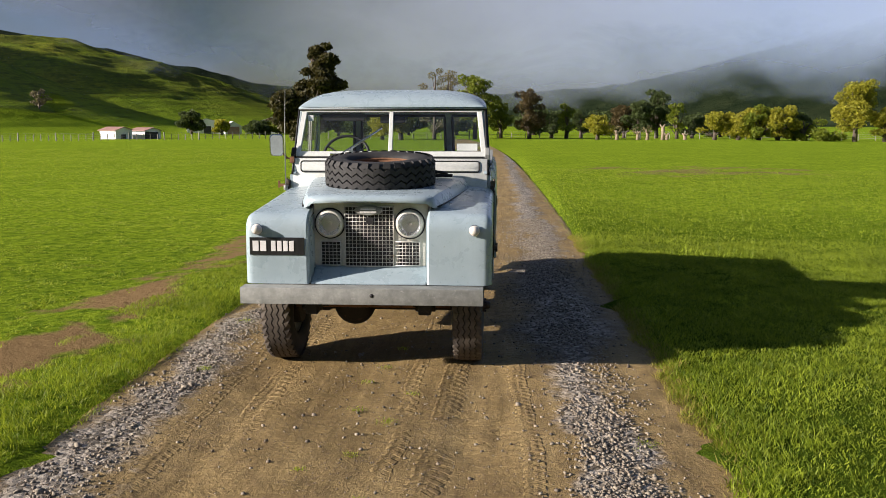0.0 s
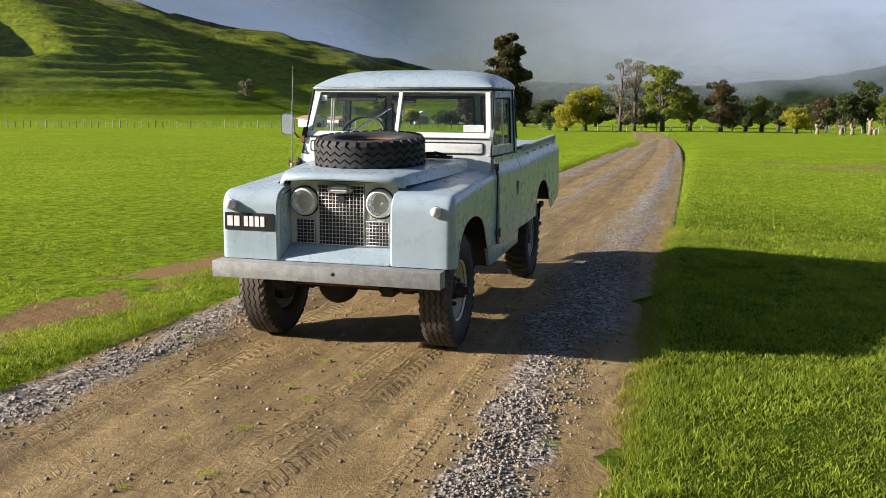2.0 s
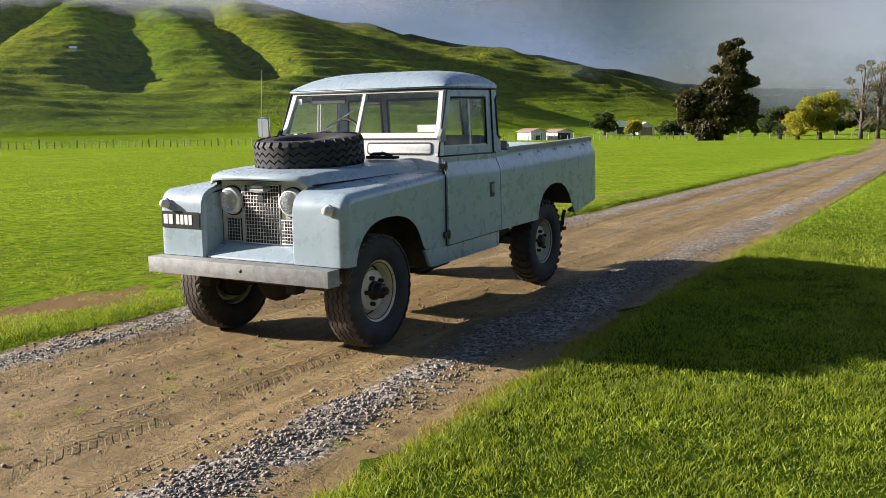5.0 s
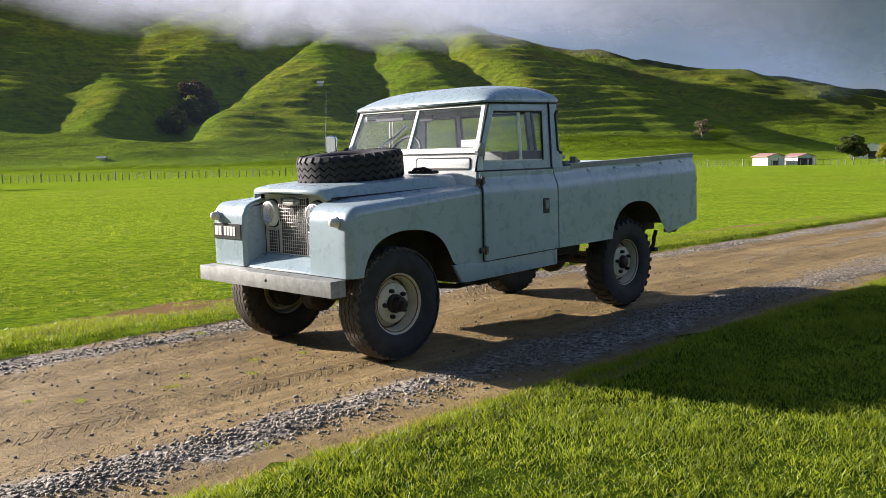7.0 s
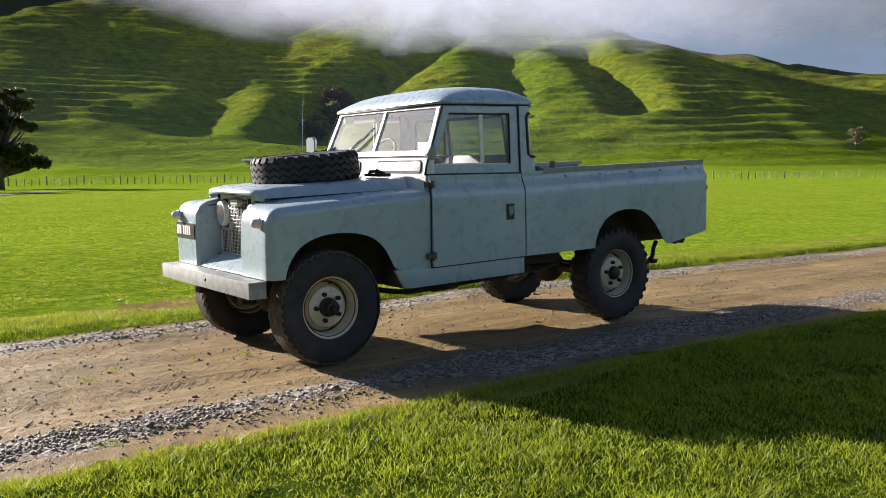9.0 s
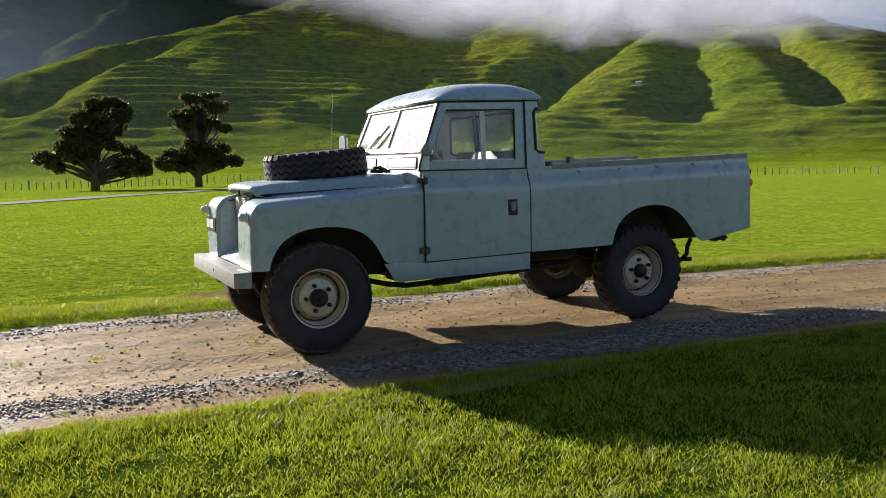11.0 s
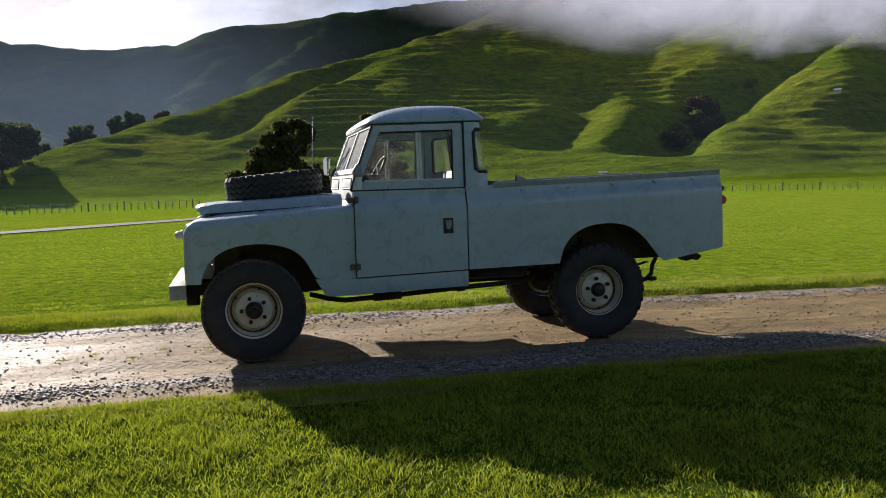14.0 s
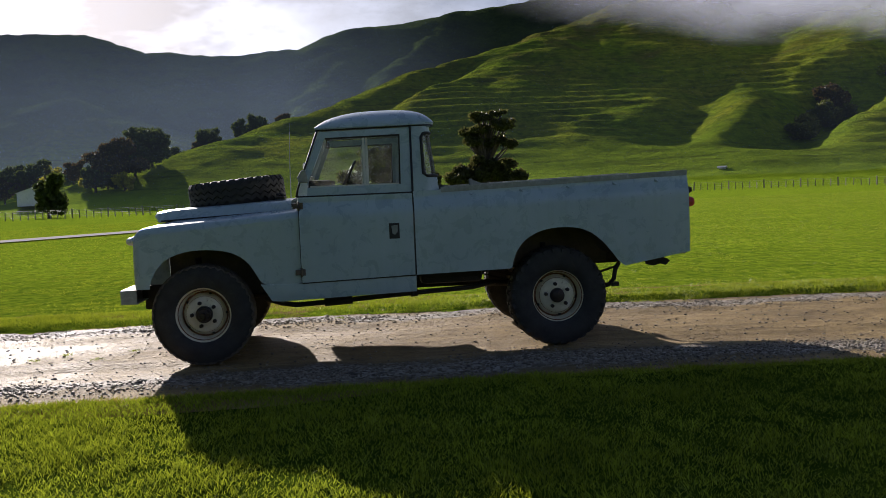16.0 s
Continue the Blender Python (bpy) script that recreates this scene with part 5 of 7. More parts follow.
# cab back with wrapped corner windows
def back_path(n=10):
    p = [(0.762, 1.642), (0.762, 1.70), (0.762, 1.735)]
    p += [(0.662 + 0.10 * math.cos(a), 1.752 + 0.10 * math.sin(a)) for a in [math.pi / 2 * i / n for i in range(1, n + 1)]]
    p += [(0.60, 1.852), (0.53, 1.852), (0.45, 1.852), (0.38, 1.852), (0.2, 1.852), (0, 1.852)]
    full = p + [(-x, y) for x, y in p[-2::-1]]
    return full


def build_back():
    path = back_path()
    zs = [1.262, 1.32, 1.375, 1.395, 1.43, 1.49, 1.56, 1.63, 1.675, 1.705, 1.735, 1.778]
    n = len(path)
    rows = []
    for z in zs:
        lean = (z - 1.262) / 0.51
        row = []
        for x, y in path:
            row.append((x * (1 - 0.042 * lean), y - 0.062 * lean * max(0, (y - 1.70) / 0.152), z))
        rows.append(row)

    def hole(i, j):
        if not 2 <= i <= 8:
            return False
        k = min(j, n - 2 - j)
        if k == 2 and i in (2, 8):
            return False
        if 2 <= k <= 14:
            return True
        return k >= 16

    return rows, hole, n


rows, hole, n_back = build_back()
bm = BM()
grid(bm, rows, hole, thick=-0.005)
back = part("cab_back", bm, M_paint, truck, "rounded cab rear panel with wrapped corner windows", auto=40)
for a, b in ((2, 15), (16, n_back - 17), (n_back - 16, n_back - 3)):
    bm = BM()
    grid(bm, [row[a:b + 1] for row in rows[2:10]])
    g = part("rear_glass", bm, M_glass, back, smooth=True)
    g.visible_shadow = False
    bm = BM()
    lo, hi = (1 if a == 2 else 0), (1 if b == n_back - 3 else 0)
    edge = rows[2][a + lo:b + 1 - hi] + [rows[i][b] for i in range(3, 9)] + rows[9][a + lo:b + 1 - hi][::-1] + [rows[i][a] for i in range(8, 2, -1)]
    tube(bm, [(p[0] * 1.004, p[1] + (0.003 if p[1] > 1.8 else 0), p[2]) for p in edge], 0.013, 8, closed=True)
    part("window_rubber", bm, M_seal, back, "thick black rubber window surround")
for sx in (1, -1):
    bm = BM()
    prism(bm, [(1.642, 1.20), (1.642, 1.262), (1.86, 1.266), (1.86, 1.225)], "x", min(sx * 0.77, sx * 0.788), max(sx * 0.77, sx * 0.788), 0.002)
    part("cab_waist", bm, M_paint, back)
bm = BM()
box(bm, -0.77, 0.77, 1.845, 1.86, 0.62, 1.27)
part("cab_rear_wall", bm, M_cabin, truck)

# cabin
bm = BM()
box(bm, -0.76, 0.76, 0.84, 1.85, 0.60, 0.63)
part("cab_floor", bm, M_under, truck)
bm = BM()
box(bm, -0.74, 0.74, 0.84, 0.98, 1.18, 1.30, 0.02)
box(bm, -0.62, 0.62, 0.84, 1.02, 1.30, 1.375, 0.02)
part("dashboard", bm, M_under, truck)
for cx in (-0.42, 0.0, 0.42):
    bm = BM()
    box(bm, cx - 0.19, cx + 0.19, 1.22, 1.66, 0.88, 1.00, 0.03)
    seat = part("seat", bm, M_vinyl, truck, "grey vinyl seat cushion", auto=50)
    bm = BM()
    box(bm, cx - 0.19, cx + 0.19, 1.66, 1.76, 0.98, 1.40, 0.03, pose(0, 1.7, 1.0, -8, 0, 0) @ Matrix.Translation((0, -1.7, -1.0)))
    part("backrest", bm, M_vinyl, seat, auto=50)
bm = BM()
ring = [(0.19 * math.cos(2 * math.pi * k / 28), 0.19 * math.sin(2 * math.pi * k / 28), 0) for k in range(28)]
tilt = pose(-0.40, 1.12, 1.37, 62, 0, 0)
tube(bm, ring, 0.012, 8, closed=True, m=tilt)
for k in range(3):
    a = 2 * math.pi * k / 3 + 0.5
    tube(bm, [(0, 0, -0.03), (0.185 * math.cos(a), 0.185 * math.sin(a), 0)], 0.007, 6, m=tilt)
tube(bm, [(0, 0, -0.45), (0, 0, -0.01)], 0.018, 8, m=tilt)
part("steering_wheel", bm, M_seal, truck, "thin black three-spoke steering wheel", auto=60)
bm = BM()
box(bm, -0.10, 0.10, 0.985, 1.0, 1.645, 1.695, 0.008)
tube(bm, [(0, 0.99, 1.69), (0, 0.96, 1.74)], 0.006, 6)
part("interior_mirror", bm, M_seal, truck)
bm = BM()
box(bm, -0.56, -0.22, 0.965, 0.98, 1.66, 1.72, 0.006)
part("sun_visor", bm, M_seal, truck)
bm = BM()
box(bm, 0.52, 0.68, 0.862, 0.866, 1.43, 1.485, 0.001)
part("windscreen_paper", bm, M_paper, truck, "white paper propped inside the windscreen")
bm = BM()
box(bm, -0.672, -0.625, 0.925, 0.928, 1.66, 1.705, 0.001)
part("windscreen_label", bm, M_paper, truck)
bm = BM()
box(bm, -0.72, 0.72, 0.98, 1.80, 1.755, 1.765)
part("headlining", bm, M_cabin, truck)

# mirror, aerial, catches
bm = BM()
mirror_at = pose(-0.883, 0.742, 1.475, 0, 0, 14)
prism(bm, loop_rect(-0.055, 0.055, -0.085, 0.085, 0.03), "y", -0.014, 0.016, 0.008, mirror_at)
mir = part("wing_mirror", bm, M_chrome, truck, "chromed rounded rectangular door mirror on an arm", auto=40)
# pale plate paints the sky's reflection onto the chrome
bm = BM()
prism(bm, loop_rect(-0.046, 0.046, -0.076, 0.076, 0.024), "y", -0.0165, -0.0145, 0, mirror_at)
part("mirror_sky_plate", bm, M_screen_paint, mir, "pale plate standing in for the sky reflected in the mirror")
bm = BM()
tube(bm, [(-0.765, 0.775, 1.36), (-0.81, 0.765, 1.375), (-0.865, 0.755, 1.445), (-0.88, 0.752, 1.475)], 0.008, 6)
box(bm, -0.785, -0.75, 0.755, 0.795, 1.335, 1.385, 0.004)
part("mirror_arm", bm, M_rust, mir)
bm = BM()
tube(bm, [(-0.785, 0.60, 1.135), (-0.785, 0.60, 1.175)], 0.016, 10)
tube(bm, [(-0.785, 0.60, 1.175), (-0.784, 0.605, 1.55), (-0.776, 0.62, 1.93)], [0.005, 0.003, 0.0012], 6)
part("radio_aerial", bm, M_galv, truck, "thin whip aerial on the wing")
bm = BM()
box(bm, -0.87, -0.80, 0.70, 0.745, 1.155, 1.175, 0.004)
box(bm, -0.87, -0.855, 0.70, 0.72, 1.145, 1.20, 0.004)
part("bonnet_catch", bm, M_rust, truck, "rusty catch")
bm = BM()
tube(bm, [(0.27, 0.60, 1.262), (0.30, 0.585, 1.275), (0.40, 0.58, 1.278), (0.46, 0.60, 1.262)], 0.012, 8)
tube(bm, [(0.33, 0.62, 1.262), (0.37, 0.60, 1.285), (0.43, 0.63, 1.262)], 0.010, 8)
box(bm, 0.24, 0.50, 0.57, 0.64, 1.240, 1.262, 0.008)
part("spare_clamp", bm, M_under, truck, "black wheel clamp on the bonnet")


# ---- wheels ----
def tyre_mesh(R, W, lug, seg=64):
    """Carcass with sidewall, turned round the x axis, centred on x = 0."""
    h = W / 2
    prof = [(0.205, -h * 0.72), (0.215, -h * 0.86), (0.26, -h * 1.02), (0.31, -h * 1.05), (R - 0.045, -h * 0.98), (R - 0.022, -h * 0.90), (R - lug, -h * 0.80), (R - lug, 0), (R - lug, h * 0.80), (R - 0.022, h * 0.90), (R - 0.045, h * 0.98), (0.31, h * 1.05), (0.26, h * 1.02), (0.215, h * 0.86), (0.205, h * 0.72)]
    bm = BM()
    lathe(bm, prof, seg)
    return bm


def lug_bar(bm, R, W, a, pts, depth, width):
    """A raised tread bar at angle a through pts of (across, along)."""
    for (u0, s0), (u1, s1) in zip(pts, pts[1:]):
        d = Vector((u1 - u0, s1 - s0)).normalized()
        n = Vector((-d.y, d.x)) * width / 2
        t = bmesh.new()
        lo, hi = [], []
        for u, s in ((u0 + n.x, s0 + n.y), (u0 - n.x, s0 - n.y), (u1 - n.x, s1 - n.y), (u1 + n.x, s1 + n.y)):
            b = a + s / R
            e = max(0.0, abs(u) / (W / 2) - 0.80) / 0.28
            rt = R - 0.020 * e * e
            rb = R - depth - 0.026 * e * e
            lo.append(t.verts.new((u, rb * math.cos(b), rb * math.sin(b))))
            hi.append(t.verts.new((u * 0.985, rt * math.cos(b), rt * math.sin(b))))
        t.faces.new(hi)
        for i in range(4):
            t.faces.new((lo[i], lo[(i + 1) % 4], hi[(i + 1) % 4], hi[i]))
        merge(bm, t)


def chunky_tread(R, W, n=30):
    bm = BM()
    h = W / 2
    for k in range(n):
        a = 2 * math.pi * k / n
        st = 2 * math.pi * R / n
        for sx in (1, -1):
            o = 0 if sx > 0 else st / 2
            lug_bar(bm, R, W, a, [(sx * h * 1.06, o), (sx * h * 0.62, o + st * 0.10), (sx * h * 0.36, o + st * 0.42)], 0.020, st * 0.46)
        lug_bar(bm, R, W, a, [(-h * 0.26, 0), (0.0, st * 0.5), (h * 0.26, 0)], 0.013, st * 0.44)
    return bm


def zigzag_rib(bm, R, W, c, half, swing, n, depth):
    """A raised rib round the tread that swings from side to side n times."""
    t = bmesh.new()
    rings = []
    for k in range(2 * n):
        a = math.pi * k / n
        u = c + (swing if k % 2 else -swing)
        ring = []
        for v, lift in ((u - half, -depth), (u - half * 0.94, 0.0), (u + half * 0.94, 0.0), (u + half, -depth)):
            e = max(0.0, abs(v) / (W / 2) - 0.80) / 0.28
            r = R + lift - 0.020 * e * e
            ring.append(t.verts.new((v, r * math.cos(a), r * math.sin(a))))
        rings.append(ring)
    for k in range(2 * n):
        A, B = rings[k], rings[(k + 1) % (2 * n)]
        for j in range(3):
            t.faces.new((A[j], A[j + 1], B[j + 1], B[j]))
    merge(bm, t)


def road_tread(R, W, n=40):
    bm = BM()
    h = W / 2
    for c, w in ((-0.80, 0.17), (-0.40, 0.165), (0.0, 0.165), (0.40, 0.165), (0.80, 0.17)):
        zigzag_rib(bm, R, W, c * h, w * h, 0.075 * h, n, 0.010)
    return bm


def rib_tread(R, W, n=32):
    """Zigzag ribs round the tread and scalloped lugs on both shoulders."""
    bm = BM()
    h = W / 2
    st = 2 * math.pi * R / n
    for c in (-0.47, 0.0, 0.47):
        zigzag_rib(bm, R, W, c * h, 0.19 * h, 0.13 * h, n, 0.012)
    for k in range(n):
        a = 2 * math.pi * k / n
        for sx in (1, -1):
            lug_bar(bm, R, W, a, [(sx * h * 0.74, st * 0.25), (sx * h * 1.07, st * 0.25)], 0.018, st * 0.62)
    return bm


def build_wheel(front, side, spare=False):
    """A wheel at the origin with its outer face towards +x (side 1) or -x."""
    w = empty("wheel")
    R, W = (0.388, 0.195) if front else (0.395, 0.205)
    flip = Matrix.Diagonal((side, 1, 1, 1))
    bm = tyre_mesh(R, W, 0.012)
    bm.transform(flip)
    tyre = part("tyre", bm, M_rubber, w, "dusty black cross-ply tyre", auto=50)
    bm = road_tread(R, W) if front else (rib_tread(R, W) if spare else chunky_tread(R, W))
    bm.transform(flip)
    part("tread", bm, M_tread if front else M_rubber, tyre, "worn zigzag road tread" if front else ("zigzag ribs with scalloped shoulders" if spare else "chunky bar tread"))
    bm = BM()
    lathe(bm, [(0.222, -0.075), (0.225, -0.068), (0.212, -0.060), (0.198, -0.05), (0.196, 0.02), (0.198, 0.058), (0.212, 0.066), (0.226, 0.074), (0.223, 0.082), (0.213, 0.080), (0.200, 0.068), (0.191, 0.055), (0.186, 0.005), (0.176, -0.022), (0.163, -0.024), (0.150, -0.004), (0.138, 0.024), (0.118, 0.034), (0.075, 0.030), (0.055, 0.036), (0.0, 0.036)], 56)
    bm.transform(flip)
    rim = part("rim", bm, M_rust if spare else M_cream, w, "rust-brown steel rim" if spare else "cream painted steel rim with rust", auto=50)
    # rust-brown rings also paint in the shade of the rim's creases
    for ra, rb, off in ((0.1905, 0.1965, 0.0665), (0.1635, 0.176, -0.0205), (0.1375, 0.1415, 0.0205)):
        bm = BM()
        lathe(bm, [(ra, off - 0.004), (ra, off + 0.001), (rb, off + 0.001), (rb, off - 0.004)], 48)
        bm.transform(flip)
        part("rust_shade_ring", bm, M_rust, rim, "brown ring for the rust and the shade in the rim's crease")
    if not spare:
        for k in range(5):
            a = 2 * math.pi * k / 5 + 0.3
            bm = BM()
            lathe(bm, [(0, 0.066), (0.011, 0.066), (0.015, 0.060), (0.016, 0.030)], 6, Matrix.Translation((0, 0.093 * math.cos(a), 0.093 * math.sin(a))))
            bm.transform(flip)
            part("wheel_nut", bm, M_hub, rim)
            bm = BM()
            lathe(bm, [(0, -0.012), (0.011, -0.013), (0.011, -0.02)], 12, Matrix.Translation((0, 0.160 * math.cos(a + 0.63), 0.162 * math.sin(a + 0.63))))
            bm.transform(flip)
            part("rim_slot", bm, M_seal, rim)
        bm = BM()
        if front:
            lathe(bm, [(0.0, 0.150), (0.020, 0.150), (0.026, 0.142), (0.028, 0.118), (0.046, 0.112), (0.052, 0.100), (0.054, 0.065), (0.064, 0.058), (0.066, 0.030)], 24)
            for k in range(6):
                a = 2 * math.pi * k / 6
                lathe(bm, [(0, 0.122), (0.007, 0.122), (0.008, 0.105)], 6, Matrix.Translation((0, 0.040 * math.cos(a), 0.040 * math.sin(a))))
        else:
            lathe(bm, [(0.0, 0.082), (0.034, 0.080), (0.050, 0.070), (0.056, 0.060), (0.060, 0.030)], 24)
        bm.transform(flip)
        part("hub", bm, M_hub, w, "greasy free-wheeling hub" if front else "greasy axle hub", auto=40)
    bm = BM()
    lathe(bm, [(0.0, -0.11), (0.13, -0.11), (0.14, -0.10), (0.14, -0.03), (0.0, -0.02)], 32)
    bm.transform(flip)
    if not spare:
        part("brake_drum", bm, M_under, w, auto=40)
    else:
        bm.free()
    return w


def seat_wheel(w, m, label):
    """Hang a wheel's parts on the truck at the pose m."""
    w.matrix_world = m
    w.parent = truck
    w["label"] = label
    return w


seat_wheel(build_wheel(True, 1), pose(0.645, 0, 0.378, 20), "front wheel with cream rim")
seat_wheel(build_wheel(True, -1), pose(-0.645, 0, 0.378, 50), "front wheel with cream rim")
seat_wheel(build_wheel(False, 1), pose(0.645, AXLE_R, 0.385, 10), "rear wheel with chunky tread")
seat_wheel(build_wheel(False, -1), pose(-0.645, AXLE_R, 0.385, 70), "rear wheel with chunky tread")
seat_wheel(build_wheel(False, 1, True), pose(0.0, 0.215, 1.302, 5.0, 0, 0) @ pose(0, 0, 0, 0, -90, 0), "spare wheel lying flat on the bonnet")

# ---- underside ----
for sx in (1, -1):
    bm = BM()
    box(bm, min(sx * 0.33, sx * 0.41), max(sx * 0.33, sx * 0.41), -0.52, 0.9, 0.48, 0.592, 0.006)
    box(bm, min(sx * 0.33, sx * 0.41), max(sx * 0.33, sx * 0.41), 0.9, 2.2, 0.47, 0.62, 0.006)
    box(bm, min(sx * 0.33, sx * 0.41), max(sx * 0.33, sx * 0.41), 2.2, 3.75, 0.60, 0.74, 0.006)
    prism(bm, [(2.0, 0.47), (2.3, 0.60), (2.3, 0.74), (2.0, 0.62)], "x", min(sx * 0.33, sx * 0.41), max(sx * 0.33, sx * 0.41))
    part("chassis_rail", bm, M_under, truck)
    for yc, zc, ln in ((0.0, 0.40, 0.45), (AXLE_R, 0.44, 0.58)):
        bm = BM()
        for k in range(6):
            L = ln * (1 - 0.13 * k)
            pts = [(yc + L * q, zc + 0.02 - 0.009 * k + 0.10 * q * q * (L / ln)) for q in (-1, -0.6, -0.2, 0.2, 0.6, 1)]
            out = pts + [(y, z + 0.007) for y, z in pts[::-1]]
            prism(bm, out, "x", min(sx * 0.34, sx * 0.405), max(sx * 0.34, sx * 0.405))
        box(bm, min(sx * 0.33, sx * 0.415), max(sx * 0.33, sx * 0.415), yc - 0.07, yc + 0.07, zc - 0.06, zc + 0.03, 0.006)
        part("leaf_spring", bm, M_under, truck)
        bm = BM()
        tube(bm, [(sx * 0.44, yc - 0.05, zc - 0.02), (sx * 0.46, yc - 0.06, 0.80)], [0.03, 0.024], 10)
        part("damper", bm, M_under, truck)
for sx in (1, -1):
    bm = BM()
    box(bm, min(sx * 0.33, sx * 0.415), max(sx * 0.33, sx * 0.415), -0.50, -0.40, 0.405, 0.49, 0.012)
    tube(bm, [(sx * 0.31, -0.45, 0.445), (sx * 0.44, -0.45, 0.445)], 0.022, 8)
    box(bm, min(sx * 0.28, sx * 0.33), max(sx * 0.28, sx * 0.33), -0.36, -0.20, 0.43, 0.50, 0.012)
    part("spring_shackle", bm, M_under, truck)
for yc, dx in ((0.0, -0.16), (AXLE_R, -0.12)):
    bm = BM()
    tube(bm, [(-0.62, yc, 0.38), (0.62, yc, 0.38)], 0.042, 14)
    lathe(bm, [(0.0, -0.12), (0.07, -0.115), (0.12, -0.085), (0.145, -0.03), (0.145, 0.03), (0.12, 0.085), (0.07, 0.115), (0.0, 0.12)], 20, pose(dx, yc, 0.38, 0, 0, 90))
    part("axle", bm, M_under, truck, "oily axle with a round differential", auto=50)
bm = BM()
tube(bm, [(-0.55, -0.16, 0.40), (0.52, -0.16, 0.40)], 0.016, 8)
tube(bm, [(-0.50, -0.24, 0.47), (0.10, -0.24, 0.47)], 0.016, 8)
part("track_rod", bm, M_rust, truck, "rusty steering rods")
for y0, y1, z0, z1 in ((-0.40, -0.33, 0.50, 0.58), (1.10, 1.18, 0.49, 0.60), (2.02, 2.10, 0.52, 0.62)):
    bm = BM()
    box(bm, -0.33, 0.33, y0, y1, z0, z1, 0.006)
    part("crossmember", bm, M_under, truck)
bm = BM()
box(bm, -0.20, 0.20, 0.25, 0.75, 0.48, 0.98, 0.04)
box(bm, -0.14, 0.14, 0.75, 1.35, 0.40, 0.72, 0.04)
part("engine_and_gearbox", bm, M_under, truck, "dark oily engine block")
bm = BM()
tube(bm, [(-0.12, 1.3, 0.50), (-0.12, AXLE_R - 0.12, 0.40)], 0.028, 10)
tube(bm, [(-0.14, 1.0, 0.46), (-0.16, 0.12, 0.40)], 0.026, 10)
part("propeller_shaft", bm, M_under, truck)
bm = BM()
tube(bm, [(0.40, 0.45, 0.44), (0.52, 0.58, 0.415), (0.60, 0.70, 0.405), (0.60, 1.05, 0.420), (0.58, 1.6, 0.450), (0.55, 2.10, 0.470), (0.50, 2.30, 0.50)], 0.020, 10)
tube(bm, [(0.60, 0.92, 0.416), (0.60, 1.14, 0.425)], 0.034, 12)
tube(bm, [(0.58, 1.60, 0.45), (0.58, 1.66, 0.455)], 0.032, 12)
part("exhaust_pipe", bm, M_under, truck, "black exhaust pipe under the sill")
bm = BM()
box(bm, 0.43, 0.66, 1.68, 2.18, 0.52, 0.75, 0.05)
part("fuel_tank", bm, M_under, truck)
bm = BM()
box(bm, -0.76, -0.42, 1.20, 1.66, 0.48, 0.70, 0.02)
part("battery_box", bm, M_under, truck)
for sx in (1, -1):
    bm = BM()
    tube(bm, [(sx * 0.72, 3.27, 0.63), (sx * 0.72, 3.235, 0.57), (sx * 0.72, 3.225, 0.50), (sx * 0.70, 3.19, 0.455), (sx * 0.66, 3.10, 0.42)], 0.018, 8)
    box(bm, min(sx * 0.70, sx * 0.75), max(sx * 0.70, sx * 0.75), 3.20, 3.26, 0.44, 0.475, 0.006)
    part("spring_hanger", bm, M_under, truck)
    bm = BM()
    prism(bm, [(3.50, 0.625), (3.66, 0.645), (3.70, 0.62), (3.66, 0.585), (3.62, 0.60), (3.56, 0.585), (3.50, 0.60)], "x", min(sx * 0.66, sx * 0.70), max(sx * 0.66, sx * 0.70), 0.004)
    part("tow_eye", bm, M_under, truck)


# ---- grass, gravel and weeds near the track ----
def blade_mesh(name, x, y, h, w, lean=0.45, seed=1):
    """Bent leaf-shaped blades standing at x, y."""
    rng = np.random.default_rng(seed)
    n = len(x)
    z = land(x, y) - 0.012
    a = rng.uniform(0, 2 * np.pi, n)
    b = rng.uniform(0, 2 * np.pi, n)
    tilt = rng.uniform(0.1, 1.0, n) * lean * h
    dx, dy = np.cos(a) * w / 2, np.sin(a) * w / 2
    lx, ly = np.cos(b) * tilt, np.sin(b) * tilt
    P = np.empty((n, 4, 3))
    P[:, 0] = np.stack([x, y, z], -1)
    P[:, 1] = np.stack([x - dx + lx * 0.3, y - dy + ly * 0.3, z + h * 0.5], -1)
    P[:, 2] = np.stack([x + lx, y + ly, z + h], -1)
    P[:, 3] = np.stack([x + dx + lx * 0.3, y + dy + ly * 0.3, z + h * 0.5], -1)
    F = np.arange(n * 4).reshape(-1, 4)
    return array_mesh(name, P.reshape(-1, 3), F)


def scatter(x0, x1, y0, y1, per_m2, seed):
    rng = np.random.default_rng(seed)
    n = int((x1 - x0) * (y1 - y0) * per_m2)
    return rng.uniform(x0, x1, n), rng.uniform(y0, y1, n), rng


def right_edge(y):
    return 1.93 + 0.10 * (fbm(y * 1.7, y * 0 + 3.0, 3, 51) - 0.5) + 0.10 * (fbm(y * 9, y * 0 + 8.0, 2, 53) - 0.5) + track_mid(y)


def left_edge(y):
    return -1.46 + 0.22 * (fbm(y * 1.1, y * 0 + 5.0, 3, 57) - 0.5) + 0.10 * (fbm(y * 8, y * 0 + 1.0, 2, 59) - 0.5) + track_mid(y)


def soil_mask(x, y):
    """Where the worn strip beside the left verge is bare."""
    band = 1 - np.abs(x + 2.62) / 0.75
    return np.clip((band * 0.24 + fbm(x * 0.9, y * 0.7, 4, 61) - 0.62) / 0.08, 0, 1)


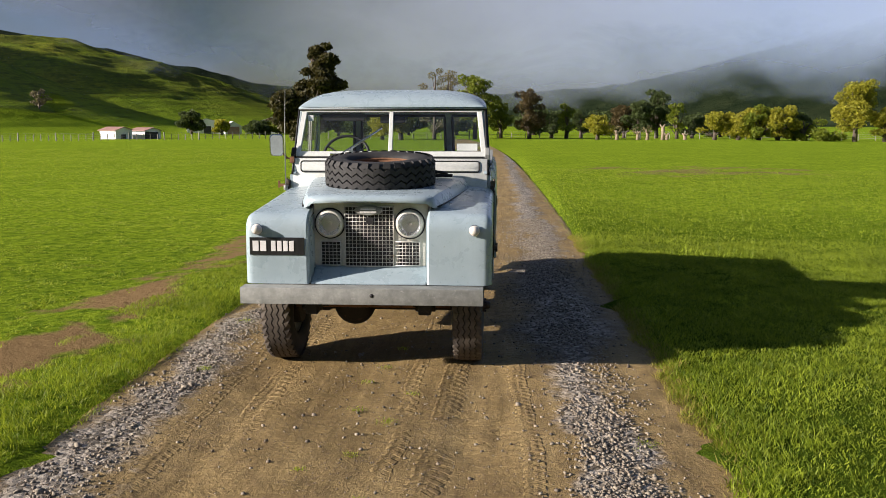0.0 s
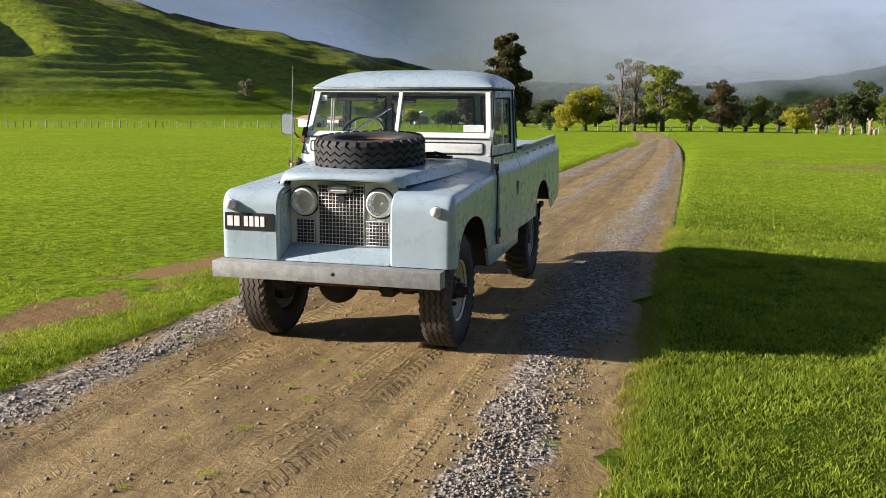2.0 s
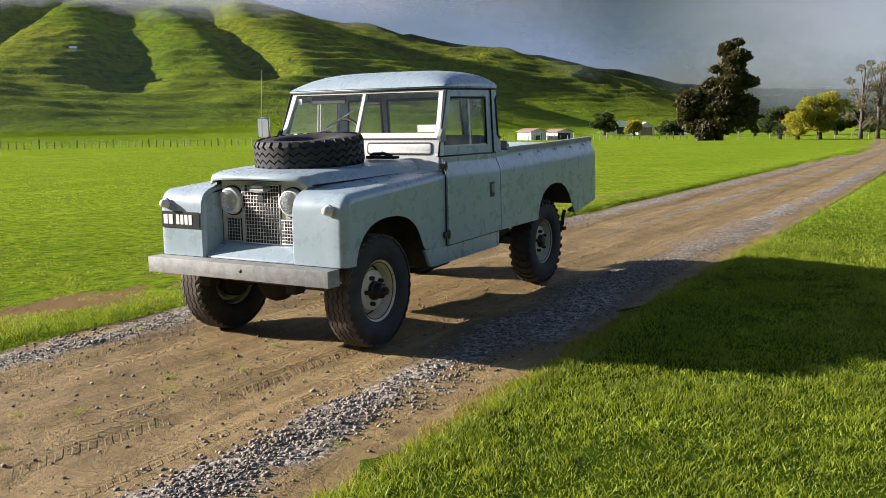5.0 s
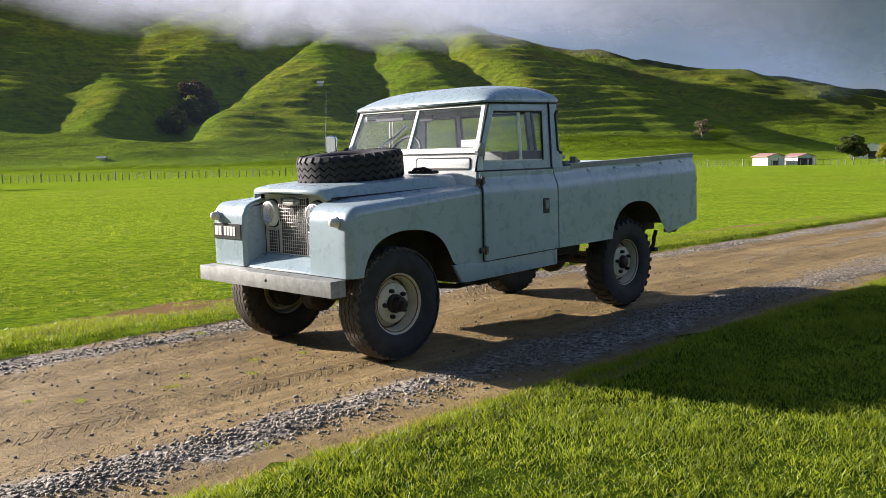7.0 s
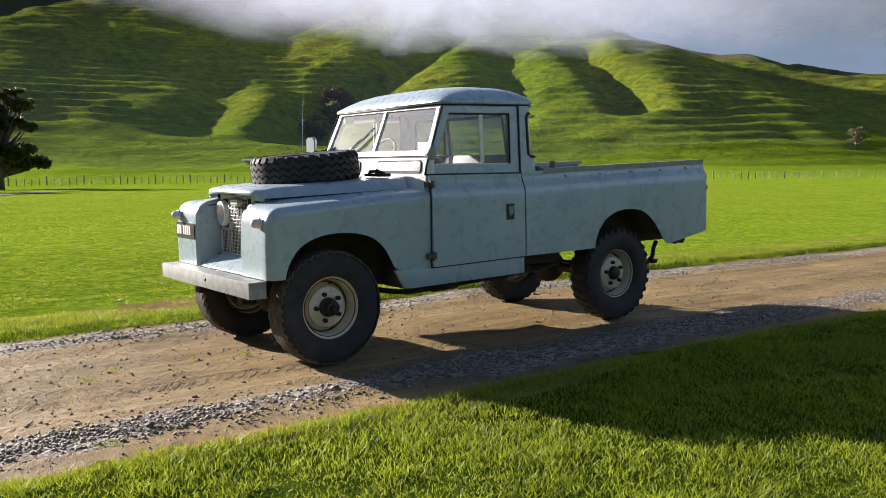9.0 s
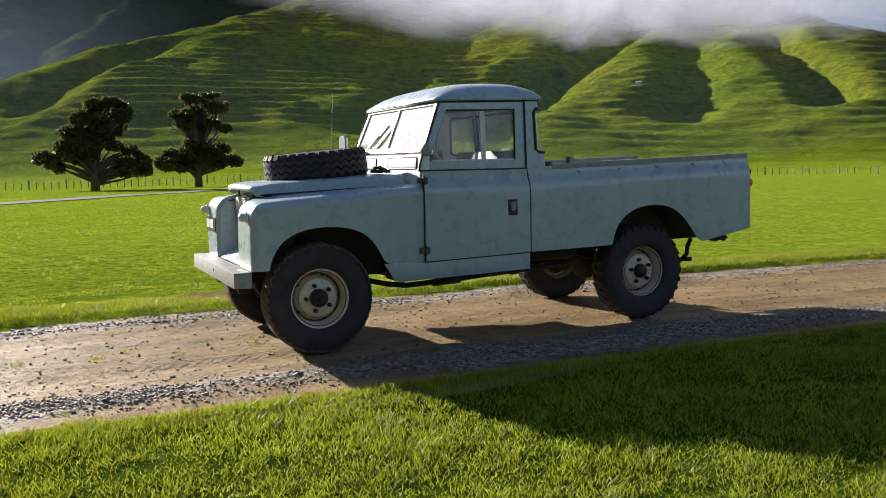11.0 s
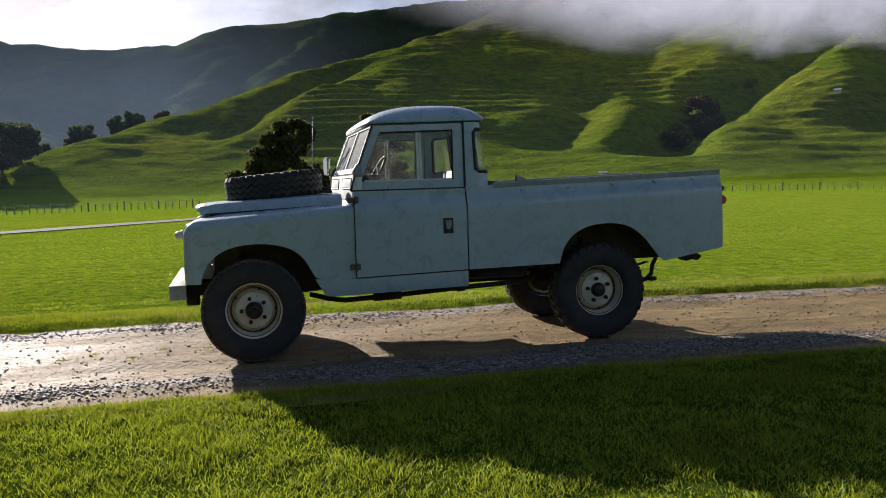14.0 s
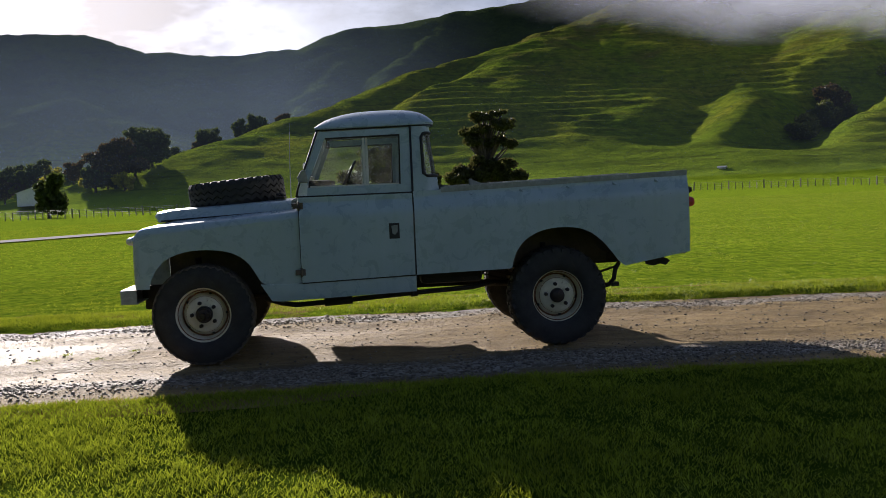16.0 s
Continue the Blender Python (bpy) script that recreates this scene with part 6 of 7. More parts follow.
def build_grass():
    # thick verge beside the camera's way
    x, y, g = scatter(1.80, 8.2, -5.0, 7.3, 9000, 101)
    thick = fbm(x * 2.2, y * 2.2, 3, 71)
    tuft = fbm(x * 9, y * 9, 2, 70)
    d = x - right_edge(y)
    fade = np.clip((8.6 - x) / 2.5, 0, 1) * np.clip((y + 5.2) / 1.2, 0, 1) * np.clip((7.6 - y) / 3.0, 0, 1)
    keep = (d > 0) & (g.uniform(0, 1, len(x)) < np.clip(0.25 + 0.5 * thick + 0.6 * tuft ** 2 + 0.8 * np.exp(-np.abs(d) / 0.15), 0, 1) * fade)
    x, y, thick, tuft, d = x[keep], y[keep], thick[keep], tuft[keep], d[keep]
    h = (0.016 + 0.036 * thick ** 1.5 + 0.030 * tuft ** 2) * g.uniform(0.55, 1.3, len(x)) * (1 + 0.5 * np.exp(-d / 0.12))
    ob = link_mesh("grass", blade_mesh("grass", x, y, h, g.uniform(0.0034, 0.0072, len(x)), 1.25, 1), M_blade)
    tagged(ob, "thick fresh green verge grass beside the track", "grass", kind="stuff")
    # yellowed blades hanging over the edge of the clay
    n = 12000
    y = g.uniform(-4.6, 7.0, n)
    x = right_edge(y) + np.abs(g.normal(-0.01, 0.07, n)) - 0.03
    ok = fbm(x * 3, y * 1.4, 3, 72) > g.uniform(0.2, 0.65, n)
    x, y = x[ok], y[ok]
    ob = link_mesh("dry_grass", blade_mesh("dry_grass", x, y, g.uniform(0.02, 0.07, len(x)), g.uniform(0.003, 0.006, len(x)), 1.3, 7), M_dryblade)
    tagged(ob, "yellowed grass blades along the verge edge", "grass", kind="stuff")
    # right field, farther out
    x, y, g = scatter(1.75, 24, -6, 30, 520, 102)
    near = (x < 6.0) & (y > -3.4) & (y < 4.5)
    keep = ~near & (x > right_edge(y)) & (g.uniform(0, 1, len(x)) < 0.22 + 0.75 * np.exp(-np.hypot(x - 4, y) / 11))
    x, y = x[keep], y[keep]
    h = (0.020 + 0.045 * fbm(x * 1.3, y * 1.3, 3, 73)) * g.uniform(0.6, 1.3, len(x))
    ob = link_mesh("grass", blade_mesh("grass", x, y, h, g.uniform(0.007, 0.014, len(x)), 1.1, 2), M_blade)
    tagged(ob, "short green paddock grass", "grass", kind="stuff")
    # left verge
    x, y, g = scatter(-2.45, -1.30, -5.0, 16, 5200, 103)
    e = left_edge(y)
    d = e - x
    tuft = fbm(x * 6, y * 6, 2, 74)
    keep = (d > 0) & (soil_mask(x, y) < g.uniform(0.05, 1, len(x))) & (g.uniform(0, 1, len(x)) < (0.35 + 0.9 * tuft) * np.clip((14 - y) / 8, 0.3, 1))
    x, y, d, tuft = x[keep], y[keep], d[keep], tuft[keep]
    h = (0.012 + 0.030 * fbm(x * 2.0, y * 1.4, 3, 75) + 0.035 * tuft ** 2) * g.uniform(0.55, 1.25, len(x))
    ob = link_mesh("grass", blade_mesh("grass", x, y, h, g.uniform(0.0036, 0.0072, len(x)), 1.35, 3), M_blade)
    tagged(ob, "strip of green verge grass along the track", "grass", kind="stuff")
    # left field: short leafy clumps, thinner with distance
    x, y, g = scatter(-20, -2.4, -6, 32, 1150, 104)
    clump = fbm(x * 3.4, y * 3.4, 3, 77)
    reach = 0.16 + 0.84 * np.exp(-np.hypot(x + 2, y + 1) / 8)
    keep = (soil_mask(x, y) < g.uniform(0.05, 1, len(x))) & (g.uniform(0, 1, len(x)) < np.clip(clump * 2.4 - 0.72, 0.04, 1) * reach)
    x, y, clump = x[keep], y[keep], clump[keep]
    h = (0.006 + 0.045 * clump ** 1.5) * g.uniform(0.5, 1.3, len(x))
    ob = link_mesh("grass", blade_mesh("grass", x, y, h, g.uniform(0.008, 0.016, len(x)), 1.7, 4), M_blade)
    tagged(ob, "patchy thin pasture grass with bare soil between", "grass", kind="stuff")
    # coarser tufts across the wide western paddock
    x, y, g = scatter(-70, -14, -24, 75, 22, 105)
    keep = g.uniform(0, 1, len(x)) < np.clip(fbm(x * 1.1, y * 1.1, 2, 79) * 1.6 - 0.1, 0, 1)
    x, y = x[keep], y[keep]
    ob = link_mesh("grass", blade_mesh("grass", x, y, g.uniform(0.025, 0.07, len(x)), g.uniform(0.016, 0.036, len(x)), 1.5, 5), M_blade)
    tagged(ob, "scattered grass tufts over the wide paddock", "grass", kind="stuff")


build_grass()


def build_weeds():
    """Small tufts on and beside the wheel lines."""
    spots = ((0.24, -1.446, 0.07), (0.24, -2.504, 0.07), (1.62, -1.72, 0.10), (0.05, -1.25, 0.05), (0.12, -1.95, 0.05), (-0.10, -2.15, 0.04), (0.33, -0.92, 0.05), (-1.12, -0.45, 0.06), (0.02, -0.70, 0.05), (0.30, -3.05, 0.06), (-0.02, -2.75, 0.04), (0.10, -0.35, 0.05), (0.16, 0.15, 0.06), (-1.25, 1.0, 0.07))
    rng = np.random.default_rng(300)
    X, Y = [], []
    for x, y, size in spots:
        n = int(80 * size / 0.08)
        X.append(x + rng.normal(0, size * 0.45, n))
        Y.append(y + rng.normal(0, size * 0.45, n))
    X, Y = np.concatenate(X), np.concatenate(Y)
    n = len(X)
    ob = link_mesh("weeds", blade_mesh("weeds", X, Y, rng.uniform(0.006, 0.018, n), rng.uniform(0.003, 0.007, n), 1.4, 301), M_blade)
    ob.location.z = 0.022
    tagged(ob, "low green weed tufts growing in the clay", "weeds", kind="stuff")


build_weeds()


def stone_shape(rng):
    """An angular broken stone: a skewed block of twelve triangles."""
    V = np.array([(x, y, z) for x in (-1, 1) for y in (-1, 1) for z in (-1, 1)], float) * 0.68
    V = V * rng.uniform(0.55, 1.3, V.shape) + rng.uniform(-0.18, 0.18, V.shape)
    V[:, 2] *= 0.75
    F = np.array([(0, 1, 3), (0, 3, 2), (4, 6, 7), (4, 7, 5), (0, 4, 5), (0, 5, 1), (2, 3, 7), (2, 7, 6), (0, 2, 6), (0, 6, 4), (1, 5, 7), (1, 7, 3)])
    return V, F


def build_gravel():
    rng = np.random.default_rng(55)
    shapes = [stone_shape(rng) for _ in range(10)]
    n = 24000
    u = rng.uniform(0, 1, n)
    y = rng.uniform(-5.2, 9.5, n)
    x = np.where(u < 0.58, rng.normal(1.42, 0.105, n), np.where(u < 0.78, rng.normal(-1.16, 0.14, n), np.where(u < 0.83, rng.normal(0.2, 0.45, n), np.where(u < 0.87, rng.uniform(-1.4, 1.75, n), np.where(u < 0.95, rng.normal(1.46, 0.2, n), rng.normal(-1.2, 0.2, n))))))
    x = np.where((x > 1.0) & (y > 0), 1.38 + (x - 1.42) * (1 + 0.7 * np.clip(y / 2, 0, 1)), x)
    ok = (x > -1.5) & (x < 1.88) & ((fbm(x * 2.2, y * 1.3, 3, 81) > 0.40) | (rng.uniform(0, 1, n) < 0.25))
    x, y = x[ok], y[ok]
    s = 0.0045 + 0.0088 * rng.random(len(x)) ** 1.7
    V, F, base = [], [], 0
    z = track_z(x, y)
    a = rng.uniform(0, 2 * np.pi, len(x))
    for i in range(len(x)):
        P, Q = shapes[i % 10]
        c, q = math.cos(a[i]), math.sin(a[i])
        R = np.array([[c, -q, 0], [q, c, 0], [0, 0, 1]])
        V.append((P @ R.T) * s[i] + (x[i] + track_mid(y[i]), y[i], z[i] + s[i] * 0.25))
        F.append(Q + base)
        base += len(P)
    ob = link_mesh("gravel", array_mesh("gravel", np.concatenate(V), np.concatenate(F)), M_stone_fine, road)
    tagged(ob, "loose grey gravel", kind="stuff")
    # finer crumbs of clay and grit over the whole width
    n = 27000
    x, y = rng.uniform(-1.45, 1.8, n), rng.uniform(-4.6, 6.0, n)
    ok = fbm(x * 2.6, y * 1.8, 3, 87) > rng.uniform(0.25, 0.7, n)
    x, y = x[ok], y[ok]
    s = 0.002 + 0.0055 * rng.random(len(x)) ** 2
    z = track_z(x, y)
    O = np.array([(1, 0, 0), (0, 1, 0), (-1, 0, 0), (0, -1, 0), (0, 0, 0.8)])
    T = np.array([(0, 1, 4), (1, 2, 4), (2, 3, 4), (3, 0, 4)])
    a = rng.uniform(0, 6.28, len(x))
    c, q = np.cos(a)[:, None], np.sin(a)[:, None]
    P = np.stack([(O[:, 0] * c - O[:, 1] * q) * s[:, None] + x[:, None], (O[:, 0] * q + O[:, 1] * c) * s[:, None] + y[:, None], O[:, 2] * s[:, None] + z[:, None]], -1)
    P[:, :, 0] += track_mid(y)[:, None]
    F2 = (T[None] + (np.arange(len(x)) * 5)[:, None, None]).reshape(-1, 3)
    ob = link_mesh("grit", array_mesh("grit", P.reshape(-1, 3), F2), M_crumb, road)
    tagged(ob, "crumbs of clay and grit", kind="stuff")
    metas = []
    for P, Q in shapes:
        me = array_mesh("stone", P, Q)
        me.materials.append(M_stone)
        metas.append(me)
    for i in range(290):
        y1 = float(rng.uniform(-4.2, 4.5))
        pick = rng.random()
        x1 = float(rng.normal(1.44, 0.11)) if pick < 0.66 else (float(rng.normal(-1.15, 0.13)) if pick < 0.94 else float(rng.uniform(-0.9, 1.2)))
        x1 = min(1.86, max(-1.42, x1))
        o = new("stone", metas[i % 10])
        sz = float(0.010 + 0.011 * rng.random() ** 2.0)
        o.parent = road
        o.matrix_world = Matrix.LocRotScale((x1, y1, float(track_z(np.array([x1]), np.array([y1]))[0]) + sz * 0.2), Euler((rng.uniform(-0.3, 0.3), rng.uniform(-0.3, 0.3), rng.uniform(0, 6.28))), (sz * rng.uniform(0.8, 1.4), sz, sz * rng.uniform(0.8, 1.1)))


def stone_material(name, source):
    """Grey stone in several shades: source names the number that tells stones apart."""
    m, nt, b = material(name)
    v = coords(nt)
    if source == "island":
        rnd = nt.nodes.new("ShaderNodeNewGeometry").outputs["Random Per Island"]
    else:
        rnd = nt.nodes.new("ShaderNodeObjectInfo").outputs["Random"]
    col = mixc(nt, rnd, (0.068, 0.057, 0.042), (0.33, 0.288, 0.215))
    col = mixc(nt, ramp(nt, noise_tex(nt, v, 30 if source == "island" else 3, 5), [(0.4, 0.0), (0.75, 0.6)]), col, (0.15, 0.11, 0.075))
    link(nt, col, b.inputs["Base Color"])
    b.inputs["Roughness"].default_value = 0.72
    bump(nt, b, noise_tex(nt, v, 90 if source == "island" else 6, 4), 0.3, 0.003)
    return m


M_stone_fine = stone_material("gravel_stone", "island")
M_stone = stone_material("road_stone", "object")
M_crumb = surface("clay_crumbs", (0.10, 0.068, 0.04), (0.25, 0.19, 0.125), 0.85, 0, 40, 200, 0.2, 0.002)
build_gravel()


# ---- trees ----
def leaf_cloud(name, blobs, per_blob, size, mat, parent, seed, shell=0.55, flat=0.0):
    """A crown of small leaf sprays on uneven lumps: blobs are (x, y, z, rx, ry, rz)."""
    rng = np.random.default_rng(seed)
    C = []
    for bx, by, bz, rx, ry, rz in blobs:
        m = max(20, int(per_blob * (rx * ry * rz) ** (2 / 3) / 1.0))
        d = rng.normal(0, 1, (m, 3))
        d /= np.linalg.norm(d, axis=1)[:, None]
        rad = rng.uniform(shell, 1.08, m) ** 0.8 * (0.78 + 0.42 * value_noise(d[:, 0] * 2.3 + bx, d[:, 1] * 2.3 + d[:, 2] * 1.7 + by, seed))
        C.append(np.stack([bx + d[:, 0] * rad * rx, by + d[:, 1] * rad * ry, bz + d[:, 2] * rad * rz], -1))
    C = np.concatenate(C)
    n = len(C)
    a = rng.normal(0, 1, (n, 3))
    a[:, 2] *= 1 - flat
    a /= np.linalg.norm(a, axis=1)[:, None]
    b = np.cross(a, rng.normal(0, 1, (n, 3)))
    b /= np.linalg.norm(b, axis=1)[:, None] + 1e-9
    s = size * rng.uniform(0.6, 1.5, n)[:, None]
    P = np.stack([C - a * s, C + b * s * 0.55, C + a * s, C - b * s * 0.55], 1).reshape(-1, 3)
    F = np.arange(n * 4).reshape(-1, 4)
    return link_mesh(name, array_mesh(name, P, F), mat, parent)


def tree(name, at, blobs, trunk_r, mat, label, seed, size=0.32, per_blob=260, bark=None, limbs=True, shell=0.55, category="tree", group=""):
    """blobs are relative to the foot of the tree."""
    x, y = at
    z = land_at(x, y) - 0.15
    root = empty(name, (x, y, z))
    tagged(root, label, category, group)
    rng = random.Random(seed)
    bm = BM()
    top = max(b[2] for b in blobs)
    cx = sum(b[0] for b in blobs) / len(blobs) * 0.5
    pts = [(0, 0, 0), (cx * 0.2, 0, top * 0.25), (cx * 0.6 + rng.uniform(-0.2, 0.2), rng.uniform(-0.2, 0.2), top * 0.6), (cx, 0, top)]
    tube(bm, pts, [trunk_r * 1.25, trunk_r, trunk_r * 0.7, trunk_r * 0.25], 8)
    if limbs:
        for b in blobs:
            h = b[2] * rng.uniform(0.35, 0.6)
            f = h / top
            st = Vector((cx * f * 0.6, 0, h))
            en = Vector(b[:3])
            mid = (st + en) / 2 + Vector((rng.uniform(-0.3, 0.3), rng.uniform(-0.3, 0.3), rng.uniform(-0.2, 0.5)))
            tube(bm, [st, mid, en], [trunk_r * 0.45, trunk_r * 0.3, trunk_r * 0.10], 6)
    part("trunk", bm, bark or M_bark, root)
    leaf_cloud("crown", blobs, per_blob, size, mat, root, seed, shell)
    return root


def shatter(blobs, n, seed, k=0.5):
    """Break each lump into smaller uneven ones."""
    rng = random.Random(seed)
    out = []
    for x, y, z, a, b, c in blobs:
        for i in range(n):
            f = rng.uniform(0.7, 1.25) * k
            out.append((x + rng.uniform(-0.75, 0.75) * a, y + rng.uniform(-0.75, 0.75) * b, z + rng.uniform(-0.6, 0.6) * c, a * f, b * f, c * f * rng.uniform(0.85, 1.3)))
    return out


def lumps(n, width, low, high, seed, size=(0.22, 0.34), taper=0.5):
    """n lumps filling a crown of a width between two heights."""
    rng = random.Random(seed)
    out = []
    for i in range(n):
        f = (i + 0.5) / n
        z = low + (high - low) * f
        w = width / 2 * (1 - taper * f) * math.sin(min(1, f * 3 + 0.35) * math.pi / 2)
        a = rng.uniform(0, 2 * math.pi)
        d = w * rng.uniform(0.2, 1.0)
        r = width * rng.uniform(*size)
        out.append((d * math.cos(a), d * math.sin(a), z, r, r, r * rng.uniform(0.55, 0.8)))
    return out


# tall bronze conifer beside the track ahead
big = [(-2.2, 0, 2.4, 2.6, 2.6, 2.0), (-3.4, 0.5, 4.8, 2.6, 2.4, 1.9), (-0.8, -1, 4.4, 3.0, 2.8, 2.2), (1.8, 0.6, 4.6, 2.6, 2.6, 2.0), (-2.2, -0.5, 7.2, 2.7, 2.6, 1.8), (1.4, 0.8, 7.4, 3.2, 2.6, 1.8), (-0.2, -0.6, 9.2, 3.0, 2.8, 1.6), (2.8, 0, 9.4, 2.0, 2.0, 1.3), (0.9, 0.2, 11.4, 2.2, 2.0, 1.3), (2.1, -0.3, 13.0, 1.8, 1.6, 1.1), (0.9, 0.4, 14.3, 1.6, 1.5, 1.0), (1.7, 0, 15.4, 0.9, 0.9, 0.6)]
tree("conifer", (-30.0, 143), shatter([(b[0] * 1.2, b[1], b[2], b[3] * 1.12, b[4], b[5]) for b in big], 6, 33, 0.60), 0.55, M_conifer, "tall dark bronze conifer standing alone in the paddock", 11, 0.34, 330)
# two open dark pines in the paddock
pa = [(-4.4, 0, 3.4, 1.7, 1.6, 1.3), (-3.2, 0.3, 5.2, 2.0, 1.8, 1.3), (-1.2, -0.3, 4.2, 1.9, 1.8, 1.4), (-1.6, 0, 6.6, 2.3, 2.0, 1.3), (0.8, 0.4, 5.8, 2.2, 2.0, 1.3), (1.2, -0.2, 7.6, 2.3, 2.0, 1.2), (0.0, 0, 9.0, 1.9, 1.8, 1.1), (2.4, 0.2, 9.2, 1.9, 1.7, 1.0), (1.0, 0, 10.4, 2.2, 1.8, 0.8), (2.9, 0, 10.4, 1.2, 1.2, 0.6)]
side_shoot = [(4.4, 0, 3.8, 1.7, 1.6, 1.1), (3.2, 0.2, 2.8, 1.6, 1.5, 1.0), (5.2, -0.2, 2.6, 1.3, 1.2, 0.8), (4.2, 0, 5.0, 1.1, 1.0, 0.7)]
ninety = lambda bl: [(-0.1 * b[0] + b[1], b[0], b[2], b[4], b[3], b[5]) for b in bl]
tree("pine", (-108, 5.5), shatter(ninety(pa + side_shoot), 7, 31, 0.52), 0.45, M_pine, "dark open-crowned pine standing in the paddock", 21, 0.30, 210, group="paddock pines")
pb = [(-3.4, 0, 4.2, 2.0, 1.8, 1.3), (-1.0, 0.3, 4.0, 2.4, 2.0, 1.6), (1.6, -0.2, 4.2, 2.3, 2.0, 1.5), (3.8, 0.2, 4.0, 2.0, 1.8, 1.3), (0.4, 0, 5.8, 2.0, 1.8, 1.2), (3.4, 0, 5.6, 1.6, 1.5, 0.9), (-1.8, 0.2, 8.6, 1.6, 1.5, 0.9), (0.4, -0.2, 8.4, 1.8, 1.7, 1.0), (2.6, 0.1, 8.8, 1.9, 1.7, 1.0), (-1.6, 0, 10.6, 1.9, 1.7, 0.9), (1.0, 0.2, 10.8, 2.2, 2.0, 1.0), (2.8, 0, 11.4, 1.6, 1.5, 0.8), (0.4, 0, 12.4, 2.0, 1.8, 0.7), (2.0, 0, 12.9, 1.3, 1.2, 0.5)]
tree("pine", (-122, 20), shatter(ninety(pb), 6, 32, 0.52), 0.45, M_pine, "dark bushy pine standing in the paddock", 22, 0.30, 230, group="paddock pines")
tree("shrub", on_slope(-59.9, 3.4), shatter(lumps(9, 9, 1.0, 6.0, 23, (0.24, 0.36), 0.3), 3, 5, 0.7), 0.3, M_brownleaf, "rust-brown leafy tree on the hillside", 23, 0.55, 90, category="tree")
for k, (az, el, wd) in enumerate(((-60.6, 2.9, 7), (-60.2, 2.4, 7), (-61.2, 2.3, 7), (-59.3, 3.0, 6), (-61.7, 1.7, 6))):
    tree("shrub", on_slope(az, el), shatter(lumps(8, wd, 0.5, wd * 0.45, 70 + k, (0.22, 0.34), 0.3), 3, k, 0.8), 0.25, M_scrub, "dark scrub tree in the gully", 70 + k, 0.5, 80, category="tree", group="gully scrub")
tree("shrub", on_slope(-57.2, 5.0), lumps(4, 4.5, 0.8, 3.2, 24), 0.15, M_leafy, "pale round bush on the spur", 24, 0.35, 60, category="bush")
tree("bare_tree", on_slope(-28.5, 0.7), shatter(lumps(8, 6, 1.0, 5.0, 25, (0.2, 0.3), 0.3), 3, 9, 0.5), 0.2, M_twig, "leafless grey tree at the foot of the hill", 25, 0.30, 60)

# trees along the far end of the paddock
ROW_LEFT = [
    (-9.6, 175, 7, 6.5, "darkleaf", 0.4), (-8.6, 160, 6.0, 5.0, "willow", 0.3), (-7.4, 158, 9.0, 8.3, "willow", 0.35), (-5.2, 165, 6.0, 13.0, "twig", 0.2), (-4.3, 168, 6.5, 14.0, "twig", 0.2),
    (-2.6, 160, 8.5, 12.5, "leafy", 0.4), (-0.9, 166, 6.5, 7.5, "leafy", 0.4), (0.9, 160, 7.5, 9.5, "brownleaf", 0.5), (2.4, 175, 6.0, 6.0, "darkleaf", 0.4), (3.3, 165, 4.6, 7.0, "leafy", 0.4),
    (4.3, 180, 6.5, 6.0, "darkleaf", 0.4), (5.2, 152, 6.0, 4.8, "willow", 0.3), (7.0, 176, 7.5, 7.2, "brownleaf", 0.4), (7.9, 172, 7.0, 7.6, "darkleaf", 0.4),
]
ROW_RIGHT = [
    (9.0, 176, 8.0, 10.2, "darkleaf", 0.5), (10.2, 165, 4.2, 7.0, "leafy", 0.4), (11.2, 185, 7.0, 5.5, "darkleaf", 0.3), (12.4, 150, 6.5, 5.2, "willow", 0.4), (13.8, 150, 7.0, 5.8, "willow", 0.2),
    (15.0, 150, 7.0, 6.2, "leafy", 0.2), (16.1, 150, 6.5, 6.0, "willow", 0.2), (17.6, 152, 6.0, 4.2, "leafy", 0.2), (18.9, 150, 5.5, 2.6, "leafy", 0.1), (20.4, 150, 8.5, 10.2, "willow", 0.5),
    (22.0, 150, 6.0, 6.0, "willow", 0.3), (24.0, 160, 8.0, 7.0, "leafy", 0.3), (27, 165, 9.0, 8.0, "darkleaf", 0.4), (30, 170, 9.0, 7.0, "leafy", 0.3),
]
ROW_BACK = [
    (-11.0, 230, 8.0, 6.0, "darkleaf", 0.4), (-12.6, 240, 9.0, 5.0, "darkleaf", 0.3), (-14.6, 250, 8.0, 4.6, "leafy", 0.3), (-16.0, 250, 9.0, 4.5, "darkleaf", 0.3), (-18.2, 240, 6.0, 4.6, "willow", 0.3),
    (-20.0, 245, 8.5, 6.8, "darkleaf", 0.4), (-15.2, 255, 7, 4.8, "brownleaf", 0.3), (13.0, 210, 12, 6, "darkleaf", 0.4), (16.5, 215, 14, 7, "darkleaf", 0.4), (6.0, 230, 14, 7, "darkleaf", 0.4),
    (1.5, 230, 12, 7, "darkleaf", 0.4), (-3.4, 235, 12, 8, "darkleaf", 0.4), (-6.5, 240, 12, 8, "darkleaf", 0.4),
]
WORDS = {"darkleaf": ("dark evergreen tree at the end of the paddock", M_darkleaf), "willow": ("yellow-green willow in new leaf by the fence", M_willow), "leafy": ("fresh green leafy tree beyond the fence", M_leafy), "twig": ("tall nearly bare grey poplar", M_twig), "brownleaf": ("bronze-leaved tree at the paddock end", M_brownleaf)}
